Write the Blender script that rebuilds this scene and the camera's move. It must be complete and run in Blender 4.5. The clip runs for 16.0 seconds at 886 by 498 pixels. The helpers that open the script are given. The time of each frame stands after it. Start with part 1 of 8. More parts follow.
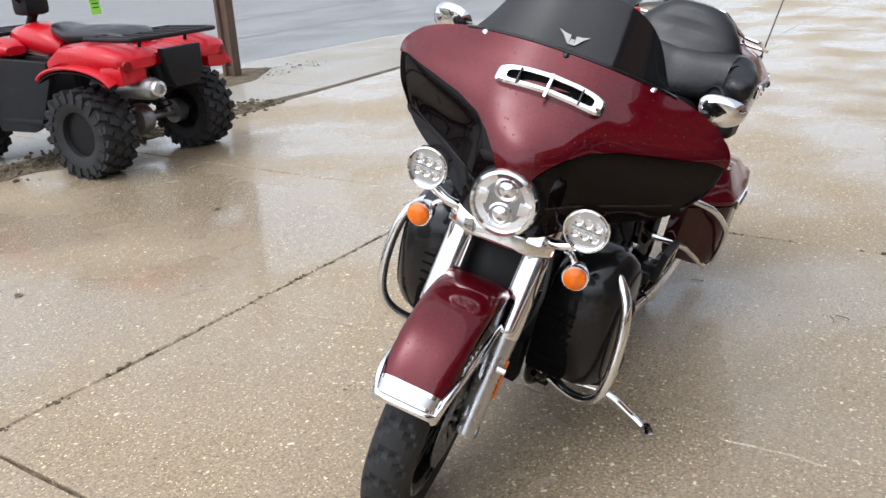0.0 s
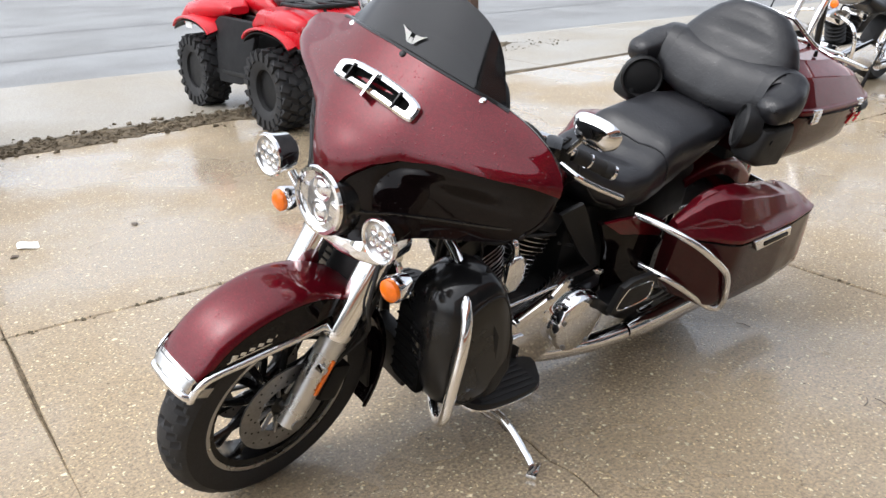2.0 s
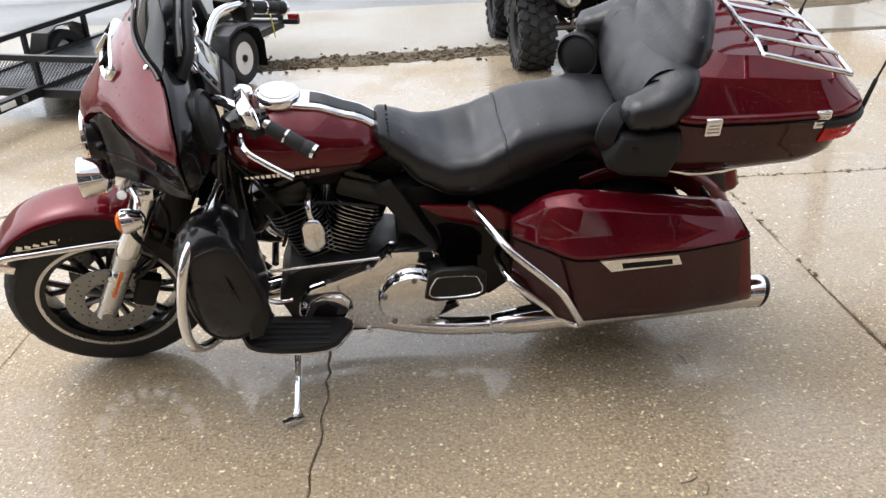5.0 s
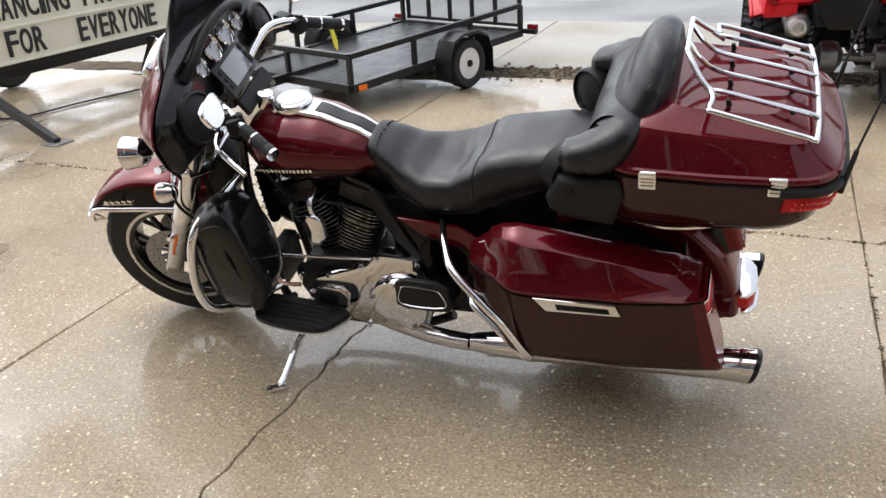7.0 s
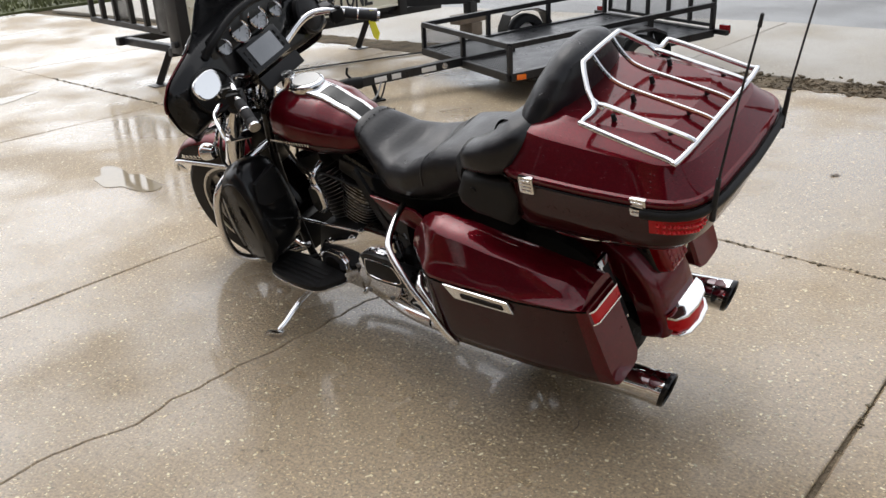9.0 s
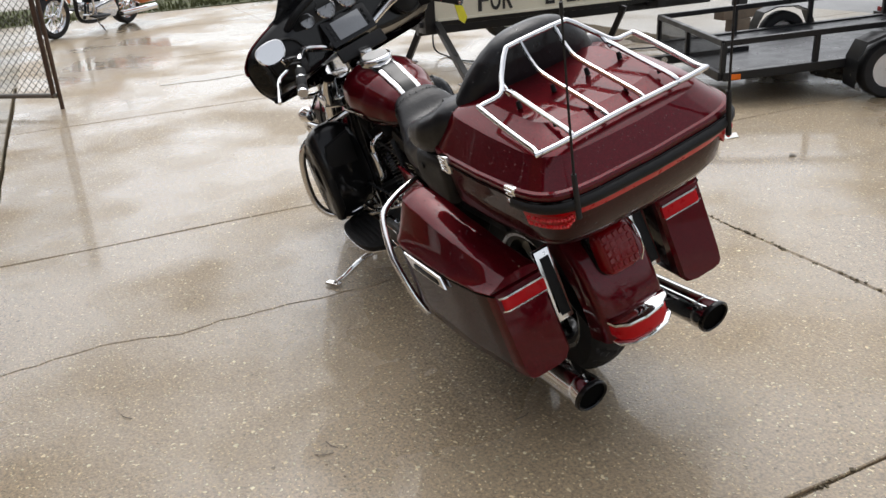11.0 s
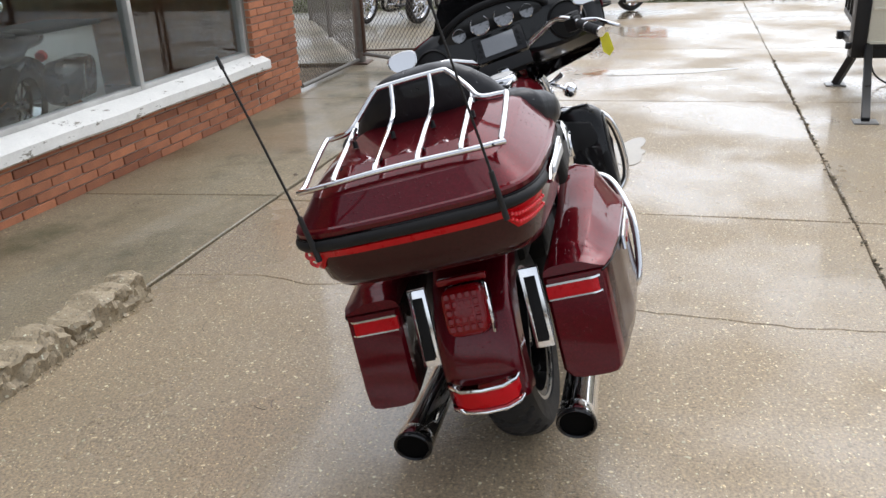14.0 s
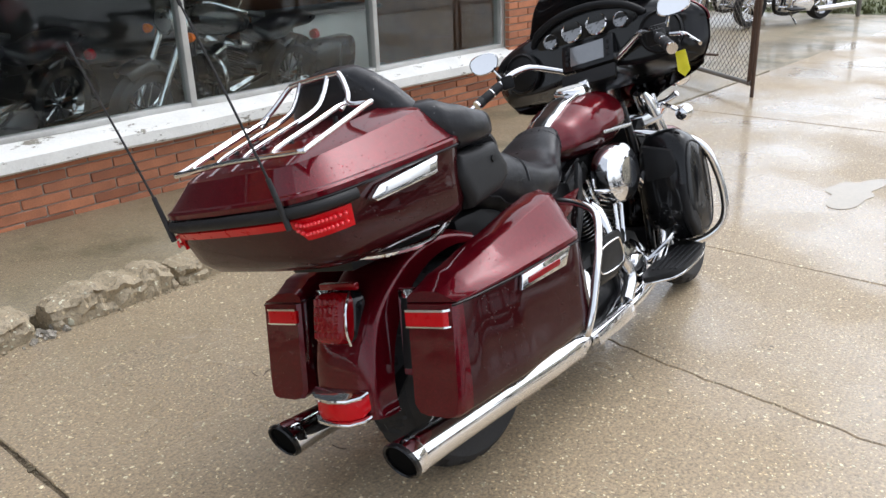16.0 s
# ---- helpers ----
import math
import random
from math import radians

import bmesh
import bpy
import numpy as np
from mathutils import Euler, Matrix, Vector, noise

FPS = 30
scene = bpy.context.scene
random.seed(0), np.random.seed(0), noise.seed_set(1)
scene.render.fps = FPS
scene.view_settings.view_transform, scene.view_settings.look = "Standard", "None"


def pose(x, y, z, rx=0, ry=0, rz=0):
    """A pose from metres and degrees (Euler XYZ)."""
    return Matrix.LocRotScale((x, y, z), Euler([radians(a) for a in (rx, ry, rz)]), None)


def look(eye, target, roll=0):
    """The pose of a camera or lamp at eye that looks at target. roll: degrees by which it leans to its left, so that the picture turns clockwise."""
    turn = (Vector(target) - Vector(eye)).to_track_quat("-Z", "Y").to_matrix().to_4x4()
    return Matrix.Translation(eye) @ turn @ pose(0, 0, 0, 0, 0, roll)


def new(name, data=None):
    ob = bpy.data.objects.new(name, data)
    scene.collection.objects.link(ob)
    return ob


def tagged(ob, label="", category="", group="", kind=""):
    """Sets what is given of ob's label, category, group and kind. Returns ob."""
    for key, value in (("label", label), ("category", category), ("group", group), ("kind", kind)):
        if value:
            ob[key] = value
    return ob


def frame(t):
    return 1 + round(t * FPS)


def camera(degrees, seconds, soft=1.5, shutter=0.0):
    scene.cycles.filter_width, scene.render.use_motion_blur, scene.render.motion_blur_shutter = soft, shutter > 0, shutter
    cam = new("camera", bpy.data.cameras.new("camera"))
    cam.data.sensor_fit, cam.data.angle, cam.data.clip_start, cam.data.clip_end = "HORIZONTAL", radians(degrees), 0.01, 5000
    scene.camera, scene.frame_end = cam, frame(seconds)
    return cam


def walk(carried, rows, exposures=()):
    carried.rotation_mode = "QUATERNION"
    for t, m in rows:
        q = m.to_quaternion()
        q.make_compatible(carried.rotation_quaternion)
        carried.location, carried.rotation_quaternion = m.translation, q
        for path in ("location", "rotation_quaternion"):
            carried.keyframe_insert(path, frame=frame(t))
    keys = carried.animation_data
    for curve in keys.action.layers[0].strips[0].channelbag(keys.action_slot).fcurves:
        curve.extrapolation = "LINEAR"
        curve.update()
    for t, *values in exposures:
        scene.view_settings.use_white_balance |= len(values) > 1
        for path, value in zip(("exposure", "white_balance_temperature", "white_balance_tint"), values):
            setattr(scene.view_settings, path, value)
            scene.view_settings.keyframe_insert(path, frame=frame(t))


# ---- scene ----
cam = camera(56.4, 16.0)
PATH = [
    (0, (3.180, 0.939, 1.491), (1.685, 0.149, 0.855), -2.9),
    (0.5, (2.993, 1.132, 1.488), (1.588, 0.173, 0.879), -2.7),
    (1, (2.819, 1.419, 1.474), (1.539, 0.299, 0.866), -2.8),
    (1.5, (2.627, 1.652, 1.471), (1.446, 0.446, 0.828), -2.3),
    (2, (2.396, 1.794, 1.482), (1.309, 0.512, 0.822), -1.5),
    (2.5, (2.150, 2.012, 1.481), (1.200, 0.624, 0.820), -0.4),
    (3, (1.907, 2.166, 1.482), (1.028, 0.738, 0.809), 0.2),
    (3.5, (1.619, 2.227, 1.485), (0.819, 0.767, 0.785), -0.7),
    (3.7, (1.494, 2.281, 1.482), (0.758, 0.798, 0.758), -1.4),
    (5.8, (0.249, 2.622, 1.552), (0.361, 0.980, 0.808), -2.6),
    (6, (0.161, 2.615, 1.541), (0.326, 0.972, 0.807), -2.5),
    (6.5, (-0.079, 2.585, 1.566), (0.261, 0.962, 0.849), -3.1),
    (7, (-0.381, 2.597, 1.560), (0.115, 1.015, 0.842), -3.2),
    (7.5, (-0.595, 2.563, 1.558), (0.023, 1.018, 0.854), -2.1),
    (8, (-0.829, 2.494, 1.574), (-0.056, 1.015, 0.882), -2.0),
    (8.5, (-1.132, 2.467, 1.566), (-0.225, 1.066, 0.873), -2.9),
    (8.7, (-1.227, 2.412, 1.577), (-0.281, 1.044, 0.872), -3.0),
    (10.8, (-2.051, 1.727, 1.525), (-0.649, 0.825, 0.828), -2.7),
    (11, (-2.162, 1.619, 1.516), (-0.709, 0.804, 0.816), -3.4),
    (11.5, (-2.374, 1.371, 1.532), (-0.853, 0.692, 0.831), -3.3),
    (12, (-2.466, 1.086, 1.546), (-0.882, 0.514, 0.892), -3.3),
    (12.5, (-2.557, 0.774, 1.542), (-0.907, 0.440, 0.884), -3.4),
    (13, (-2.598, 0.484, 1.556), (-0.930, 0.327, 0.879), -2.5),
    (13.5, (-2.539, 0.172, 1.576), (-0.863, 0.194, 0.902), -2.8),
    (14, (-2.518, -0.163, 1.573), (-0.867, 0.139, 0.903), -2.8),
    (14.5, (-2.429, -0.445, 1.554), (-0.818, 0.038, 0.896), -2.2),
    (15, (-2.270, -0.722, 1.585), (-0.725, -0.058, 0.928), -2.3),
    (15.5, (-2.147, -1.057, 1.574), (-0.709, -0.186, 0.911), -2.3),
    (16, (-1.946, -1.275, 1.544), (-0.592, -0.271, 0.891), -2.1),
]
EXPOSURE = [(0, 0.96, 6080, 10), (1.5, 1.16, 6200, 10), (3.5, 1.26, 6400, 10), (6, 1.21, 6280, 10), (8.5, 0.79, 6450, 10), (11, 0.52, 6450, 10), (13.5, 0.64, 6200, 10), (16, 0.97, 6100, 10)]
walk(cam, [(t, look(eye, target, roll)) for t, eye, target, roll in PATH], EXPOSURE)

# ---- light ----
SUN_AZ, SUN_EL = radians(112), radians(62)
world = bpy.data.worlds.new("sky")
scene.world = world
world.use_nodes = True
wn, wl = world.node_tree.nodes, world.node_tree.links
sky = wn.new("ShaderNodeTexSky")
sky.sky_type = 'NISHITA'
sky.sun_disc = False
sky.sun_elevation, sky.sun_rotation = SUN_EL, SUN_AZ
sky.air_density, sky.dust_density, sky.ozone_density = 1.0, 3.0, 1.5
grey = wn.new("ShaderNodeHueSaturation")      # overcast: cloud takes the blue out of the sky
grey.inputs["Saturation"].default_value = 0.24
wl.new(sky.outputs[0], grey.inputs["Color"])
wl.new(grey.outputs[0], wn["Background"].inputs["Color"])
wn["Background"].inputs["Strength"].default_value = 0.15
sun = new("sun", bpy.data.lights.new("sun", 'SUN'))
sun.data.energy, sun.data.angle, sun.data.color = 0.6, radians(110), (1.0, 0.97, 0.93)
sun.matrix_world = look((0, 0, 20), (-20 * math.sin(SUN_AZ) / math.tan(SUN_EL), -20 * math.cos(SUN_AZ) / math.tan(SUN_EL), 0))


# ---- materials ----
def nodes_of(name):
    m = bpy.data.materials.new(name)
    m.use_nodes = True
    return m, m.node_tree.nodes, m.node_tree.links, m.node_tree.nodes["Principled BSDF"]


def noise_node(n, l, scale, detail=4.0, rough=0.6, coords=None, stretch=None):
    t = n.new("ShaderNodeTexNoise")
    t.inputs["Scale"].default_value, t.inputs["Detail"].default_value, t.inputs["Roughness"].default_value = scale, detail, rough
    if coords is None:
        coords = n.new("ShaderNodeTexCoord").outputs["Object"]
    if stretch:
        mp = n.new("ShaderNodeMapping")
        mp.inputs["Scale"].default_value = stretch
        l.new(coords, mp.inputs["Vector"])
        coords = mp.outputs[0]
    l.new(coords, t.inputs["Vector"])
    return t


def ramp(n, l, src, stops):
    r = n.new("ShaderNodeValToRGB")
    r.color_ramp.elements[0].position, r.color_ramp.elements[0].color = stops[0][0], (*stops[0][1], 1)
    r.color_ramp.elements[1].position, r.color_ramp.elements[1].color = stops[-1][0], (*stops[-1][1], 1)
    for pos, col in stops[1:-1]:
        r.color_ramp.elements.new(pos).color = (*col, 1)
    l.new(src, r.inputs[0])
    return r


def mixc(n, l, fac, a, b, mode='MIX'):
    m = n.new("ShaderNodeMix")
    m.data_type, m.blend_type = 'RGBA', mode
    for sock, v in ((0, fac), (6, a), (7, b)):
        if isinstance(v, (int, float)):
            m.inputs[sock].default_value = v
        elif isinstance(v, tuple):
            m.inputs[sock].default_value = (*v, 1)
        else:
            l.new(v, m.inputs[sock])
    return m.outputs[2]


def bump(n, l, height, strength, dist, bsdf):
    b = n.new("ShaderNodeBump")
    b.inputs["Strength"].default_value, b.inputs["Distance"].default_value = strength, dist
    l.new(height, b.inputs["Height"])
    l.new(b.outputs[0], bsdf.inputs["Normal"])
    return b


def to_range(n, l, src, lo, hi, a=0.3, b=0.7):
    m = n.new("ShaderNodeMapRange")
    for k, v in zip(("From Min", "From Max", "To Min", "To Max"), (a, b, lo, hi)):
        m.inputs[k].default_value = v
    l.new(src, m.inputs["Value"])
    return m.outputs[0]


def plain(name, color, rough=0.5, metal=0.0, vary=0.25, scale=6.0, grain=120.0, relief=0.15, dist=0.002, coat=0.0, spread=0.12, spec=0.5):
    """A surface with stains at a large scale, grain at a small one, and fine relief."""
    m, n, l, b = nodes_of(name)
    big = noise_node(n, l, scale)
    small = noise_node(n, l, grain, 3.0)
    lo = tuple(c * (1 - vary) for c in color)
    hi = tuple(min(1, c * (1 + vary)) for c in color)
    c1 = ramp(n, l, big.outputs["Fac"], [(0.3, lo), (0.7, hi)]).outputs[0]
    c2 = mixc(n, l, 0.35, c1, ramp(n, l, small.outputs["Fac"], [(0.3, lo), (0.7, hi)]).outputs[0])
    l.new(c2, b.inputs["Base Color"])
    l.new(to_range(n, l, big.outputs["Fac"], max(0.02, rough - spread), min(1, rough + spread)), b.inputs["Roughness"])
    b.inputs["Metallic"].default_value = metal
    b.inputs["Specular IOR Level"].default_value = spec
    b.inputs["Coat Weight"].default_value = coat
    b.inputs["Coat Roughness"].default_value = 0.04
    if relief:
        bump(n, l, small.outputs["Fac"], relief, dist, b)
    return m


def paint(name, color, flake, dusty=0.03, metal=0.7, coat=1.0, spec=0.5):
    """Metallic car paint under clear coat, with rain drops and a little dust on it."""
    m, n, l, b = nodes_of(name)
    co = n.new("ShaderNodeTexCoord").outputs["Object"]
    v = n.new("ShaderNodeTexVoronoi")
    v.inputs["Scale"].default_value = 900
    l.new(co, v.inputs["Vector"])
    fl = mixc(n, l, ramp(n, l, v.outputs["Color"], [(0.55, (0, 0, 0)), (0.9, (1, 1, 1))]).outputs[0], color, flake)
    dust = noise_node(n, l, 7.0, 5.0, 0.65, co)
    l.new(mixc(n, l, to_range(n, l, dust.outputs["Fac"], 0.0, dusty, 0.5, 0.8), fl, (0.30, 0.24, 0.22)), b.inputs["Base Color"])
    b.inputs["Metallic"].default_value = metal
    l.new(to_range(n, l, dust.outputs["Fac"], 0.30, 0.42), b.inputs["Roughness"])
    b.inputs["Specular IOR Level"].default_value = spec
    b.inputs["Specular Tint"].default_value = (*(min(1.0, 0.04 + 4 * c) for c in flake), 1)
    b.inputs["Coat Weight"].default_value = coat
    drops = n.new("ShaderNodeTexVoronoi")
    drops.inputs["Scale"].default_value = 95
    l.new(co, drops.inputs["Vector"])
    bead = ramp(n, l, drops.outputs["Distance"], [(0.10, (1, 1, 1)), (0.26, (0, 0, 0))]).outputs[0]
    sparse = ramp(n, l, drops.outputs["Color"], [(0.62, (0, 0, 0)), (0.66, (1, 1, 1))]).outputs[0]
    h = mixc(n, l, 1.0, bead, sparse, 'MULTIPLY')
    bp = n.new("ShaderNodeBump")
    bp.inputs["Strength"].default_value, bp.inputs["Distance"].default_value = 0.5, 0.0015
    l.new(h, bp.inputs["Height"])
    l.new(bp.outputs[0], b.inputs["Coat Normal"])
    l.new(to_range(n, l, dust.outputs["Fac"], 0.02, 0.06), b.inputs["Coat Roughness"])
    return m


def glassy(name, color, rough=0.02, trans=1.0, alpha=1.0, ior=1.45):
    m, n, l, b = nodes_of(name)
    b.inputs["Base Color"].default_value = (*color, 1)
    dirt = noise_node(n, l, 9.0, 5.0)
    l.new(to_range(n, l, dirt.outputs["Fac"], rough, rough + 0.06), b.inputs["Roughness"])
    b.inputs["Transmission Weight"].default_value = trans
    b.inputs["IOR"].default_value = ior
    b.inputs["Alpha"].default_value = alpha
    return m


def concrete(name, base, warm, wet=0.5, pebbles=0.5, scale=1.0, mud=0.0, moss=0.0):
    """Worn exposed-aggregate concrete, wet by rain: stains, pebbles, glossy wet areas."""
    m, n, l, b = nodes_of(name)
    co = n.new("ShaderNodeNewGeometry").outputs["Position"]
    big = noise_node(n, l, 0.55, 5.0, 0.6, co)
    mid = noise_node(n, l, 3.2, 6.0, 0.65, co)
    fine = noise_node(n, l, 90.0, 3.0, 0.6, co)
    dark = tuple(c * 0.62 for c in base)
    c = ramp(n, l, big.outputs["Fac"], [(0.28, dark), (0.46, base), (0.60, warm), (0.75, tuple(x * 0.85 for x in base))]).outputs[0]
    c = mixc(n, l, to_range(n, l, mid.outputs["Fac"], 0.0, 0.65, 0.35, 0.75), c, tuple(x * 0.7 for x in warm))
    c = mixc(n, l, 0.6, c, ramp(n, l, fine.outputs["Fac"], [(0.34, tuple(x * 0.40 for x in base)), (0.5, tuple(x * 0.95 for x in base)), (0.68, tuple(min(1, x * 1.6) for x in warm))]).outputs[0])
    speck = noise_node(n, l, 30.0, 5.0, 0.7, co)
    c = mixc(n, l, to_range(n, l, speck.outputs["Fac"], 0.0, 0.55, 0.52, 0.68), c, tuple(x * 0.42 for x in base))
    # broken aggregate: chips of two sizes with crooked outlines
    bend = noise_node(n, l, 38.0, 2.0, 0.5, co)
    shift = n.new("ShaderNodeVectorMath")
    shift.operation = 'MULTIPLY_ADD'
    l.new(bend.outputs["Color"], shift.inputs[0])
    shift.inputs[1].default_value = (0.030, 0.030, 0.030)
    l.new(co, shift.inputs[2])
    mask = None
    for size, rim, share, cover in ((34 * scale, 0.27, 0.66, 1.0), (78 * scale, 0.33, 0.45, 0.9)):
        v = n.new("ShaderNodeTexVoronoi")
        v.inputs["Scale"].default_value = size
        l.new(shift.outputs[0], v.inputs["Vector"])
        stone = ramp(n, l, v.outputs["Distance"], [(rim - 0.10, (1, 1, 1)), (rim, (0, 0, 0))]).outputs[0]
        few = ramp(n, l, v.outputs["Color"], [(share, (0, 0, 0)), (share + 0.05, (1, 1, 1))]).outputs[0]
        chip = mixc(n, l, 1.0, stone, few, 'MULTIPLY')
        tint = ramp(n, l, v.outputs["Color"], [(share, tuple(min(0.8, x * 2.0) for x in warm)), (share + 0.12, tuple(min(0.85, x * 2.8) for x in base)), (share + 0.22, tuple(x * 0.30 for x in warm)), (share + 0.34, tuple(min(0.8, x * 2.4) for x in warm))]).outputs[0]
        pm = n.new("ShaderNodeMath")
        pm.operation = 'MULTIPLY'
        l.new(chip, pm.inputs[0])
        pm.inputs[1].default_value = pebbles * cover
        c = mixc(n, l, pm.outputs[0], c, tint)
        mask = chip if mask is None else mixc(n, l, 1.0, mask, chip, 'ADD')
    if mud:
        split = n.new("ShaderNodeSeparateXYZ")
        l.new(co, split.inputs[0])
        off = n.new("ShaderNodeMath")
        off.operation = 'MULTIPLY_ADD'
        l.new(big.outputs["Fac"], off.inputs[0])
        off.inputs[1].default_value = 2.6
        l.new(split.outputs["Y"], off.inputs[2])
        silt = to_range(n, l, off.outputs[0], 0.0, mud, 1.5, 4.9)
        c = mixc(n, l, silt, c, (0.105, 0.090, 0.062))
    if moss:
        patch = noise_node(n, l, 1.1, 6.0, 0.7, co)
        c = mixc(n, l, to_range(n, l, patch.outputs["Fac"], 0.0, moss, 0.50, 0.66), c, (0.066, 0.062, 0.028))
    l.new(c, b.inputs["Base Color"])
    film = noise_node(n, l, 0.8, 4.0, 0.55, co)
    l.new(to_range(n, l, film.outputs["Fac"], 0.62 - 0.5 * wet, 0.62, 0.40, 0.62), b.inputs["Roughness"])
    l.new(to_range(n, l, film.outputs["Fac"], 0.8 * wet, 0.10 * wet, 0.42, 0.60), b.inputs["Coat Weight"])
    b.inputs["Specular IOR Level"].default_value = 0.38
    b.inputs["Coat Roughness"].default_value = 0.09
    hgt = n.new("ShaderNodeMath")
    hgt.operation = 'ADD'
    l.new(fine.outputs["Fac"], hgt.inputs[0])
    l.new(mask, hgt.inputs[1])
    bump(n, l, hgt.outputs[0], 0.65, 0.005, b)
    return m


LOT = concrete("wet_concrete", (0.350, 0.278, 0.190), (0.355, 0.262, 0.152), 1.0, 1.0, 1.0, 0.28)
WALK = concrete("sidewalk_concrete", (0.32, 0.262, 0.170), (0.275, 0.215, 0.125), 0.6, 0.7, 1.0, 0.5, 0.8)
FARWALK = concrete("pale_concrete", (0.33, 0.30, 0.25), (0.31, 0.27, 0.21), 0.4, 0.4)
ROAD = concrete("wet_road", (0.20, 0.20, 0.20), (0.21, 0.21, 0.205), 0.3, 0.2)
KERB = concrete("old_kerb_concrete", (0.42, 0.345, 0.235), (0.27, 0.215, 0.135), 0.05, 0.8, 0.6)
SOIL = plain("wet_soil", (0.16, 0.128, 0.088), 0.85, 0, 0.6, 6.0, 34, 1.0, 0.05, spec=0.1)
RED = paint("maroon_metallic_paint", (0.074, 0.0020, 0.0058), (0.18, 0.005, 0.0135), 0.004, 0.5, 0.8, 0.05)
DARK = paint("dark_cherry_paint", (0.004, 0.0025, 0.0027), (0.009, 0.004, 0.0045), 0.002, 0.2, 0.4, 0.0)
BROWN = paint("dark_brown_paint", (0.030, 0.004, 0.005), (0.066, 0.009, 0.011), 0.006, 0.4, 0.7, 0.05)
BLACK = plain("gloss_black", (0.006, 0.006, 0.0065), 0.30, 0, 0.3, 8, 200, 0.03, 0.001, 0.5, 0.08, 0.15)
SATIN = plain("satin_black", (0.010, 0.010, 0.0105), 0.45, 0, 0.35, 9, 220, 0.15, spec=0.2)
TRIM = plain("black_plastic", (0.014, 0.014, 0.0145), 0.52, 0, 0.35, 9, 260, 0.3, spec=0.25)
VINYL = plain("black_vinyl", (0.009, 0.009, 0.011), 0.36, 0, 0.3, 9, 60, 0.16, 0.006, 0.0, 0.1, 0.45)
vt = VINYL.node_tree      # rain drops standing on the vinyl
vd = vt.nodes.new("ShaderNodeTexVoronoi")
vd.inputs["Scale"].default_value = 60
vt.links.new(vt.nodes.new("ShaderNodeTexCoord").outputs["Object"], vd.inputs["Vector"])
bead = ramp(vt.nodes, vt.links, vd.outputs["Distance"], [(0.08, (1, 1, 1)), (0.22, (0, 0, 0))]).outputs[0]
some = ramp(vt.nodes, vt.links, vd.outputs["Color"], [(0.60, (0, 0, 0)), (0.64, (1, 1, 1))]).outputs[0]
drop = mixc(vt.nodes, vt.links, 1.0, bead, some, 'MULTIPLY')
vb = vt.nodes.new("ShaderNodeBump")
vb.inputs["Strength"].default_value, vb.inputs["Distance"].default_value = 0.8, 0.003
vt.links.new(drop, vb.inputs["Height"])
vt.links.new(vb.outputs[0], vt.nodes["Principled BSDF"].inputs["Coat Normal"])
vt.links.new(drop, vt.nodes["Principled BSDF"].inputs["Coat Weight"])
RUBBER = plain("tyre_rubber", (0.026, 0.026, 0.027), 0.62, 0, 0.4, 14, 160, 0.3, spec=0.25)
# near-black for openings: the shade of their depth is put into the colour
RECESS_SHADE = plain("recess_shade_black", (0.006, 0.006, 0.006), 0.95, 0, 0.3, 20, 90, 0.1, spec=0.02)
CHROME = plain("chrome", (0.82, 0.82, 0.83), 0.07, 1.0, 0.06, 9, 90, 0.02, 0.0005, 0, 0.05)
SILVER = plain("brushed_aluminium", (0.60, 0.60, 0.60), 0.32, 1.0, 0.12, 9, 200, 0.06)
STEEL = plain("grey_steel", (0.28, 0.28, 0.28), 0.42, 0.9, 0.3, 12, 120, 0.1)
ENGINE = plain("black_engine_enamel", (0.018, 0.018, 0.018), 0.45, 0.2, 0.4, 20, 160, 0.1)
REDLENS = plain("red_lens", (0.55, 0.001, 0.006), 0.30, 0, 0.12, 30, 160, 0.1, 0.001, 0.3, 0.04, 0.15)
DARKLENS = plain("dark_red_lens", (0.20, 0.001, 0.004), 0.25, 0, 0.12, 30, 160, 0.1, 0.001, 0.5, 0.04, 0.15)
LEDRED = plain("moulded_red_light_cell", (0.80, 0.03, 0.04), 0.15, 0, 0.1, 30, 160, 0.0, 0.001, 0.6, 0.04, 0.4)
AMBER = plain("amber_lens", (0.85, 0.17, 0.005), 0.25, 0, 0.15, 30, 160, 0.1, 0.001, 0.6, 0.04, 0.25)
SMOKE = glassy("smoked_screen", (0.02, 0.02, 0.022), 0.04, 0.6)
CLEAR = glassy("clear_lens", (0.5, 0.5, 0.5), 0.02, 0.0, 0.07)
MIRROR = plain("mirror_glass", (0.9, 0.9, 0.9), 0.02, 1.0, 0.02, 5, 50, 0, 0.001, 0, 0.01)
WHITE = plain("white_paint", (0.78, 0.77, 0.74), 0.4, 0, 0.08, 9, 120, 0.1)
SCREEN = plain("display_glass", (0.25, 0.26, 0.27), 0.12, 0.3, 0.1, 4, 100, 0.0, 0.001, 1.0, 0.03)


# ---- building helpers ----
def thing(name, label, category, group="", kind="", m=None):
    ob = new(name)
    ob.empty_display_size = 0.1
    if m is not None:
        ob.matrix_world = m
    return tagged(ob, label, category, group, kind)


def finish(bm, name, mats, angle=40):
    bmesh.ops.recalc_face_normals(bm, faces=bm.faces)
    me = bpy.data.meshes.new(name)
    bm.to_mesh(me)
    bm.free()
    for m in mats if isinstance(mats, (list, tuple)) else [mats]:
        me.materials.append(m)
    for p in me.polygons:
        p.use_smooth = True
    me.set_sharp_from_angle(angle=radians(angle))
    return me


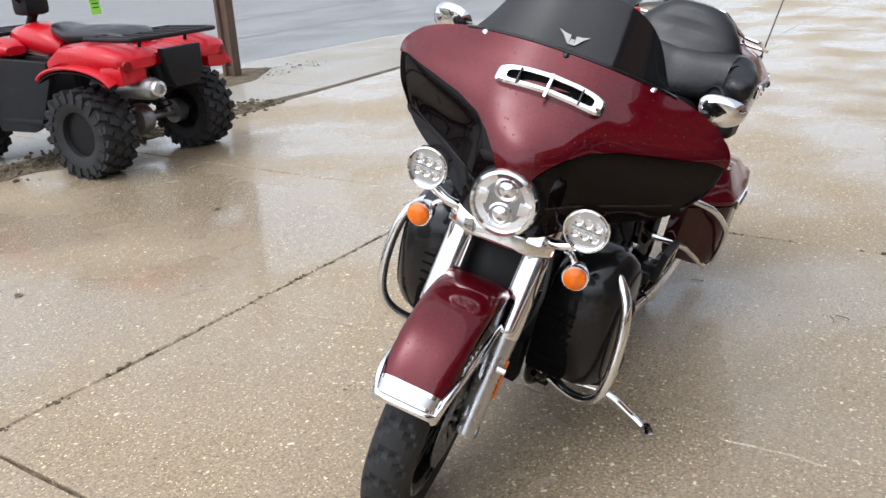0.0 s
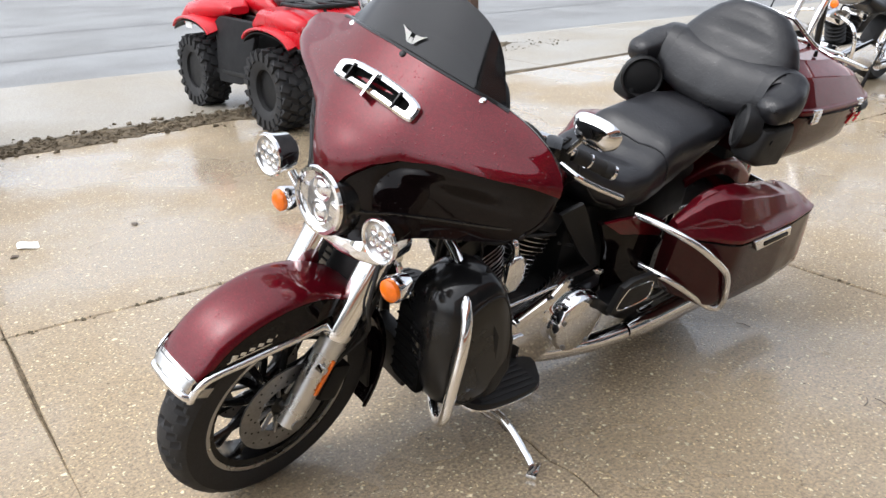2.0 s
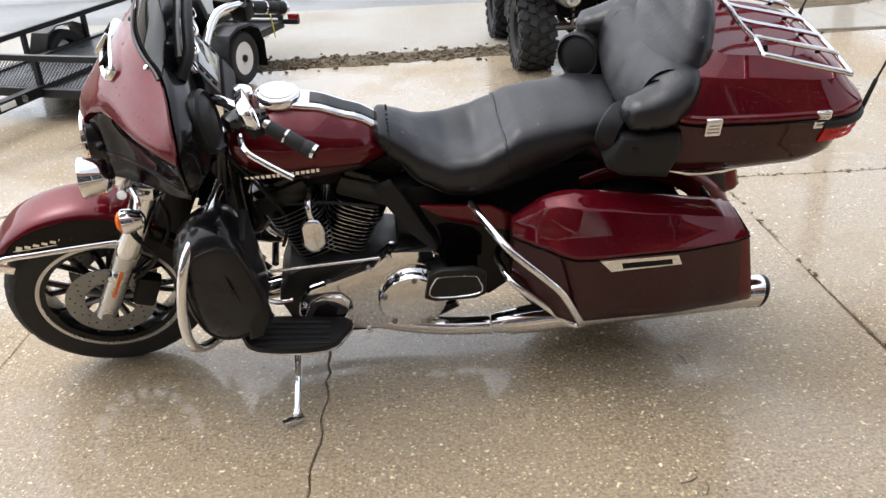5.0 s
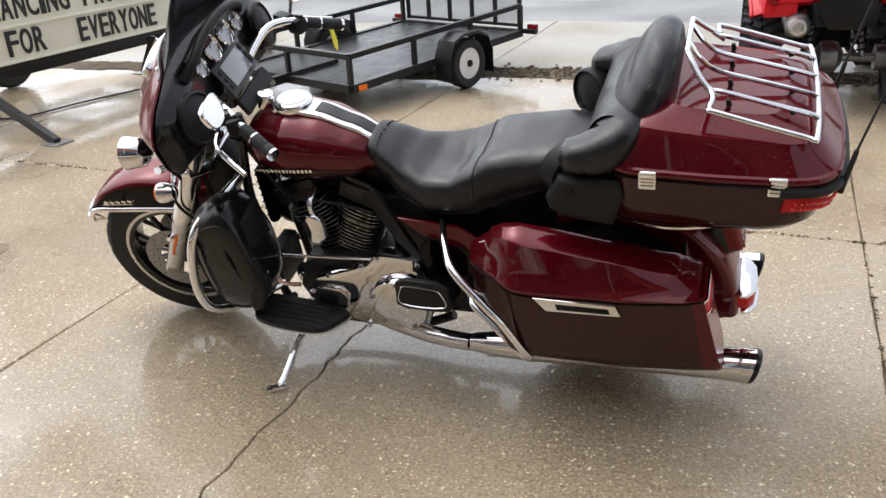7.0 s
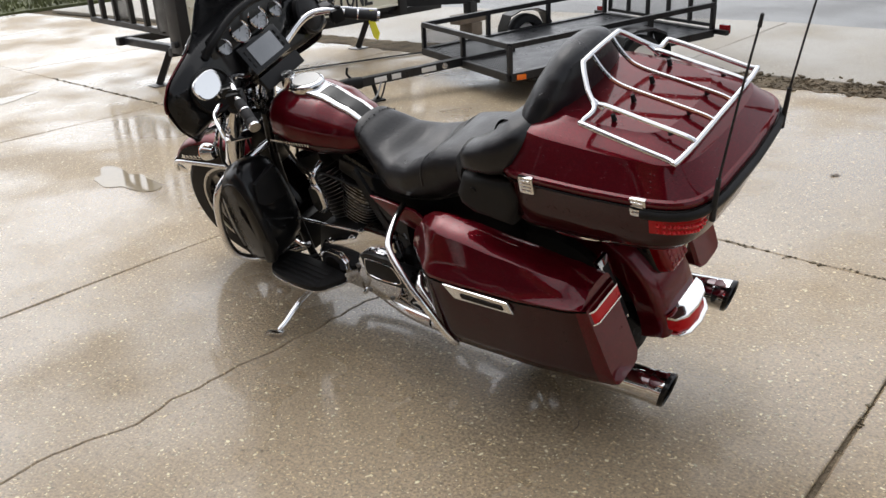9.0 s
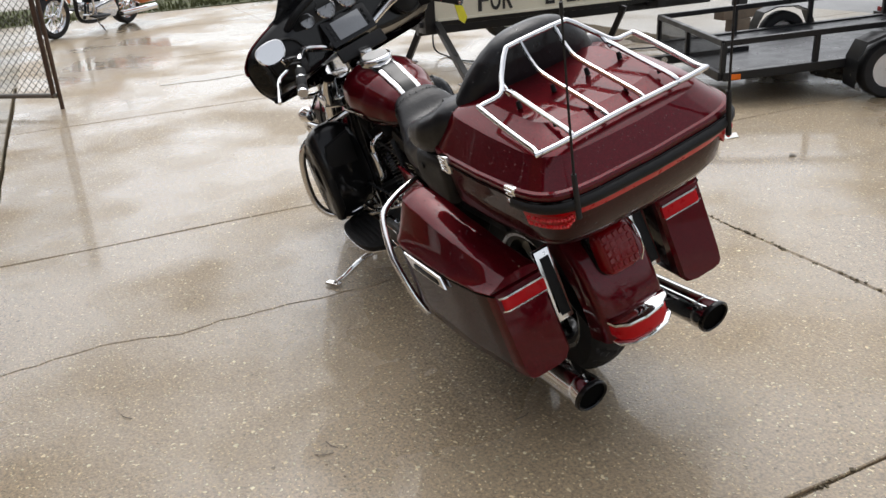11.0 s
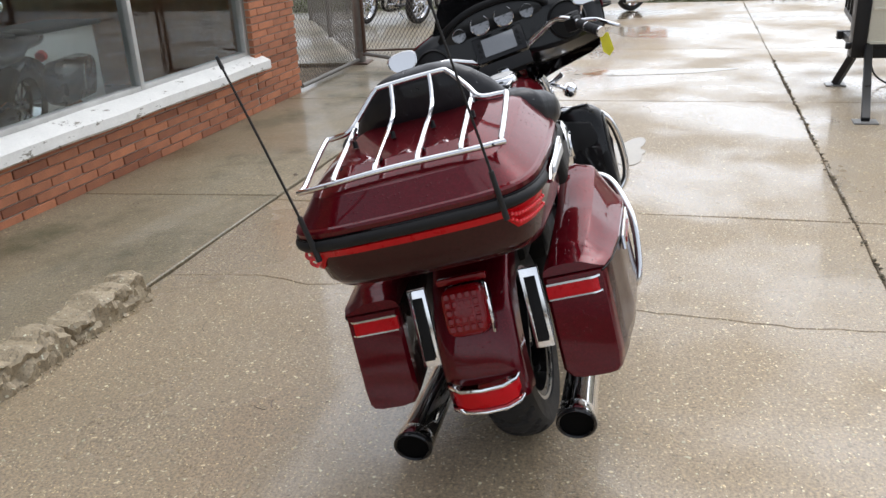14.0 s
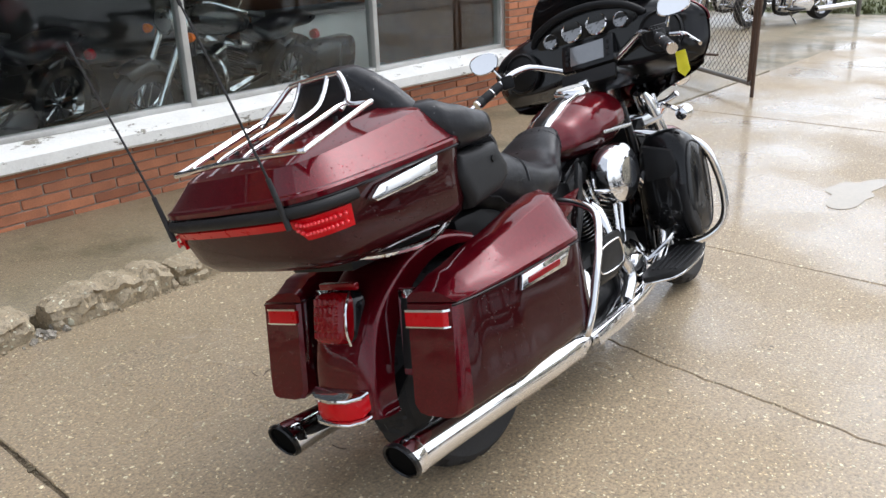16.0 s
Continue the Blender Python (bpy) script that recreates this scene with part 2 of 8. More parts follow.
def part(name, bm, mats, parent=None, label="", m=None, angle=40):
    ob = new(name, finish(bm, name, mats, angle))
    if parent is not None:
        ob.parent = parent
    if m is not None:
        ob.matrix_local = m
    if label:
        ob["label"] = label
    return ob


def V(*a):
    return Vector(a)


def add_box(bm, size, at=(0, 0, 0), bevel=0.0, rot=None, segs=2):
    m = Matrix.Translation(at)
    if rot is not None:
        m = m @ rot
    got = bmesh.ops.create_cube(bm, size=1.0, matrix=m @ Matrix.Diagonal((*size, 1)))
    if bevel:
        es = {e for v in got["verts"] for e in v.link_edges}
        bmesh.ops.bevel(bm, geom=list(es), offset=bevel, segments=segs, profile=0.6, affect='EDGES')
    return bm


def box(size, at=(0, 0, 0), bevel=0.0, rot=None, segs=2):
    return add_box(bmesh.new(), size, at, bevel, rot, segs)


def add_rings(bm, rings, caps=True, closed=True, loop=False):
    """Skins a row of rings of equal length."""
    vs = [[bm.verts.new(p) for p in r] for r in rings]
    n = len(vs[0])
    pairs = list(zip(vs, vs[1:])) + ([(vs[-1], vs[0])] if loop else [])
    for a, b in pairs:
        for i in range(n if closed else n - 1):
            j = (i + 1) % n
            bm.faces.new((a[i], a[j], b[j], b[i]))
    if caps and closed and not loop:
        bm.faces.new(vs[0][::-1])
        bm.faces.new(vs[-1])
    return bm


def rings(rs, caps=True, closed=True, loop=False):
    return add_rings(bmesh.new(), rs, caps, closed, loop)


def sup(t, n):
    """A point of the unit superellipse at the angle t."""
    c, s = math.cos(t), math.sin(t)
    return math.copysign(abs(c) ** (2 / n), c), math.copysign(abs(s) ** (2 / n), s)


def ring_x(x, y, z, hy, hz, n=2.6, count=28, lift=0.0):
    """A rounded section across x."""
    return [V(x + lift * b, y + hy * a, z + hz * b) for a, b in (sup(2 * math.pi * i / count, n) for i in range(count))]


def add_cyl(bm, a, b, r1, r2=None, n=16, caps=True):
    a, b = Vector(a), Vector(b)
    r2 = r1 if r2 is None else r2
    q = (b - a).to_track_quat('Z', 'Y').to_matrix()
    rs = []
    for p, r in ((a, r1), (b, r2)):
        rs.append([p + q @ V(r * math.cos(2 * math.pi * i / n), r * math.sin(2 * math.pi * i / n), 0) for i in range(n)])
    return add_rings(bm, rs, caps)


def cyl(a, b, r1, r2=None, n=16, caps=True):
    return add_cyl(bmesh.new(), a, b, r1, r2, n, caps)


def smooth_line(pts, steps=6, closed=False):
    pts = [Vector(p) for p in pts]
    if len(pts) < 3:
        return pts
    out, n = [], len(pts)
    for i in range(n if closed else n - 1):
        p0 = pts[(i - 1) % n] if closed or i > 0 else pts[0]
        p1, p2 = pts[i], pts[(i + 1) % n]
        p3 = pts[(i + 2) % n] if closed or i + 2 < n else pts[-1]
        for k in range(steps):
            t = k / steps
            out.append(0.5 * (2 * p1 + (p2 - p0) * t + (2 * p0 - 5 * p1 + 4 * p2 - p3) * t * t + (3 * p1 - p0 - 3 * p2 + p3) * t ** 3))
    if not closed:
        out.append(pts[-1])
    return out


def add_tube(bm, pts, r, n=10, steps=6, closed=False, taper=None, smooth=True):
    line = smooth_line(pts, steps, closed) if smooth else [Vector(p) for p in pts]
    rs, up, cnt = [], V(0.13, 0.21, 0.97), len(line)
    for i, p in enumerate(line):
        a = line[i - 1] if i or closed else p
        b = line[(i + 1) % cnt] if i + 1 < cnt or closed else p
        d = (b - a).normalized()
        side = d.cross(up)
        if side.length < 0.1:
            side = d.cross(V(1, 0, 0))
        side.normalize()
        up = side.cross(d).normalized()
        rr = r if taper is None else r + (taper - r) * i / (cnt - 1)
        rs.append([p + rr * (math.cos(2 * math.pi * k / n) * side + math.sin(2 * math.pi * k / n) * up) for k in range(n)])
    return add_rings(bm, rs, True, True, closed)


def tube(pts, r, n=10, steps=6, closed=False, taper=None, smooth=True):
    return add_tube(bmesh.new(), pts, r, n, steps, closed, taper, smooth)


def add_lathe(bm, profile, m=None, n=32, loop=False):
    """Turns (radius, height) pairs round z, then places them by m; loop: the profile closes on itself."""
    m = Matrix() if m is None else m
    rs = [[m @ V(r * math.cos(2 * math.pi * i / n), r * math.sin(2 * math.pi * i / n), h) for i in range(n)] for r, h in profile]
    return add_rings(bm, rs, not loop, True, loop)


def lathe(profile, m=None, n=32, loop=False):
    return add_lathe(bmesh.new(), profile, m, n, loop)


def facing(at, way):
    """A frame at a place whose z points along a way."""
    return Matrix.Translation(at) @ Vector(way).to_track_quat('Z', 'Y').to_matrix().to_4x4()


def slab(outline, depth, way=(0, 0, 1), bevel=0.0, segs=2):
    """A flat outline of points, thickened along a way."""
    bm = bmesh.new()
    d = Vector(way).normalized() * depth
    a = [bm.verts.new(Vector(p)) for p in outline]
    b = [bm.verts.new(Vector(p) + d) for p in outline]
    n = len(a)
    fs = [bm.faces.new(a), bm.faces.new(b[::-1])]
    for i in range(n):
        bm.faces.new((a[i], b[i], b[(i + 1) % n], a[(i + 1) % n]))
    if bevel:
        bmesh.ops.recalc_face_normals(bm, faces=bm.faces)
        bmesh.ops.bevel(bm, geom=[e for f in fs for e in f.edges], offset=bevel, segments=segs, profile=0.6, affect='EDGES')
    return bm


def sheet(f, nu, nv, thick=0.0, keep=None):
    """A surface f(u, v) over the unit square, with thickness."""
    bm = bmesh.new()
    vs = [[bm.verts.new(f(i / nu, j / nv)) for j in range(nv + 1)] for i in range(nu + 1)]
    for i in range(nu):
        for j in range(nv):
            if keep is None or keep((i + 0.5) / nu, (j + 0.5) / nv):
                bm.faces.new((vs[i][j], vs[i + 1][j], vs[i + 1][j + 1], vs[i][j + 1]))
    bmesh.ops.delete(bm, geom=[v for v in bm.verts if not v.link_faces], context='VERTS')
    if thick:
        bmesh.ops.recalc_face_normals(bm, faces=bm.faces)
        bmesh.ops.solidify(bm, geom=bm.faces[:], thickness=thick)
    return bm


def lerp_table(table, x):
    """Straight lines between (x, value...) rows."""
    if x <= table[0][0]:
        return table[0][1:]
    for a, b in zip(table, table[1:]):
        if x <= b[0]:
            t = (x - a[0]) / (b[0] - a[0])
            t = t * t * (3 - 2 * t) * 0.5 + t * 0.5
            return tuple(p + (q - p) * t for p, q in zip(a[1:], b[1:]))
    return table[-1][1:]


# ---- ground ----
def side_joint(x):
    return 1.966 - 0.109 * x


def mid_joint(x):
    return -1.356 - 0.113 * x


def soil_edge(x):
    return -4.583 - 0.05 * x


def road_edge(x):
    return -7.815 - 0.17 * x if x < 1 else -7.985


rng = random.Random(4)


def cross_joint(k, y):
    return k + 0.09 * y


def wander(a, b, step=0.12, amp=0.008, seed=1):
    """A crooked line between two points of the plan."""
    r, a, b = random.Random(seed), Vector(a), Vector(b)
    n = max(2, int((b - a).length / step))
    side = V(-(b - a).y, (b - a).x).normalized()
    drift, out = 0.0, []
    for i in range(n + 1):
        drift = 0.7 * drift + r.uniform(-amp, amp)
        out.append(a.lerp(b, i / n) + side * (drift if 0 < i < n else 0))
    return out


def paving(name, outline, mat, top=0.0, depth=0.05, parent=None, bevel=0.007):
    if isinstance(top, (int, float)):
        pts = [V(p[0], p[1], top) for p in outline]
    else:
        pts = [V(p[0], p[1], top(p[0])) for p in outline]
    return part(name, slab(pts, depth, (0, 0, -1), bevel, 1), mat, parent)


DEBRIS = plain("dark_grit", (0.115, 0.095, 0.064), 0.9, 0, 0.6, 20, 90, 0.5, spec=0.1)
ground = tagged(new("ground", finish(slab([(-400, -400, -0.062), (400, -400, -0.062), (400, 400, -0.062), (-400, 400, -0.062)], 0.3, (0, 0, -1)), "ground", SOIL)),
                "dark wet soil under the paved lot", "ground", kind="structure")
lot = thing("pavement", "wet tan concrete lot of large jointed slabs with cracks", "pavement", kind="structure")
far_walk = thing("pavement_road_side", "pale wet concrete footway along the road", "pavement", kind="structure")
walkway = thing("pavement_shop_side", "grey damp concrete walkway along the shop front", "pavement", kind="structure")
ks = [-16.16, -13.14, -10.11, -7.09, -4.09, -1.068, 1.97, 4.98, 7.985, 11.0, 13.47]
GAP = 0.0038


def lane(k0, k1, lo, hi, seed):
    """The outline of one slab between two cross joints and two long joints."""
    def corner(k, f, dx, dy):
        x = k
        for _ in range(3):
            x = cross_joint(k, f(x))
        return V(x + dx, f(x) + dy)
    a, b = corner(k0, lo, GAP, GAP), corner(k1, lo, -GAP, GAP)
    c, d = corner(k1, hi, -GAP, -GAP), corner(k0, hi, GAP, -GAP)
    out = []
    for i, (p, q) in enumerate(((a, b), (b, c), (c, d), (d, a))):
        out += wander(p, q, 0.16, 0.005, seed * 7 + i)[:-1]
    return out, (a, b, c, d)


def split_slab(corners, crack, seed, mat, parent):
    """Two pieces of one slab on either side of a crooked crack from its low to its high edge."""
    a, b, c, d = corners
    w = 0.0022
    left = [V(p[0] - w, p[1]) for p in crack]
    right = [V(p[0] + w, p[1]) for p in crack]
    one = wander(a, left[0], 0.16, 0.005, seed)[:-1] + left[:-1] + wander(left[-1], d, 0.16, 0.005, seed + 1)[:-1] + wander(d, a, 0.16, 0.005, seed + 2)[:-1]
    two = wander(b, c, 0.16, 0.005, seed + 3)[:-1] + wander(c, right[-1], 0.16, 0.005, seed + 4)[:-1] + right[::-1][:-1] + wander(right[0], b, 0.16, 0.005, seed + 5)[:-1]
    for o in (one, two):
        paving("slab", o, mat, 0.0, 0.05, parent, 0.004)


for i, (k0, k1) in enumerate(zip(ks, ks[1:])):
    o, cor = lane(k0, k1, mid_joint, side_joint, 10 + i)
    if k0 == -1.068:
        spine = [(0.57, mid_joint(0.57) + GAP), (0.61, -0.95), (0.673, -0.583), (0.765, -0.113), (0.813, 0.03), (0.836, 0.38), (0.846, 0.555), (0.875, 0.75), (0.905, 0.96), (0.90, 1.17), (0.975, 1.41), (0.958, 1.745), (0.95, side_joint(0.95) - GAP)]
        crack = []
        for n, (p, q) in enumerate(zip(spine, spine[1:])):
            crack += wander(p, q, 0.05, 0.012, 60 + n)[:-1]
        crack.append(V(*spine[-1]))
        split_slab(cor, crack, 90, LOT, lot)
    else:
        paving("slab", o, LOT, 0.0, 0.05, lot)
    o, cor = lane(k0, k1, soil_edge, mid_joint, 40 + i)
    if k0 == -4.09:
        spine = [(-3.0, soil_edge(-3.0) + GAP), (-2.7, -3.3), (-2.4, -2.5), (-2.7, -1.85), (-2.6, mid_joint(-2.6) - GAP)]
        crack = []
        for n, (p, q) in enumerate(zip(spine, spine[1:])):
            crack += wander(p, q, 0.07, 0.02, 160 + n)[:-1]
        crack.append(V(*spine[-1]))
        split_slab(cor, crack, 190, LOT, lot)
    else:
        paving("slab", o, LOT, 0.0, 0.05, lot)
    o, _ = lane(k0, k1, lambda x: road_edge(x) + 0.02, lambda x: soil_edge(x) - (0.42 if x > -2.2 else 0.12), 70 + i)
    paving("slab", o, FARWALK, 0.0, 0.05, far_walk)


part("joint_grit", slab([V(-15.5, -5.3, -0.013), V(13.2, -5.3, -0.013), V(13.2, 0.40, -0.013), V(-15.5, 3.5, -0.013)], 0.01, (0, 0, -1)), SOIL, lot)


def walk_top(x):
    return 0.055 if x < 0.2 else 0.055 * max(0.06, 1 - (x - 0.2) / 0.6)


for i, (a, b) in enumerate(zip((-9, -6, -3.8, -0.8, 2.2, 5.2), (-6, -3.8, -0.8, 2.2, 5.2, 7.4))):
    lo = 0.10 if b < 1 else 0.02
    o = [V(a + 0.006, side_joint(a) + lo), V(b - 0.006, side_joint(b) + (0.02 if a > -1 else lo)), V(b - 0.006, 3.43 - 0.1175 * b), V(a + 0.006, 3.43 - 0.1175 * a)]
    if -1 < a < 0:
        o[0].y = side_joint(a) + 0.10
        o.insert(1, V(0.70, side_joint(0.70) + 0.10))
        o.insert(2, V(0.73, side_joint(0.73) + 0.02))
    paving("slab", o, WALK, walk_top, 0.13, walkway, 0.006)

bm = bmesh.new()
for _ in range(650):
    x = rng.uniform(-6, 7)
    q = rng.uniform(0.003, 0.012)
    if rng.random() < 0.92:
        y = mid_joint(x) + rng.gauss(0, 0.010)
    else:
        y = rng.uniform(mid_joint(-1.068), 1.9)
        x = cross_joint(-1.068, y) + rng.gauss(0, 0.007)
    add_box(bm, (q * 1.6, q, q * 0.5), (x, y, q * 0.12), 0, Euler((rng.uniform(-.3, .3), rng.uniform(-.3, .3), rng.random() * 6)).to_matrix().to_4x4())
tagged(part("joint_debris", bm, DEBRIS), "dark grit and weed crumbs along the slab joints", "grit", kind="stuff")

# the road, its gutter and its seams
road_out = [V(-120, road_edge(-120) + 0.0, 0), V(1, road_edge(1), 0), V(120, -7.985, 0), V(120, -60, 0), V(-120, -60, 0)]
road = tagged(new("road", finish(slab([V(p.x, p.y, -0.035) for p in road_out], 0.02, (0, 0, -1)), "road", ROAD)), "wide wet pale grey road with dark tar seams", "road", kind="structure")
TAR = plain("tar_seam", (0.07, 0.07, 0.07), 0.4, 0, 0.4, 8, 90, 0.3)
WATER = plain("rain_water", (0.27, 0.225, 0.155), 0.03, 0, 0.2, 2, 40, 0.0, 0.001, 0.0, 0.02)
WATER.node_tree.nodes["Principled BSDF"].inputs["IOR"].default_value = 1.6
for y0, y1, x0, x1 in ((-10.2, -10.2, -30, 14), (-13.3, -13.3, -30, 20)):
    seam = wander((x0, y0 - 0.2 * x0 * 0.5), (x1, y1 - 0.2 * x1 * 0.5), 0.5, 0.04, 3)
    bm = bmesh.new()
    va = [bm.verts.new((p.x, p.y - 0.02, -0.031)) for p in seam]
    vb = [bm.verts.new((p.x, p.y + 0.02, -0.031)) for p in seam]
    for i in range(len(va) - 1):
        bm.faces.new((va[i], va[i + 1], vb[i + 1], vb[i]))
    part("tar_seam", bm, TAR, road)


def puddle(label, at, rx, ry, turn, z=0.003, seed=1, wob=0.3):
    r = random.Random(seed)
    ph = [r.uniform(0, 6.28) for _ in range(5)]
    pts = []
    for i in range(56):
        a = 2 * math.pi * i / 56
        k = 1 + wob * sum(math.sin((n + 2) * a + ph[n]) / (n + 2) for n in range(5))
        x, y = rx * k * math.cos(a), ry * k * math.sin(a)
        pts.append(V(at[0] + x * math.cos(turn) - y * math.sin(turn), at[1] + x * math.sin(turn) + y * math.cos(turn), z))
    return tagged(new("puddle", finish(slab(pts, 0.002, (0, 0, -1)), "puddle", WATER)), label, "puddle", "puddles", "structure")


puddle("long shallow rain puddle on the concrete", (6.35, -0.85), 0.16, 0.75, 0.12, seed=2)
puddle("shallow rain puddle on the concrete", (3.25, -0.46), 0.26, 0.15, -0.1, seed=3, wob=0.5)
puddle("rain water standing in the gutter of the road", (-8.0, road_edge(-8.0) - 0.05), 3.0, 0.15, -0.17, -0.031, 6, 0.2)

# the broken kerb by the walkway
kerb = thing("kerb", "broken weathered concrete kerb stones along the walkway", "kerb", kind="structure")


def kerb_stone(x0, x1, seed):
    """A broken length of kerb with a pitted face and crumbled ends."""
    r = random.Random(seed)
    n = max(6, int((x1 - x0) / 0.016))
    prof = [(0.0, 0.0), (0.003, 0.2), (0.006, 0.4), (0.009, 0.58), (0.014, 0.75), (0.024, 0.89), (0.042, 0.97), (0.07, 1.0), (0.105, 1.0), (0.14, 0.99), (0.168, 0.96), (0.178, 0.5), (0.178, 0.0)]
    bite = [(r.uniform(x0, x1), r.uniform(0.03, 0.08), r.uniform(0.01, 0.03)) for _ in range(5)]
    rs = []
    for i in range(n + 1):
        x = x0 + (x1 - x0) * i / n
        y = side_joint(x)
        end = min(i, n - i) / n * (x1 - x0)
        h = 0.142 + 0.010 * math.sin(7 * x + seed) - 0.035 * math.exp(-end / 0.03) - sum(d * math.exp(-((x - c) / w) ** 2) for c, w, d in bite)
        nip = 0.02 * math.exp(-end / 0.025)
        j = lambda q=0.006: r.uniform(-q, q)
        pit = lambda a, b: 0.030 * noise.noise(V(x * 13, a * 17 + seed, b * 3)) + 0.020 * noise.noise(V(x * 38, a * 46, b * 9 + seed))
        rs.append([V(x + j(), y - 0.066 + a + nip * (1 if a < 0.1 else -1) + (j() + pit(a, b) if 0 < k < 10 else 0), -0.02 if b == 0 else h * b + j(0.004) + 0.5 * pit(a + 3, b)) for k, (a, b) in enumerate(prof)])
    return rings(rs)


for x0, x1, s in ((0.225, 0.725, 1), (-0.38, 0.20, 2), (-1.3, -0.46, 3), (-2.4, -1.33, 4), (-3.7, -2.43, 5)):
    part("kerb_stone", kerb_stone(x0, x1, s), KERB, kerb, angle=28)
bm = bmesh.new()
for _ in range(260):
    x = rng.uniform(-3.6, 0.70)
    q = rng.uniform(0.006, 0.028) * (1 if rng.random() < 0.3 else 0.5)
    add_box(bm, (q, q * rng.uniform(0.6, 1), q * 0.6), (x, side_joint(x) - 0.075 + rng.gauss(0.0, 0.02), q * 0.2), 0, Euler((rng.random(), rng.random(), rng.random() * 6)).to_matrix().to_4x4())
tagged(part("gravel", bm, KERB), "dark crumbs of concrete along the kerb foot", "gravel", kind="stuff")
bm = bmesh.new()
for _ in range(40):
    x = rng.uniform(-0.55, -0.34)
    s = rng.uniform(0.008, 0.03)
    add_box(bm, (s, s * rng.uniform(0.6, 1), s * 0.7), (x, side_joint(x) - 0.07 + rng.uniform(-0.04, 0.07), s * 0.3), 0, Euler((rng.random(), rng.random(), rng.random() * 6)).to_matrix().to_4x4())
tagged(part("rubble", bm, FARWALK), "crumbled pale concrete chips beside the kerb", "rubble", kind="stuff")

# soil strip between the lot and the footway: clods and leaf litter
bm = bmesh.new()
for _ in range(1500):
    x = rng.uniform(-3.6, 2.6) if rng.random() < 0.95 else rng.uniform(-6.2, -4.8)
    y = soil_edge(x) - (rng.gauss(0.21, 0.13) if x > -3.6 else rng.gauss(1.55, 0.2))
    s = rng.uniform(0.01, 0.045) if x > -4 else rng.uniform(0.008, 0.02)
    add_box(bm, (s, s * rng.uniform(0.4, 1), s * 0.45), (x, y, 0.006), 0, Euler((rng.uniform(-.4, .4), rng.uniform(-.4, .4), rng.random() * 6)).to_matrix().to_4x4())
tagged(part("soil_litter", bm, SOIL), "damp soil clods and leaf litter in a strip", "soil", kind="stuff")
near_e = [V(p.x, p.y, -0.006) for p in wander((-3.4, soil_edge(-3.4) + 0.05), (6, soil_edge(6) + 0.03), 0.12, 0.09, 21)]
far_e = [V(p.x, p.y, -0.006) for p in wander((6, soil_edge(6) - 0.42), (-3.4, soil_edge(-3.4) - 0.30), 0.12, 0.10, 22)]
bm = slab(near_e + far_e, 0.03, (0, 0, -1))
for v in bm.verts:
    v.co.z += 0.010 * (v.co.z > -0.02)
tagged(part("soil_strip", bm, SOIL), "strip of bare wet soil between lot and footway", "soil", kind="structure")

# litter and twigs
def litter(name, label, cat, at, size, mat, turn, bend=0.004):
    f = lambda u, v: V((u - 0.5) * size[0] * (1 - 0.5 * abs(2 * v - 1)), (v - 0.5) * size[1] * (1 - 0.4 * (2 * u - 1) ** 2), 0.006 + bend * math.sin(5 * u) * math.cos(4 * v))
    ob = part(name, sheet(f, 8, 6, 0.0015), mat, None, m=pose(at[0], at[1], 0, 0, 0, turn))
    return tagged(ob, label, cat)


LEAF = plain("wet_dead_leaf", (0.10, 0.07, 0.045), 0.5, 0, 0.4, 20, 90, 0.5)
litter("paper_scrap", "flattened white paper cup lid on the wet concrete", "litter", (1.453, -2.604), (0.12, 0.16), WHITE, 20)
for x, y, a in ((1.55, -2.48, 30), (0.92, -2.54, 80), (-0.47, -2.54, 10), (2.64, 1.77, 10), (2.0, 2.6, 60), (-2.2, 0.3, 15)):
    litter("leaf", "small dark dead leaf lying on wet concrete", "leaf", (x, y), (0.055, 0.038), LEAF, a)
for x, y, a in ((-0.14, 0.914, 20), (-0.17, 0.95, 70), (-0.35, 0.35, 100), (0.4, 1.42, 30)):
    tagged(part("twig", tube([(-0.04, 0, 0.005), (0, 0.008, 0.006), (0.045, -0.003, 0.005)], 0.0022, 6), LEAF, m=pose(x, y, 0, 0, 0, a) @ Matrix.Scale(0.65, 4)), "short thin dark twig lying on concrete", "twig")


# ---- the touring motorcycle: x ahead of the rear axle, y to its left, leaning on its side stand ----
LEAN_DEG, STEER_DEG = 14.8, 8.5
bike = thing("motorcycle", "maroon and black full-dress touring motorcycle leaning on its side stand", "motorcycle", m=pose(-0.022, -0.028, 0.018, -LEAN_DEG, 0, -2.63) @ Matrix.Scale(0.945, 4))
AXIS = V(-0.44, 0, 0.90).normalized()
STEER = Matrix.Translation((1.20, 0, 0.95)) @ Matrix.Rotation(radians(STEER_DEG), 4, AXIS) @ Matrix.Translation((-1.20, 0, -0.95))
FA, RA = V(1.608, 0, 0.327), V(-0.13, 0, 0.322)


def fork_part(name, bm, mat, label="", angle=40):
    return part(name, bm, mat, bike, label, STEER, angle)


def sub(name, bm, mat, parent, label="", angle=40):
    """A piece under a part that shares its parent's frame."""
    return part(name, bm, mat, parent, label, None, angle)


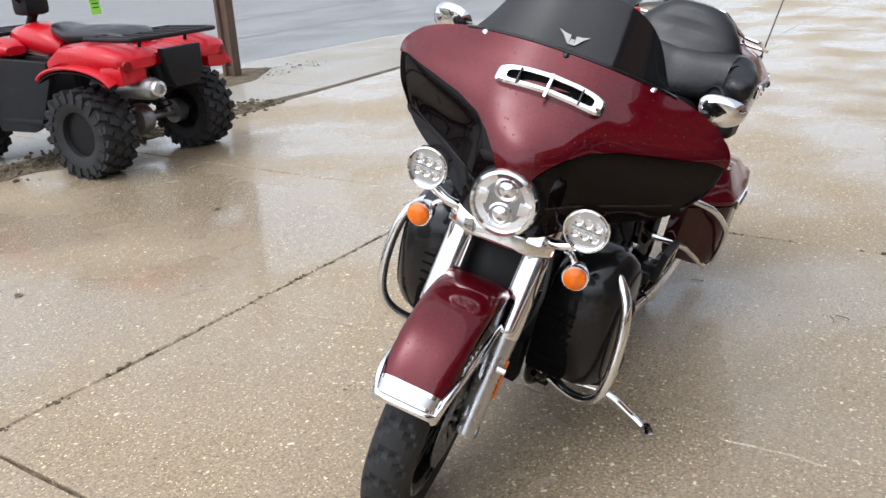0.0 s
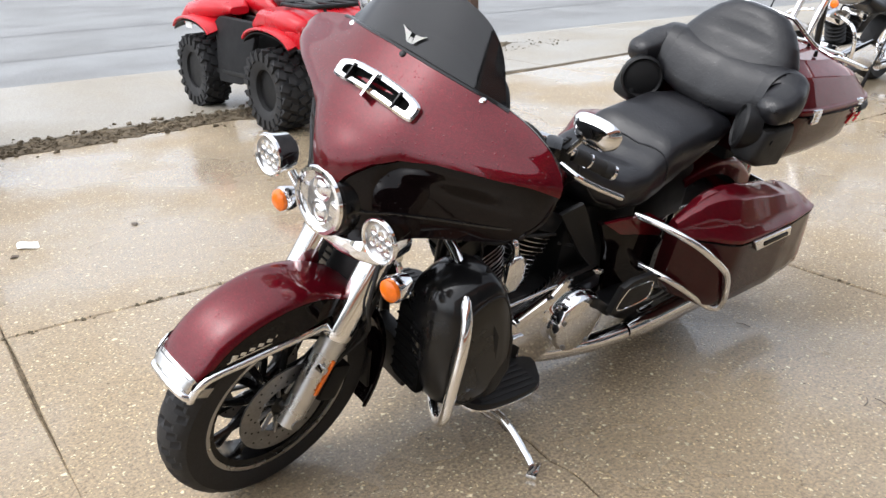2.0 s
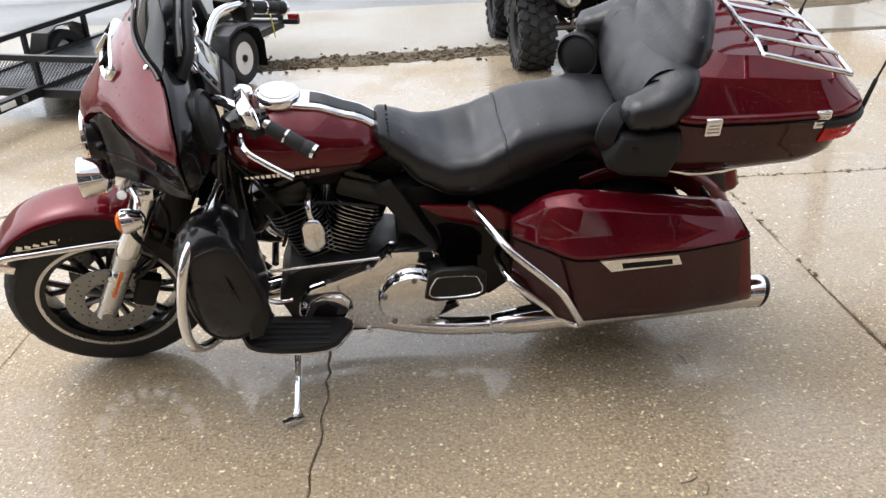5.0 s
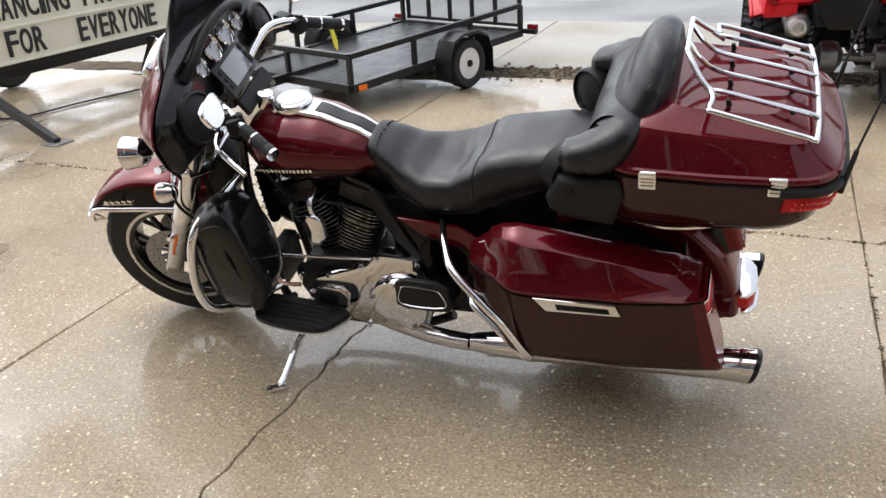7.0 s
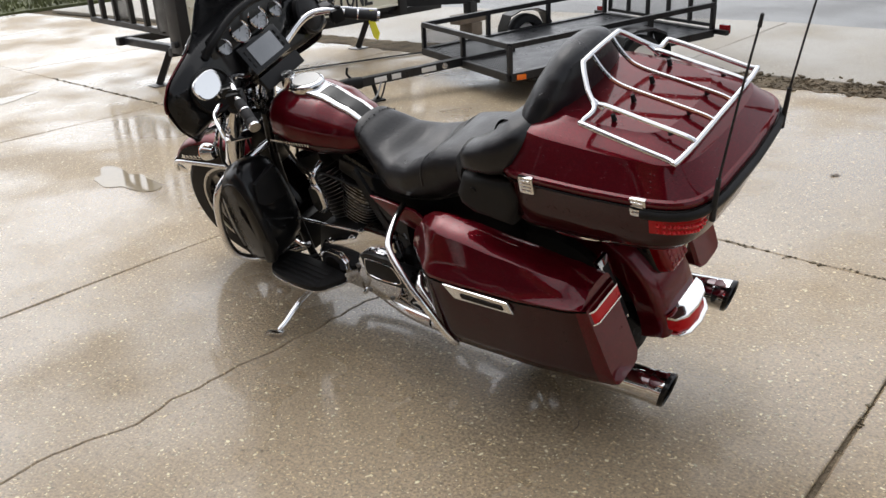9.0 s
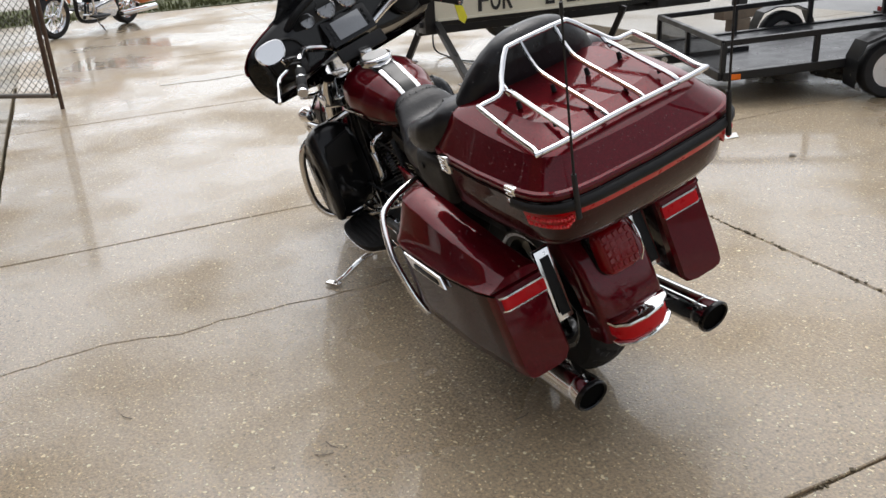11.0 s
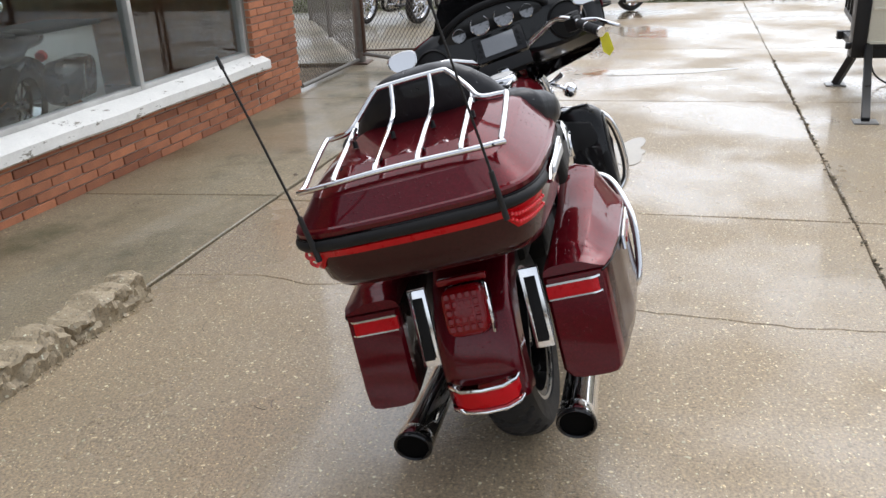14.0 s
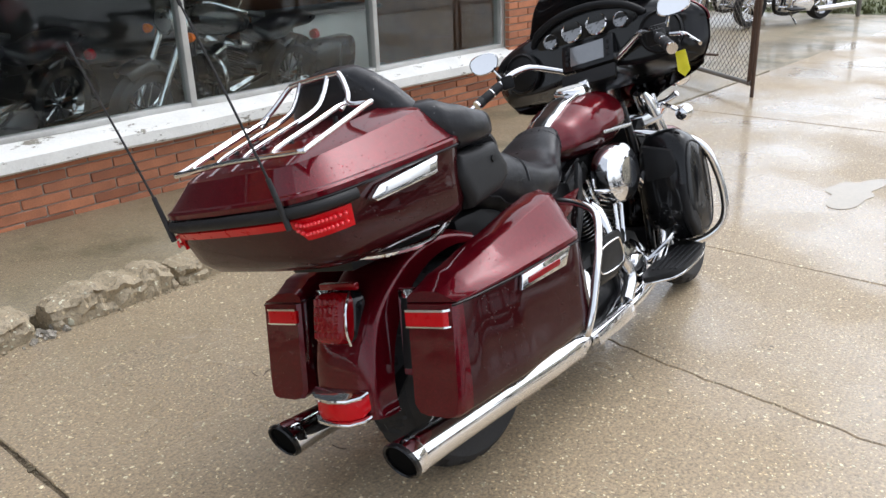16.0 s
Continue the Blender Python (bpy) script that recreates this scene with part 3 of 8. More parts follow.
def tyre_bm(c, R, width, rim_r, groove=24, n=192):
    """A road tyre with its tread grooves cut in."""
    rs = []
    prof = []
    hw = width / 2
    for k in range(13):
        a = math.pi * k / 12
        prof.append((R - (R - rim_r) * 0.52 * (1 - math.sin(a) ** 0.8), -hw * math.cos(a) * (1.0 if 2 < k < 10 else 0.98)))
    prof = [(rim_r, -hw * 0.72), (rim_r + 0.012, -hw * 0.9)] + prof[1:-1] + [(rim_r + 0.012, hw * 0.9), (rim_r, hw * 0.72), (rim_r - 0.012, 0)]
    for i in range(n):
        t = 2 * math.pi * i / n
        ring = []
        for k, (r, y) in enumerate(prof):
            cut = 0.0
            if 4 <= k <= 10:
                ph = (i * groove / n + 0.9 * abs(y) / hw) % 1
                if ph < 0.26 and abs(y) > 0.008:
                    cut = 0.010
            ring.append(c + V((r - cut) * math.cos(t), y, (r - cut) * math.sin(t)))
        rs.append(ring)
    return rings(rs, False, True, True)


def disc_y(c, y0, y1, profile_r, n=40):
    return lathe([(r, h) for r, h in profile_r], Matrix.Translation((c.x, y0, c.z)) @ Matrix.Rotation(radians(-90), 4, 'X'), n)


def wheel(name, c, R, width, rim_r, steer, spokes, discs):
    body = part(name, disc_y(c, -0.055, 0, [(0.012, 0), (0.035, 0), (0.042, 0.02), (0.042, 0.09), (0.035, 0.11), (0.012, 0.11)]), BLACK, bike, "", STEER if steer else None)
    sub("tyre", tyre_bm(c, R, width, rim_r), RUBBER, body, "worn black road tyre with curved grooves", 22)
    hw = width * 0.40
    rim = lathe([(rim_r + 0.006, -hw), (rim_r + 0.010, -hw + 0.004), (rim_r - 0.006, -hw + 0.014), (rim_r - 0.016, -0.02), (rim_r - 0.016, 0.02), (rim_r - 0.006, hw - 0.014), (rim_r + 0.010, hw - 0.004), (rim_r + 0.006, hw), (rim_r - 0.022, hw - 0.008), (rim_r - 0.028, 0.02), (rim_r - 0.028, -0.02), (rim_r - 0.022, -hw + 0.008)],
                Matrix.Translation(c) @ Matrix.Rotation(radians(90), 4, 'X'), 64, True)
    sub("rim", rim, BLACK, body, "gloss black cast rim")
    for s in (1, -1):
        edge = lathe([(rim_r - 0.004, s * (hw + 0.002)), (rim_r + 0.009, s * (hw + 0.003)), (rim_r + 0.009, s * (hw - 0.003)), (rim_r - 0.004, s * (hw - 0.004))], Matrix.Translation(c) @ Matrix.Rotation(radians(90), 4, 'X'), 64, True)
        sub("rim_edge", edge, SILVER, body, "machined silver rim edge")
    for k in range(spokes):
        a = 2 * math.pi * (k + 0.3) / spokes
        bm = bmesh.new()
        for s in (-1, 1):
            p = [c + V(0.035 * math.cos(a + s * 0.5), 0.03 * s, 0.035 * math.sin(a + s * 0.5)), c + V(0.11 * math.cos(a + s * .16), 0.02 * s, 0.11 * math.sin(a + s * .16)), c + V((rim_r - 0.02) * math.cos(a + s * 0.19), 0.012 * s, (rim_r - 0.02) * math.sin(a + s * 0.19))]
            add_tube(bm, p, 0.013, 8, 4, taper=0.011)
        sub("spoke", bm, BLACK, body)
    for s in discs:
        y = s * (width / 2 + 0.006)
        d = lathe([(0.085, -0.0025), (0.148, -0.0025), (0.148, 0.0025), (0.085, 0.0025)], Matrix.Translation(c + V(0, y, 0)) @ Matrix.Rotation(radians(90), 4, 'X'), 48, True)
        disc = sub("brake_disc", d, STEEL, body, "drilled grey steel brake disc")
        bm = bmesh.new()
        for k in range(36):
            a = 2 * math.pi * k / 36
            r = 0.100 + 0.016 * (k % 3)
            p = c + V(r * math.cos(a), y, r * math.sin(a))
            add_cyl(bm, p - V(0, 0.0032, 0), p + V(0, 0.0032, 0), 0.0035, n=8)
        sub("drilling", bm, BLACK, disc)["kind"] = "stuff"
        for k in range(10):
            a = 2 * math.pi * k / 10
            bm = add_cyl(bmesh.new(), c + V(0.04 * math.cos(a), y * 0.8, 0.04 * math.sin(a)), c + V(0.092 * math.cos(a), y, 0.092 * math.sin(a)), 0.007, n=8)
            sub("carrier_arm", bm, STEEL, disc)
    return body


wheel("front_wheel", FA, 0.341, 0.128, 0.233, True, 9, (1, -1))
wheel("rear_wheel", RA, 0.339, 0.178, 0.222, False, 9, (1,))

# --- fork, axle and brakes
FDIR = (V(1.300, 0, 0.925) - V(1.615, 0, 0.335)).normalized()
for s in (1, -1):
    y = 0.112 * s
    foot = V(1.618, y, 0.327)
    top = foot + FDIR * 0.70
    leg = fork_part("fork_leg", cyl(foot - FDIR * 0.02, foot + FDIR * 0.30, 0.033, 0.039, 24), SILVER, "brushed aluminium lower fork leg")
    sub("fork_shroud", lathe([(0.036, 0.27), (0.042, 0.28), (0.043, 0.30), (0.043, 0.60), (0.036, 0.66), (0.030, 0.69)], facing(foot, FDIR), 28), CHROME, leg, "chrome upper fork cover")
    sub("axle_clamp", cyl(foot + V(0, -0.02 * s, -0.005), foot + V(0, 0.034 * s, -0.005), 0.022, 0.019, 18), STEEL, leg)
    sub("reflector", box((0.012, 0.006, 0.115), foot + FDIR * 0.16 + V(0.002, 0.039 * s, 0), 0.003, Matrix.Rotation(-math.atan2(-FDIR.x, FDIR.z), 4, 'Y')), AMBER, leg, "long amber fork reflector")
    sub("bolt", cyl(foot + FDIR * 0.20 + V(0.03, 0.02 * s, 0), foot + FDIR * 0.20 + V(0.03, 0.045 * s, 0), 0.012, n=12), CHROME, leg)
    cal = box((0.075, 0.05, 0.125), FA + V(-0.135, 0.098 * s, 0.055), 0.014, Matrix.Rotation(radians(-25), 4, 'Y'))
    fork_part("brake_caliper", cal, SATIN)
fork_part("axle", cyl(FA + V(0, -0.14, 0), FA + V(0, 0.14, 0), 0.011, n=14), STEEL)
clamp = slab([(1.350, -0.160, 0.792), (1.415, -0.155, 0.804), (1.452, -0.105, 0.810), (1.468, -0.06, 0.812), (1.468, 0.06, 0.812), (1.452, 0.105, 0.810), (1.415, 0.155, 0.804), (1.350, 0.160, 0.792), (1.285, 0.10, 0.782), (1.285, -0.10, 0.782)], 0.055, (-0.2, 0, 1), 0.012, 3)
tree = fork_part("fork_cover", clamp, CHROME, "chrome fork clamp cover below the headlamp")
for s in (1, -1):
    sub("side_plate", slab([(1.40, 0.095 * s, 0.84), (1.455, 0.075 * s, 0.85), (1.43, 0.075 * s, 0.91), (1.37, 0.10 * s, 0.91)], 0.05 , (0, s, 0), 0.01), CHROME, tree)
bm = bmesh.new()
add_box(bm, (0.10, 0.17, 0.25), (1.30, 0, 0.70), 0.02, Matrix.Rotation(radians(-27), 4, 'Y'))
fork_part("fork_shield", bm, SATIN)
for i, pts in enumerate(([(1.40, 0.15, 0.83), (1.44, 0.17, 0.70), (1.40, 0.14, 0.55), (1.50, 0.10, 0.44)], [(1.36, 0.06, 0.80), (1.34, 0.10, 0.64), (1.42, 0.12, 0.52), (1.50, 0.10, 0.42)], [(1.36, -0.06, 0.80), (1.34, -0.10, 0.64), (1.42, -0.12, 0.52), (1.50, -0.10, 0.42)])):
    fork_part("brake_hose", tube(pts, 0.006, 8), RUBBER)

# --- front fender
def fender_pt(c, a, s, R, hw, low):
    """The fender's skin at the angle a round the wheel; s from one lower edge over the crown to the other."""
    k = abs(s)
    if k < 0.62:
        q = k / 0.62
        r = R - 0.030 * q ** 2.6
        y = hw * math.sin(q * math.pi / 2) ** 0.9
    else:
        q = (k - 0.62) / 0.38
        r = (R - 0.030) + (low - (R - 0.030)) * q
        y = hw * (1 + 0.02 * q)
    return c + V(r * math.cos(a), math.copysign(y, s), r * math.sin(a))


def front_low(a):
    sa = max(math.sin(a), 0.05)
    if a < math.pi / 2:
        return min(0.405, 0.283 / sa)
    t = min(1.0, (a - math.pi / 2) / 0.5)
    return 0.283 + (0.350 - 0.283) * t


def front_fender(u, v):
    a = radians(37) + u * radians(173)
    R = lerp_table([(37, 0.398), (62, 0.415), (90, 0.411), (120, 0.395), (160, 0.380), (210, 0.375)], math.degrees(a))[0]
    hw = lerp_table([(37, 0.077), (50, 0.087), (90, 0.091), (210, 0.090)], math.degrees(a))[0]
    return fender_pt(FA, a, 2 * v - 1, R, hw, min(front_low(a), R - 0.02))


red_zone = lambda u, v: abs(2 * v - 1) < 0.56 and u < 0.52
fender = fork_part("front_fender", sheet(front_fender, 44, 40, -0.004, red_zone), RED, "maroon fender crown")
sub("fender_side", sheet(front_fender, 44, 40, -0.004, lambda u, v: not red_zone(u, v) and not (u < 0.16 * (abs(2 * v - 1) - 0.60) / 0.40)), DARK, fender, "black fender skirt")
tip = lambda u, v: front_fender(0.040 * u * (1 - 0.35 * abs(2 * v - 1) ** 6), 0.17 + 0.66 * v) + V(0.005, 0, 0.005)
sub("fender_tip", sheet(tip, 10, 40, 0.006), CHROME, fender, "chrome fender tip")
sub("fender_tip_panel", sheet(lambda u, v: front_fender(0.009 + 0.021 * u, 0.27 + 0.46 * v) + V(0.010, 0, 0.010), 6, 24, 0.004), SILVER, fender)
line = [V(x, y, z) for x, y, z in ((1.50, 0.093, 0.604), (1.60, 0.094, 0.607), (1.75, 0.094, 0.608), (1.87, 0.090, 0.602))]
nose = [front_fender(0.0, v) + V(0.004, 0, -0.002) for v in (0.90, 0.80, 0.68, 0.5, 0.32, 0.20, 0.10)]
sub("trim_strip", tube(line + nose + [V(p.x, -p.y, p.z) for p in line[::-1]], 0.0115, 10), CHROME, fender, "chrome trim round the fender edge")
for s in (1, -1):
    bm = bmesh.new()
    for k in range(6):
        x = 1.80 - 0.026 * k
        add_box(bm, (0.018, 0.003, 0.011 + 0.008 * (k == 0)), (x, 0.0935 * s, 0.640 + 0.0015 * k), 0.001, Matrix.Rotation(radians(-24 * s * s), 4, 'Y'))
    add_box(bm, (0.15, 0.003, 0.004), (1.745, 0.0935 * s, 0.632), 0.001)
    sub("badge", bm, CHROME, fender, "small chrome script badge")
sub("mud_flap", slab([(1.285, -0.07, 0.37), (1.285, 0.07, 0.37), (1.265, 0.065, 0.20), (1.265, -0.065, 0.20)], 0.012, (1, 0, 0), 0.004), RUBBER, fender)

# --- batwing fairing
LOWER = [(0, 1.478, 0.862), (0.10, 1.462, 0.874), (0.16, 1.410, 0.900), (0.24, 1.340, 0.925), (0.32, 1.280, 0.945), (0.385, 1.225, 0.965), (0.42, 1.195, 0.985)]
NACEL = [(0, 1.490, 1.060), (0.10, 1.455, 1.060), (0.16, 1.395, 1.050), (0.25, 1.330, 1.045), (0.35, 1.268, 1.050), (0.43, 1.220, 1.056), (0.47, 1.195, 1.065)]
MIDDL = [(0, 1.425, 1.155), (0.10, 1.418, 1.150), (0.18, 1.385, 1.145), (0.27, 1.345, 1.145), (0.36, 1.300, 1.150), (0.44, 1.245, 1.155), (0.484, 1.196, 1.145)]
UPPER = [(0, 1.330, 1.255), (0.10, 1.325, 1.253), (0.19, 1.302, 1.245), (0.28, 1.272, 1.233), (0.37, 1.238, 1.217), (0.44, 1.212, 1.200), (0.480, 1.192, 1.180)]
RIMTOP = [(0, 1.272, 1.318), (0.10, 1.268, 1.315), (0.20, 1.245, 1.302), (0.28, 1.212, 1.284), (0.36, 1.198, 1.262), (0.42, 1.194, 1.238), (0.456, 1.192, 1.213)]
ROWS_F = [LOWER, NACEL, MIDDL, UPPER, RIMTOP]


def along(row, u):
    """A smooth point of a row at |u| of its way outwards."""
    pts = [V(x, y, z) for y, x, z in row]
    pts = [V(pts[1].x, -pts[1].y, pts[1].z)] + pts
    t = abs(u) * (len(pts) - 2) + 1
    i = min(int(t), len(pts) - 2)
    f = t - i
    p0, p1, p2, p3 = pts[i - 1], pts[i], pts[i + 1], pts[min(i + 2, len(pts) - 1)]
    p = 0.5 * (2 * p1 + (p2 - p0) * f + (2 * p0 - 5 * p1 + 4 * p2 - p3) * f * f + (3 * p1 - p0 - 3 * p2 + p3) * f ** 3)
    return V(p.x, math.copysign(p.y, u) if u else 0.0, p.z)


def fairing_pt(u, v):
    cols = [along(r, 2 * u - 1) for r in ROWS_F]
    t = v * (len(cols) - 1)
    i = min(int(t), len(cols) - 2)
    f = t - i
    p0, p1, p2, p3 = cols[max(i - 1, 0)], cols[i], cols[i + 1], cols[min(i + 2, len(cols) - 1)]
    return 0.5 * (2 * p1 + (p2 - p0) * f + (2 * p0 - 5 * p1 + 4 * p2 - p3) * f * f + (3 * p1 - p0 - 3 * p2 + p3) * f ** 3)


def red_line(u):
    """How far up the black reaches, as the share of the fairing's height."""
    k = abs(2 * u - 1)
    return lerp_table([(0, 0.15), (0.06, 0.19), (0.12, 0.27), (0.20, 0.365), (0.30, 0.455), (0.44, 0.505), (0.60, 0.52), (0.80, 0.52), (1, 0.50)], k)[0]


def zone(top):
    def f(u, v):
        b = red_line(u)
        if top:
            return fairing_pt(u, b + (1 - b) * v)
        k = abs(2 * u - 1)
        deep = 0.020 * min(1.0, 8 * k) * min(1.0, 10 * (1 - k)) * min(1.0, 4 * v)
        return fairing_pt(u, b * v) + V(-deep, 0, -0.35 * deep)
    return f


def lip_pt(u, v):
    """The turned-in edge between the red crown and the recessed black band."""
    return zone(True)(u, 0.0).lerp(zone(False)(u, 1.0), v) + V(0.002 * (1 - v), 0, 0)


shell = fork_part("fairing", sheet(zone(True), 64, 34, -0.006), RED, "maroon batwing fairing wet with rain drops")
sub("fairing_lower_band", sheet(zone(False), 64, 22, -0.006), DARK, shell, "black lower band of the fairing")
sub("fairing_lip", sheet(lip_pt, 64, 2, -0.004), RED, shell)

# headlamp in its nacelle
HL = V(1.488, 0, 0.952)
HD = V(1, 0, 0.06).normalized()
HM = facing(HL, HD) @ Matrix.Scale(0.86, 4)
lamp = fork_part("headlamp", lathe([(0.080, -0.12), (0.093, -0.02), (0.103, 0.002), (0.107, 0.014), (0.103, 0.024), (0.093, 0.026), (0.090, 0.010), (0.02, 0.004)], HM, 40), CHROME, "round chrome-rimmed twin-projector headlamp")
sub("reflector", lathe([(0.090, 0.008), (0.075, -0.012), (0.03, -0.03), (0.01, -0.03)], HM, 36), STEEL, lamp)
sub("lens", lathe([(0.002, 0.036), (0.05, 0.033), (0.080, 0.026), (0.092, 0.018), (0.092, 0.014), (0.05, 0.026), (0.002, 0.030)], HM, 36), CLEAR, lamp, "clear headlamp lens")
for dz in (0.042, -0.042):
    sub("projector", lathe([(0.040, -0.03), (0.041, 0.010), (0.034, 0.014), (0.033, 0.006), (0.018, 0.016), (0.004, 0.020)], facing(HL + V(0, 0, dz * 0.86), HD) @ Matrix.Scale(0.86, 4), 28), MIRROR, lamp)
for s in (1, -1):
    sub("lamp_bezel", slab([HL + V(0.004, 0.043 * s, 0.02), HL + V(0.004, 0.073 * s, 0.015), HL + V(0.004, 0.073 * s, -0.015), HL + V(0.004, 0.043 * s, -0.02)], 0.012, HD, 0.003), CHROME, lamp)
sub("nacelle_ring", lathe([(0.118, -0.07), (0.116, -0.02), (0.110, 0.004), (0.104, 0.006), (0.104, -0.05)], HM, 40, True), BLACK, lamp)

# passing lamps and indicators
for s in (1, -1):
    pl = V(1.490, 0.225 * s, 0.965)
    p = fork_part("passing_lamp", lathe([(0.005, -0.085), (0.035, -0.080), (0.055, -0.060), (0.060, -0.015), (0.064, -0.004), (0.066, 0.008), (0.060, 0.014), (0.055, 0.010), (0.054, -0.004), (0.04, -0.012), (0.01, -0.014)], facing(pl, (1, 0.0, 0.02)) @ Matrix.Scale(0.9, 4), 36), CHROME, "round chrome passing lamp with three light bars")
    sub("lens", lathe([(0.002, 0.014), (0.04, 0.012), (0.056, 0.006), (0.056, 0.003), (0.002, 0.010)], facing(pl, (1, 0, 0.02)) @ Matrix.Scale(0.9, 4), 28), CLEAR, p)
    sub("trim_ring", lathe([(0.057, 0.010), (0.066, 0.012), (0.067, 0.004), (0.057, 0.004)], facing(pl, (1, 0, 0.02)) @ Matrix.Scale(0.9, 4), 36, True), CHROME, p)
    sub("bowl", lathe([(0.0545, 0.0), (0.04, -0.008), (0.002, -0.010)], facing(pl, (1, 0, 0.02)) @ Matrix.Scale(0.9, 4), 28), SILVER, p)
    for dy in (-0.026, 0.0, 0.026):
        for dz in (-0.016, 0.016):
            sub("light_cell", lathe([(0.0125, 0.0), (0.0125, 0.006), (0.008, 0.002), (0.001, 0.003)], facing(pl + V(-0.002, dy, dz), (1, 0, 0)), 8), MIRROR, p)
    sub("light_bar", box((0.008, 0.080, 0.003), pl + V(0.0, 0, 0), 0.001), STEEL, p)
    arm = [V(1.41, 0.12 * s, 0.855), V(1.42, 0.17 * s, 0.862), V(1.415, 0.225 * s, 0.885)]
    sub("bracket", tube(arm, 0.014, 10), CHROME, p)
    ip = V(1.432, 0.235 * s, 0.795)
    ind = fork_part("indicator", lathe([(0.010, -0.060), (0.026, -0.052), (0.036, -0.020), (0.038, 0.0), (0.036, 0.006)], facing(ip, (1, 0.05 * s, 0)), 28), CHROME, "bullet indicator with an amber lens")
    sub("amber_lens", lathe([(0.032, 0.004), (0.031, 0.014), (0.020, 0.022), (0.003, 0.024)], facing(ip, (1, 0.05 * s, 0)), 28), AMBER, ind, "round amber lens")
    sub("stem", tube([V(1.40, 0.23 * s, 0.80), V(1.385, 0.20 * s, 0.83), V(1.40, 0.16 * s, 0.855)], 0.009, 8), CHROME, ind)

# air vent in the fairing
def on_fairing(y, z, lift=0.0):
    best = None
    for i in range(41):
        for j in range(41):
            p = fairing_pt(0.5 + (i / 40 - 0.5) * 0.5, 0.3 + 0.7 * j / 40)
            d = (p.y - y) ** 2 + (p.z - z) ** 2
            if best is None or d < best[0]:
                best = (d, p)
    return best[1] + V(lift, 0, lift * 0.6)


vx = on_fairing(0.0, 1.238).x
vw, vh = 0.148, 0.030
slope = Matrix.Translation((vx + 0.011, 0, 1.242)) @ Matrix.Rotation(radians(-41), 4, 'Y')


def oval(w, h, n=40, x=0.0, k=5.0, bow=0.02):
    out = []
    for i in range(n):
        a, b = sup(2 * math.pi * i / n, k)
        out.append(slope @ V(x - bow * (a * w / 0.15) ** 2, w * a, h * b - 0.010 * (a * w / 0.15) ** 2))
    return out


vent = fork_part("air_vent", rings([oval(vw, vh, x=-0.012), oval(vw, vh, x=0.014), oval(vw - 0.006, vh - 0.005, x=0.019), oval(vw - 0.028, vh - 0.015, x=0.016), oval(vw - 0.032, vh - 0.0165, x=-0.012)], False, True, True), CHROME, "chrome-framed slotted air vent")
# a shallow plug, coloured black as the shade inside the vent
sub("vent_recess", rings([oval(vw - 0.026, vh - 0.0145, x=0.0), oval(vw - 0.026, vh - 0.0145, x=0.005)]), RECESS_SHADE, vent)
for y in (-0.085, 0.0, 0.085):
    bm = bmesh.new()
    add_box(bm, (0.022 + 0.01 * (y == 0), 0.005 if y else 0.008, 0.046 + 0.022 * (y == 0)), slope @ V(0.012 - 0.02 * (y / 0.15) ** 2, y, -0.003 - 0.010 * (y / 0.15) ** 2 - 0.008 * (y == 0)), 0.0015, slope.to_3x3().to_4x4())
    sub("vent_bar", bm, CHROME if y == 0 else BLACK, vent)

# windscreen
def screen_pt(u, v):
    k = 2 * u - 1
    base = fairing_pt(0.5 + 0.265 * k, 1.0)
    hgt = 0.155 * (1 - abs(k) ** 3.2 * 0.72)
    return V(base.x - 0.085 * v * (hgt / 0.155) + 0.004, base.y * (1 - 0.14 * v), base.z - 0.012 + v * (hgt + 0.012))


screen = fork_part("windscreen", sheet(screen_pt, 40, 14, 0.004), SMOKE, "short dark-tinted windscreen with a pale wing decal")
for k in (-0.78, 0.0, 0.78):
    p = fairing_pt(0.5 + 0.265 * k, 0.94)
    sub("screw", lathe([(0.009, 0), (0.009, 0.004), (0.005, 0.007), (0.001, 0.008)], facing(p + V(0.003, 0, 0.003), (0.6, 0, 0.8)), 14), CHROME if k else BLACK, screen)
bm = bmesh.new()
def decal(u, v):
    p = screen_pt(u, v)
    return p + V(0.0075, 0, 0.0035)
for s in (1, -1):
    for i in range(4):
        u0 = 0.5 + s * 0.012
        u1 = 0.5 + s * (0.072 - 0.013 * i)
        v0 = 0.30 - 0.028 * i
        q = [decal(u0, v0 - 0.05), decal((u0 + u1) / 2, v0 - 0.03), decal(u1, v0 + 0.045), decal((u0 + u1) / 2, v0 + 0.012), decal(u0, v0)]
        bm.faces.new([bm.verts.new(x) for x in q])
q = [decal(0.488, 0.17), decal(0.512, 0.17), decal(0.508, 0.25), decal(0.492, 0.25)]
bm.faces.new([bm.verts.new(x) for x in q])
bmesh.ops.solidify(bm, geom=bm.faces[:], thickness=0.0008)
sub("wing_decal", bm, WHITE, screen, "pale winged emblem")
lip = [fairing_pt(0.5 + 0.27 * (i / 15 - 1), 0.985) + V(0.004, 0, 0.004) for i in range(31)]
sub("screen_gasket", tube(lip, 0.005, 6, smooth=False), BLACK, screen)

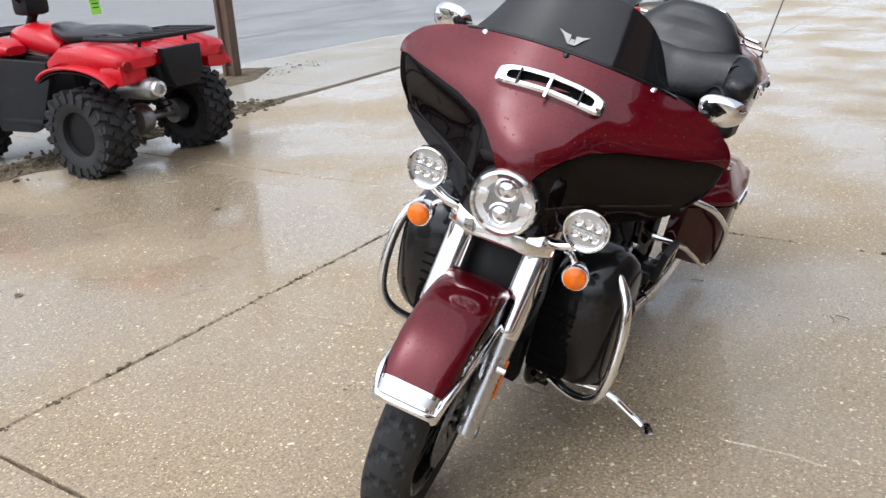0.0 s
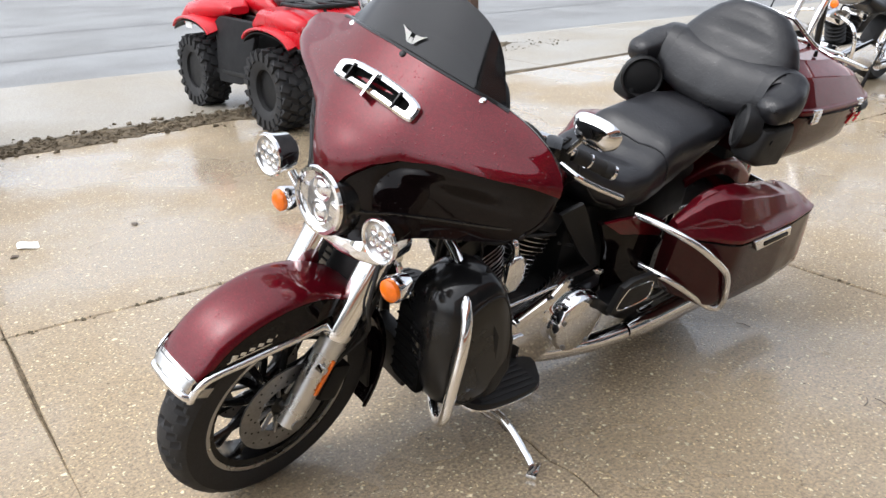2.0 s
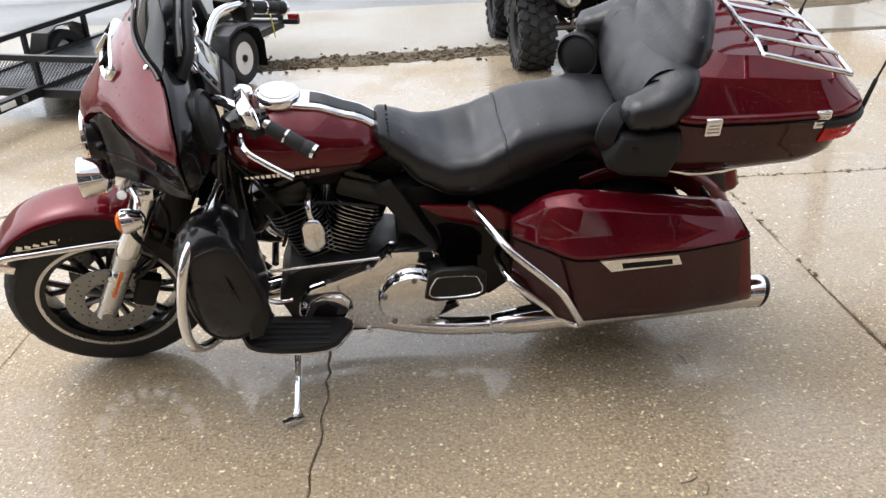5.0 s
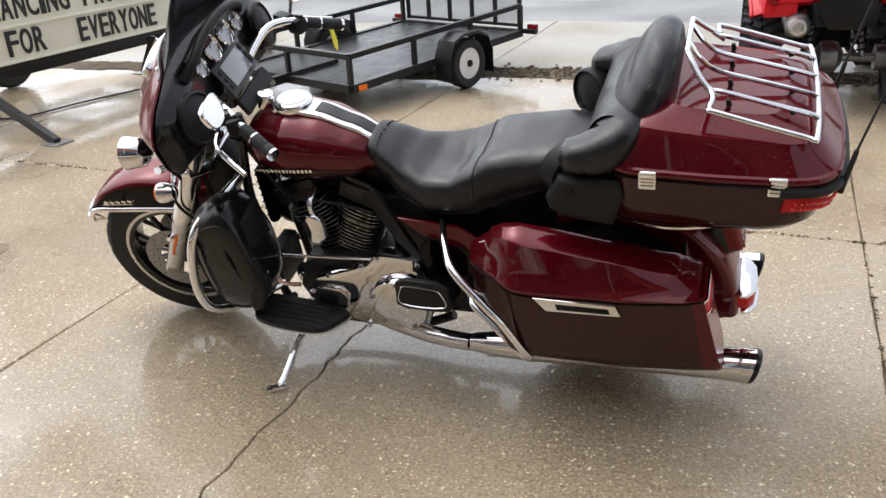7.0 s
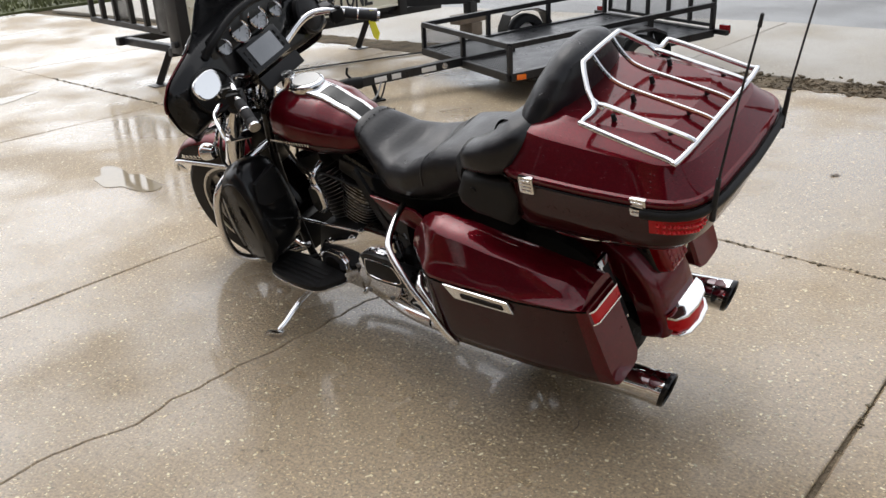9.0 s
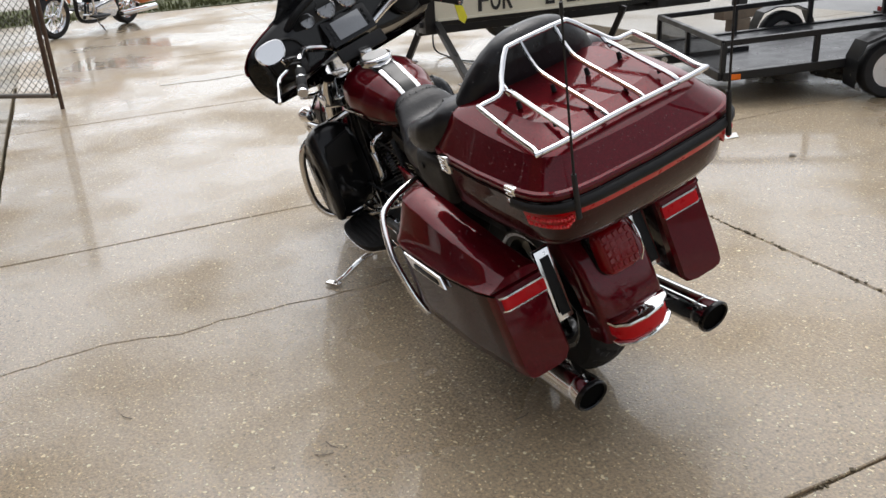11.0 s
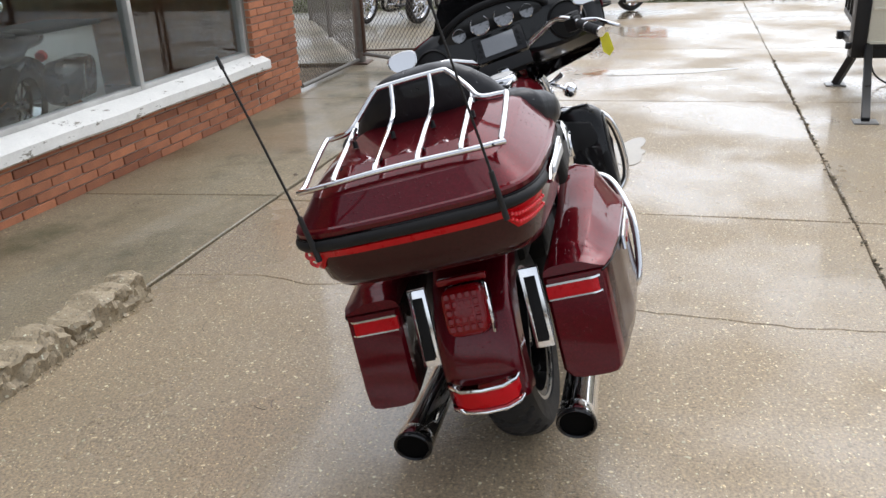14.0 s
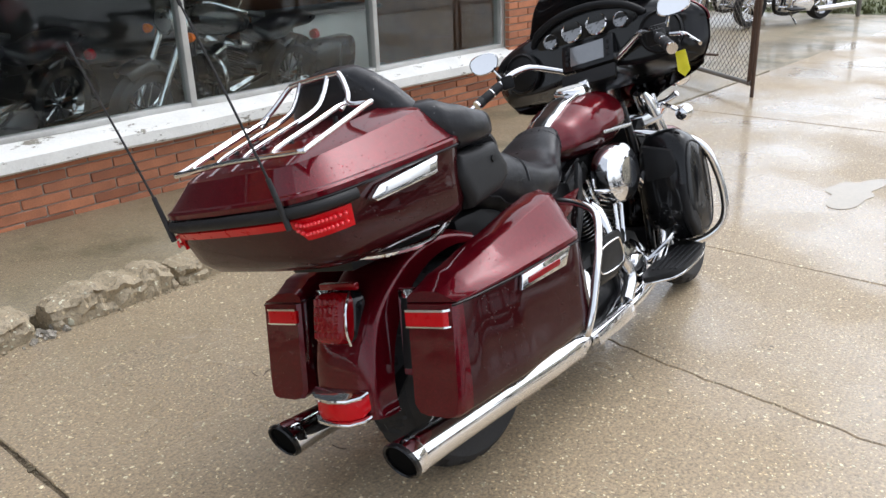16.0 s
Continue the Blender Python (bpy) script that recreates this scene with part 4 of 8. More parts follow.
# inner fairing with its dials
def inner_pt(u, v):
    k = 2 * u - 1
    o = fairing_pt(u, 0.12 + 0.88 * v)
    dash = lerp_table([(0, 1.155), (0.3, 1.15), (0.6, 1.14), (0.85, 1.155), (1, 1.175)], abs(k))[0]
    edge = min(1.0, 4.5 * min(v, 1 - v), 5 * (1 - abs(k)))
    z = o.z - 0.02 * edge
    tilt = 0.12 * (z - 1.15)
    return V(o.x + (min(dash + tilt, o.x - 0.03) - o.x) * (edge ** 0.6) - 0.006, o.y * (1 - 0.015), z)


inner = fork_part("inner_fairing", sheet(inner_pt, 48, 28, 0.006), BLACK, "gloss black inner fairing")
DASHN = V(-1, 0, 0.42).normalized()
visor = [V(1.165, -0.25, 1.245), V(1.135, -0.20, 1.290), V(1.130, -0.1, 1.325), V(1.128, 0, 1.335), V(1.130, 0.1, 1.325), V(1.135, 0.20, 1.290), V(1.165, 0.25, 1.245)]
sub("dash_visor", tube(visor, 0.016, 10), SATIN, inner)
panel = slab([(1.150, -0.235, 1.215), (1.150, 0.235, 1.215), (1.150, 0.215, 1.295), (1.150, 0.10, 1.322), (1.150, -0.10, 1.322), (1.150, -0.215, 1.295)], 0.02, (1, 0, 0), 0.006)
sub("dash_panel", panel, BLACK, inner)
FACE = plain("dial_face", (0.30, 0.31, 0.32), 0.3, 0.2, 0.1, 20, 120, 0, 0.001, 1.0)
for y, r, z in ((-0.160, 0.032, 1.240), (-0.056, 0.045, 1.254), (0.056, 0.045, 1.254), (0.160, 0.032, 1.240)):
    at = V(1.150, y, z)
    g = fork_part("gauge", lathe([(r * 0.9, -0.012), (r, 0.006), (r * 1.06, 0.010), (r * 0.98, 0.015), (r * 0.86, 0.008), (r * 0.84, 0.002)], facing(at, DASHN), 32), CHROME, "round chrome-rimmed gauge with a pale face")
    sub("dial", lathe([(r * 0.88, 0.001), (r * 0.88, 0.004), (0.001, 0.004)], facing(at, DASHN), 28), FACE, g)
    bm = bmesh.new()
    fm = facing(at, DASHN)
    for k in range(9):
        a = radians(-135 + k * 33.75 + 90)
        add_box(bm, (r * 0.18, 0.0016, 0.0012), fm @ V(r * 0.72 * math.cos(a), r * 0.72 * math.sin(a), 0.0045), 0, fm.to_3x3().to_4x4() @ Matrix.Rotation(a, 4, 'Z'))
    add_box(bm, (r * 0.7, 0.002, 0.0012), fm @ V(r * 0.25, r * 0.2, 0.0055), 0, fm.to_3x3().to_4x4() @ Matrix.Rotation(0.7, 4, 'Z'))
    sub("needle_and_ticks", bm, BLACK, g)
rm = facing((1.118, 0, 1.150), V(-1, 0, 0.55))
radio = fork_part("radio", box((0.235, 0.125, 0.05), rm @ V(0, 0, -0.015), 0.010, rm.to_3x3().to_4x4() @ Matrix.Rotation(radians(90), 4, 'Z') @ Matrix.Rotation(radians(-90), 4, 'Z')), BLACK, "black radio with a grey display")
sub("display", box((0.150, 0.085, 0.004), rm @ V(0, 0, 0.012), 0.0015, rm.to_3x3().to_4x4()), SCREEN, radio, "blank grey display")
for s in (1, -1):
    for k in range(3):
        sub("button", box((0.012, 0.018, 0.006), rm @ V(0.092 * s, (k - 1) * 0.028, 0.011), 0.002, rm.to_3x3().to_4x4()), TRIM, radio)
    sp = V(1.118, 0.315 * s, 1.150)
    spk = fork_part("speaker", lathe([(0.085, -0.02), (0.088, 0.004), (0.080, 0.012), (0.074, 0.004), (0.002, 0.012)], facing(sp, (-1, 0.15 * s, 0.2)), 32), SATIN, "round black fairing speaker")
    sub("grille", lathe([(0.073, 0.004), (0.05, 0.012), (0.002, 0.016)], facing(sp, (-1, 0.15 * s, 0.2)), 32), TRIM, spk)
sub("storage_lid", box((0.24, 0.06, 0.02), rm @ V(0, -0.105, 0.0), 0.006, rm.to_3x3().to_4x4()), TRIM, inner)

# handlebar, grips, levers and mirrors
bar = fork_part("handlebar", tube([(1.135, 0.06, 1.075), (1.115, 0.16, 1.125), (1.075, 0.25, 1.165), (1.015, 0.31, 1.160), (0.955, 0.355, 1.128)], 0.0145, 12), CHROME, "chrome handlebar")
sub("bar_end", tube([(1.135, -0.06, 1.075), (1.115, -0.16, 1.125), (1.075, -0.25, 1.165), (1.015, -0.31, 1.160), (0.955, -0.355, 1.128)], 0.0145, 12), CHROME, bar)
sub("riser", box((0.05, 0.17, 0.06), (1.14, 0, 1.065), 0.015), BLACK, bar)
for s in (1, -1):
    a, b = V(0.965, 0.350 * s, 1.130), V(0.850, 0.425 * s, 1.075)
    g = fork_part("grip", lathe([(0.0145, 0), (0.0205, 0.004), (0.0205, 0.045), (0.019, 0.05), (0.019, 0.055), (0.0205, 0.06), (0.0205, 0.105), (0.019, 0.108), (0.022, 0.112), (0.022, 0.135), (0.012, 0.142)], facing(a, b - a), 20), RUBBER, "black rubber grip with chrome bands")
    sub("grip_band", cyl(a + (b - a) * 0.92, a + (b - a) * 0.985, 0.0215, n=20), CHROME, g)
    sub("grip_band", cyl(a + (b - a) * 0.36, a + (b - a) * 0.40, 0.0215, n=20), CHROME, g)
    h = fork_part("switch_housing", box((0.062, 0.055, 0.058), a + V(0.028, -0.018 * s, 0.002), 0.012, Matrix.Rotation(radians(33 * s), 4, 'Z')), SATIN, "black switch housing")
    for k in range(3):
        sub("switch", box((0.014, 0.012, 0.010), a + V(0.004 + 0.018 * k, -0.02 * s + 0.004 * s * k, 0.034), 0.003), TRIM, h)
    sub("master_cylinder", box((0.075, 0.045, 0.04), a + V(0.075, -0.015 * s, 0.028), 0.010, Matrix.Rotation(radians(33 * s), 4, 'Z')), BLACK if s > 0 else SATIN, h)
    fork_part("lever", tube([a + V(0.075, 0.02 * s, 0.0), a + V(0.065, 0.075 * s, -0.015), a + V(0.015, 0.115 * s, -0.04), a + V(-0.045, 0.155 * s, -0.065)], 0.008, 8), CHROME, "chrome hand lever with a ball end")
    mc = V(1.000, 0.420 * s, 1.235)
    mn = V(-1, -0.12 * s, 0.28).normalized()
    fm = facing(mc, mn)
    shape = lambda k, h: [fm @ V(k * 0.066 * a * (1 + 0.12 * b * s), k * 0.045 * b, h) for a, b in (sup(2 * math.pi * i / 28, 2.5) for i in range(28))]
    mir = fork_part("mirror", rings([shape(0.35, -0.030), shape(0.80, -0.022), shape(1.0, -0.004), shape(1.0, 0.004), shape(0.93, 0.006), shape(0.92, 0.002)]), CHROME, "oval chrome rear-view mirror")
    sub("mirror_glass", rings([shape(0.92, 0.001), shape(0.92, 0.0045)]), MIRROR, mir)
    sub("mirror_stem", tube([a + V(0.06, 0.02 * s, 0.03), a + V(0.05, 0.05 * s, 0.085), mc + V(0.028, -0.01 * s, -0.012)], 0.0065, 8), CHROME, mir)
TAG = plain("yellow_tag_plastic", (0.80, 0.72, 0.02), 0.4, 0, 0.08, 20, 90, 0.05)
tag = fork_part("key_tag", slab([(0.905, -0.452, 1.060), (0.905, -0.415, 1.060), (0.900, -0.410, 0.99), (0.900, -0.43, 0.965), (0.900, -0.455, 0.985)], 0.003, (1, 0, 0)), TAG, "bright yellow tag hung from the handlebar")
sub("tag_tie", tube([(0.91, -0.43, 1.055), (0.915, -0.435, 1.09), (0.93, -0.43, 1.10)], 0.002, 6), SATIN, tag)

# --- tank with its console
def tank_ring(x):
    hy, top, bot = lerp_table([(0.555, 0.035, 0.860, 0.83), (0.60, 0.075, 0.895, 0.805), (0.70, 0.130, 0.952, 0.778), (0.82, 0.166, 0.995, 0.770), (0.93, 0.176, 1.012, 0.780), (1.02, 0.160, 1.005, 0.805), (1.075, 0.120, 0.985, 0.84), (1.098, 0.06, 0.95, 0.88)], x)
    zc = bot + (top - bot) * 0.42
    out = []
    for i in range(40):
        a, b = sup(2 * math.pi * i / 40, 2.35)
        out.append(V(x, hy * a, zc + ((top - zc) if b > 0 else (zc - bot)) * b))
    return out


tank = part("fuel_tank", rings([tank_ring(0.555 + (1.098 - 0.555) * i / 40) for i in range(41)]), RED, bike, "maroon teardrop fuel tank wet with rain")
for s in (1, -1):
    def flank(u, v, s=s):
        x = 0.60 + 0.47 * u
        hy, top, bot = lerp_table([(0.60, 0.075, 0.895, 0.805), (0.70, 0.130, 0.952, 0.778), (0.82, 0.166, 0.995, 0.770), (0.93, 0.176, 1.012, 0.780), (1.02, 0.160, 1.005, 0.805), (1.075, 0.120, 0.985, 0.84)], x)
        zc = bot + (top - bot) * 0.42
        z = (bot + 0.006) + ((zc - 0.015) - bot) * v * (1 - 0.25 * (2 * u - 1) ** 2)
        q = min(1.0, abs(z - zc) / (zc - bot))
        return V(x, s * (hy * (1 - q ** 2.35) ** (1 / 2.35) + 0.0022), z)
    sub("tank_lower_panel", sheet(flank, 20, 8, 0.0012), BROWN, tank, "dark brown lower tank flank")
    rb = random.Random(3)
    x = 0.815
    while x < 1.035:
        w = rb.uniform(0.008, 0.015)
        bm = box((w, 0.004, 0.013 if x < 1.0 else 0.010), (x + w / 2, s * (0.1772 - 0.35 * abs(x - 0.915) ** 2), 0.852 - 0.05 * (x - 0.9)), 0.0015)
        sub("badge_letter", bm, CHROME, tank)
        x += w + 0.004
cz = lambda x: lerp_table([(0.575, 0.882), (0.60, 0.900), (0.70, 0.955), (0.82, 0.999), (0.90, 1.014), (0.97, 1.019)], x)[0]
hwid = lambda x: lerp_table([(0.575, 0.030), (0.62, 0.048), (0.80, 0.052), (0.97, 0.060)], x)[0]
cons = part("console", rings([[V(x, hwid(x) * a, cz(x) - 0.004 + 0.013 * max(b, -0.6)) for a, b in (sup(2 * math.pi * i / 24, 4) for i in range(24))] for x in [0.575 + 0.40 * k / 16 for k in range(17)]]), CHROME, bike, "chrome tank console")
sub("console_insert", rings([[V(x, (hwid(x) - 0.020) * a, cz(x) + 0.009 + 0.003 * b) for a, b in (sup(2 * math.pi * i / 20, 4) for i in range(20))] for x in [0.63 + 0.20 * k / 8 for k in range(9)]]), BLACK, cons)
cap = part("fuel_cap", lathe([(0.068, -0.012), (0.070, 0.010), (0.066, 0.018), (0.060, 0.021), (0.04, 0.022), (0.002, 0.022)], facing((0.925, 0, 1.018), (-0.06, 0, 1)), 36), CHROME, bike, "round chrome fuel door")
sub("cap_face", lathe([(0.055, 0.0215), (0.054, 0.0245), (0.002, 0.0255)], facing((0.925, 0, 1.018), (-0.06, 0, 1)), 32), WHITE, cap)
part("ignition_switch", lathe([(0.030, -0.02), (0.031, 0.02), (0.026, 0.03), (0.002, 0.031)], facing((1.03, 0, 1.025), (-0.2, 0, 1)), 24), CHROME, bike)

# --- seat
def seat_ring(x):
    top, bot, hw, dish = lerp_table([(-0.13, 0.955, 0.86, 0.155, 0.0), (-0.02, 0.968, 0.81, 0.175, 0.006), (0.10, 0.960, 0.745, 0.180, 0.012), (0.20, 0.950, 0.700, 0.188, 0.024), (0.26, 0.918, 0.682, 0.196, 0.042), (0.33, 0.884, 0.676, 0.202, 0.042), (0.42, 0.866, 0.680, 0.190, 0.028), (0.50, 0.876, 0.705, 0.155, 0.006), (0.58, 0.912, 0.78, 0.120, -0.006), (0.625, 0.930, 0.84, 0.100, -0.012), (0.645, 0.915, 0.88, 0.07, 0.0)], x)
    zc = bot + (top - bot) * 0.5
    out = []
    for i in range(44):
        a, b = sup(2 * math.pi * i / 44, 3.0)
        z = zc + (top - zc) * b
        if b > 0.2:
            z -= dish * (1 - a * a) * b
            fold = math.exp(-((x - 0.30) ** 2 + (hw * a) ** 2) / 0.010)
            z -= fold * (0.012 + 0.006 * math.cos(5 * math.atan2(hw * a, x - 0.30)))
        taper = 1.0 if b > -0.2 else 1.0 + 0.20 * (b + 0.2)
        out.append(V(x, hw * a * taper, z))
    return out


seat = part("seat", rings([seat_ring(-0.13 + 0.775 * i / 48) for i in range(49)]), VINYL, bike, "black tufted vinyl two-up seat, wet")
for x0, x1, lift in ((0.245, 0.235, 0.004), (0.60, 0.60, 0.003)):
    r0 = [p for p in seat_ring(x0) if p.z > 0.80]
    r0.sort(key=lambda p: p.y)
    sub("seam", tube([p + V(0, 0, 0.001) for p in r0], 0.004, 6, 2), VINYL, seat)
for s in (1, -1):
    edge = []
    for k in range(18):
        x = 0.56 - 0.58 * k / 17
        rr = [p for p in seat_ring(x) if p.y * s > 0]
        edge.append(min(rr, key=lambda p: abs(p.z - (min(q.z for q in rr) + 0.045))) + V(0, 0.001 * s, 0))
    sub("piping", tube(edge, 0.0035, 6, 2), VINYL, seat)

# --- passenger backrest with arms
WRAP = [(0.0, -0.205, 0.0, 1.040, 0.090, 0.105), (0.25, -0.212, 0.110, 1.045, 0.090, 0.102), (0.45, -0.215, 0.200, 1.060, 0.086, 0.095), (0.62, -0.205, 0.258, 1.070, 0.078, 0.082), (0.76, -0.172, 0.284, 1.062, 0.068, 0.064), (0.90, -0.118, 0.292, 1.050, 0.060, 0.048), (0.97, -0.080, 0.294, 1.046, 0.050, 0.040), (1.0, -0.064, 0.296, 1.046, 0.024, 0.018)]


def wrap_ring(q):
    """Sections of the padded wrap: from one arm tip round the back to the other."""
    def mid(k):
        x, y, z, hn, hz = lerp_table(WRAP, min(1.0, abs(k)))
        return V(x, y if k > 0 else -y, z), hn, hz
    c, hn, hz = mid(q)
    d = mid(min(1.0, q + 0.03))[0] - mid(max(-1.0, q - 0.03))[0]
    side = V(d.y, -d.x, 0).normalized()
    out = []
    for i in range(26):
        a, b = sup(2 * math.pi * i / 26, 2.7)
        crease = 0.010 * math.exp(-(q / 0.10) ** 2) * max(0.0, a)
        out.append(c + side * (hn * a - crease) + V(-0.42 * hz * b * (1 - abs(q) ** 2), 0, hz * b))
    return out


def crown_ring(t):
    """Sections of the domed upper pad, from inside the wrap up to its top."""
    x, z, hw, th = lerp_table([(0, -0.240, 1.060, 0.268, 0.070), (0.2, -0.255, 1.105, 0.262, 0.076), (0.4, -0.276, 1.155, 0.240, 0.076), (0.6, -0.298, 1.205, 0.207, 0.069), (0.78, -0.317, 1.248, 0.165, 0.056), (0.92, -0.330, 1.280, 0.118, 0.040), (1.0, -0.337, 1.292, 0.060, 0.016)], t)
    out = []
    for i in range(36):
        a, b = sup(2 * math.pi * i / 36, 2.4)
        dip = 0.026 * (1 - a * a) * max(0, b) * max(0, 1 - abs(t - 0.45) * 2.5)
        out.append(V(x + th * b - dip, hw * a * (1 - 0.14 * max(0, b)), z + 0.40 * th * b))
    return out


back = part("backrest", rings([crown_ring(i / 28) for i in range(29)]), VINYL, bike, "padded black vinyl passenger backrest with a domed top")
sub("bolster", rings([wrap_ring(-1 + i / 28) for i in range(57)]), VINYL, back, "wrap-round padded bolster ending in two arms")
for s in (1, -1):
    pod = slab([(-0.022, 0.225 * s, 0.915), (-0.060, 0.225 * s, 0.990), (-0.235, 0.225 * s, 0.990), (-0.250, 0.225 * s, 0.930), (-0.215, 0.225 * s, 0.830), (-0.075, 0.225 * s, 0.850), (-0.030, 0.225 * s, 0.878)], 0.108, (0, s, 0), 0.034, 5)
    p = part("speaker_pod", pod, TRIM, bike, "black plastic side pod under the armrest")
    sub("pod_knob", cyl((-0.10, 0.330 * s, 0.945), (-0.10, 0.338 * s, 0.945), 0.010, n=14), SATIN, p)
    spk = part("rear_speaker", lathe([(0.070, -0.05), (0.080, -0.02), (0.080, 0.006), (0.073, 0.014), (0.066, 0.006), (0.002, 0.010)], facing((-0.062, 0.228 * s, 0.968), (0.62, -0.70 * s, 0.10)), 32), SATIN, bike, "round black passenger speaker")
    sub("grille", lathe([(0.060, 0.006), (0.04, 0.013), (0.002, 0.015)], facing((-0.062, 0.228 * s, 0.968), (0.62, -0.70 * s, 0.10)), 28), TRIM, spk)

# --- tour trunk
def trunk_ring(z, hw, xf, xr, n=56):
    """A plan outline: narrower and rounder at the back."""
    xr = xr + 0.015
    out, xm, hx = [], (xf + xr) / 2, (xf - xr) / 2
    for i in range(n):
        a, b = sup(2 * math.pi * i / n, 7.5)
        k = 1 - 0.085 * max(0, -a) ** 2
        bow = -0.022 * (1 - b * b) if a < 0 else 0.0
        out.append(V(xm + hx * a + bow * abs(a), hw * b * k, z(xm + hx * a) if callable(z) else z))
    return out


seam_z = lambda x: 1.022 + 0.037 * (x + 0.24)
base = [trunk_ring(lambda x: 0.805, 0.22, -0.20, -0.62), trunk_ring(lambda x: 0.812, 0.265, -0.19, -0.68), trunk_ring(lambda x: 0.832, 0.298, -0.188, -0.735), trunk_ring(lambda x: 0.865, 0.317, -0.188, -0.765), trunk_ring(lambda x: 0.92, 0.322, -0.188, -0.785), trunk_ring(lambda x: seam_z(x) - 0.045, 0.330, -0.19, -0.795), trunk_ring(lambda x: seam_z(x) - 0.006, 0.340, -0.19, -0.800)]
trunk = part("tour_trunk", rings(base), BROWN, bike, "dark brown rear trunk base")
top_z = lambda x, d: 1.118 + d + 0.11 * (x + 0.5)
lid_rs = [trunk_ring(lambda x: seam_z(x) - 0.004, 0.345, -0.186, -0.806), trunk_ring(lambda x: seam_z(x) + 0.012, 0.347, -0.185, -0.808), trunk_ring(lambda x: seam_z(x) + 0.018, 0.343, -0.188, -0.804), trunk_ring(lambda x: seam_z(x) + 0.021, 0.335, -0.195, -0.797),
          trunk_ring(lambda x: top_z(x, -0.022), 0.290, -0.236, -0.760), trunk_ring(lambda x: top_z(x, -0.008), 0.279, -0.246, -0.748), trunk_ring(lambda x: top_z(x, 0.002), 0.260, -0.262, -0.728), trunk_ring(lambda x: top_z(x, 0.018), 0.215, -0.315, -0.675), trunk_ring(lambda x: top_z(x, 0.027), 0.20, -0.34, -0.65)]
lid = part("trunk_lid", rings(lid_rs), RED, bike, "maroon trunk lid wet with rain drops", angle=17)
band = [p + V(0, 0, 0) for p in trunk_ring(lambda x: seam_z(x) - 0.020, 0.342, -0.188, -0.806, 72) if p.x < -0.62]
band.sort(key=lambda p: math.atan2(p.y, -(p.x + 0.45)))
sub("rubber_band", tube(band, 0.016, 10, 2), TRIM, trunk, "black rubber strip round the back of the trunk")
def tail_strip(u, v):
    ln = [p for p in trunk_ring(lambda x: seam_z(x), 0.336, -0.188, -0.804, 96) if p.x < -0.66]
    ln.sort(key=lambda p: math.atan2(p.y, -(p.x + 0.45)))
    t = u * (len(ln) - 1)
    i = min(int(t), len(ln) - 2)
    p = ln[i].lerp(ln[i + 1], t - i)
    drop = 0.020 + 0.034 * min(1.0, max(0.0, (abs(2 * u - 1) - 0.30) / 0.16))
    k = (seam_z(p.x) - 0.04) - drop * (1 - v)
    inw = 1 - 0.035 * (1 - v)
    return V((p.x + 0.45) * inw - 0.45, p.y * inw, k)
sub("tail_strip_lens", sheet(tail_strip, 48, 5, 0.010), REDLENS, trunk, "red wrap-round rear light strip")
for k in range(13):
    for u in (0.025 + 0.024 * k, 0.975 - 0.024 * k):
        for v in (0.30, 0.70):
            at = tail_strip(u, v)
            out = V(at.x + 0.45, at.y, 0).normalized()
            sub("light_cell", lathe([(0.0055, -0.002), (0.0050, 0.002), (0.0025, 0.0045), (0.0005, 0.005)], facing(at + out * 0.010, out), 8), LEDRED, trunk)
line = [p + V(0, 0, -0.004) for p in trunk_ring(seam_z, 0.347, -0.185, -0.807)]
sub("lid_seal", tube(line, 0.004, 6, closed=True, smooth=False), DARK, lid)
for s in (1, -1):
    for x in (-0.312, -0.640):
        lt = part("trunk_latch", box((0.048, 0.018, 0.055), (x, (0.346 + 0.05 * (x + 0.3)) * s, seam_z(x) - 0.006), 0.006), CHROME, bike, "chrome trunk latch") if s > 0 else None
        if lt:
            for k in range(4):
                sub("latch_rib", box((0.034, 0.004, 0.004), (x, (0.356 + 0.05 * (x + 0.3)) * s, seam_z(x) - 0.022 + 0.011 * k), 0.001), CHROME, lt)
grip = part("trunk_handle", slab([(-0.36, -0.340, 1.012), (-0.58, -0.328, 0.988), (-0.615, -0.326, 0.964), (-0.595, -0.326, 0.950), (-0.375, -0.340, 0.966)], 0.022, (0, -1, 0), 0.008), CHROME, bike, "chrome side handle of the trunk")
sub("handle_insert", slab([(-0.40, -0.360, 0.998), (-0.56, -0.350, 0.980), (-0.565, -0.350, 0.966), (-0.41, -0.360, 0.977)], 0.006, (0, -1, 0), 0.002), SILVER, grip)

# luggage rack
rk = lambda x: 1.185 + 0.14 * (x + 0.46)
R0 = 0.0078
frame_pts = [(-0.46, -0.195, 1.190), (-0.455, -0.255, 1.182), (-0.48, -0.268, 1.178), (-0.69, -0.268, 1.118), (-0.722, -0.255, 1.112), (-0.730, 0.0, 1.118), (-0.722, 0.255, 1.112), (-0.69, 0.268, 1.118), (-0.48, 0.268, 1.178), (-0.455, 0.255, 1.182), (-0.46, 0.195, 1.190), (-0.425, 0.16, 1.222), (-0.390, 0.112, 1.268), (-0.385, 0.08, 1.276), (-0.385, -0.08, 1.276), (-0.390, -0.112, 1.268), (-0.425, -0.16, 1.222)]
rack = part("luggage_rack", tube([V(*p) for p in frame_pts], R0, 10, 5, True), CHROME, bike, "chrome tube luggage rack on the trunk lid")
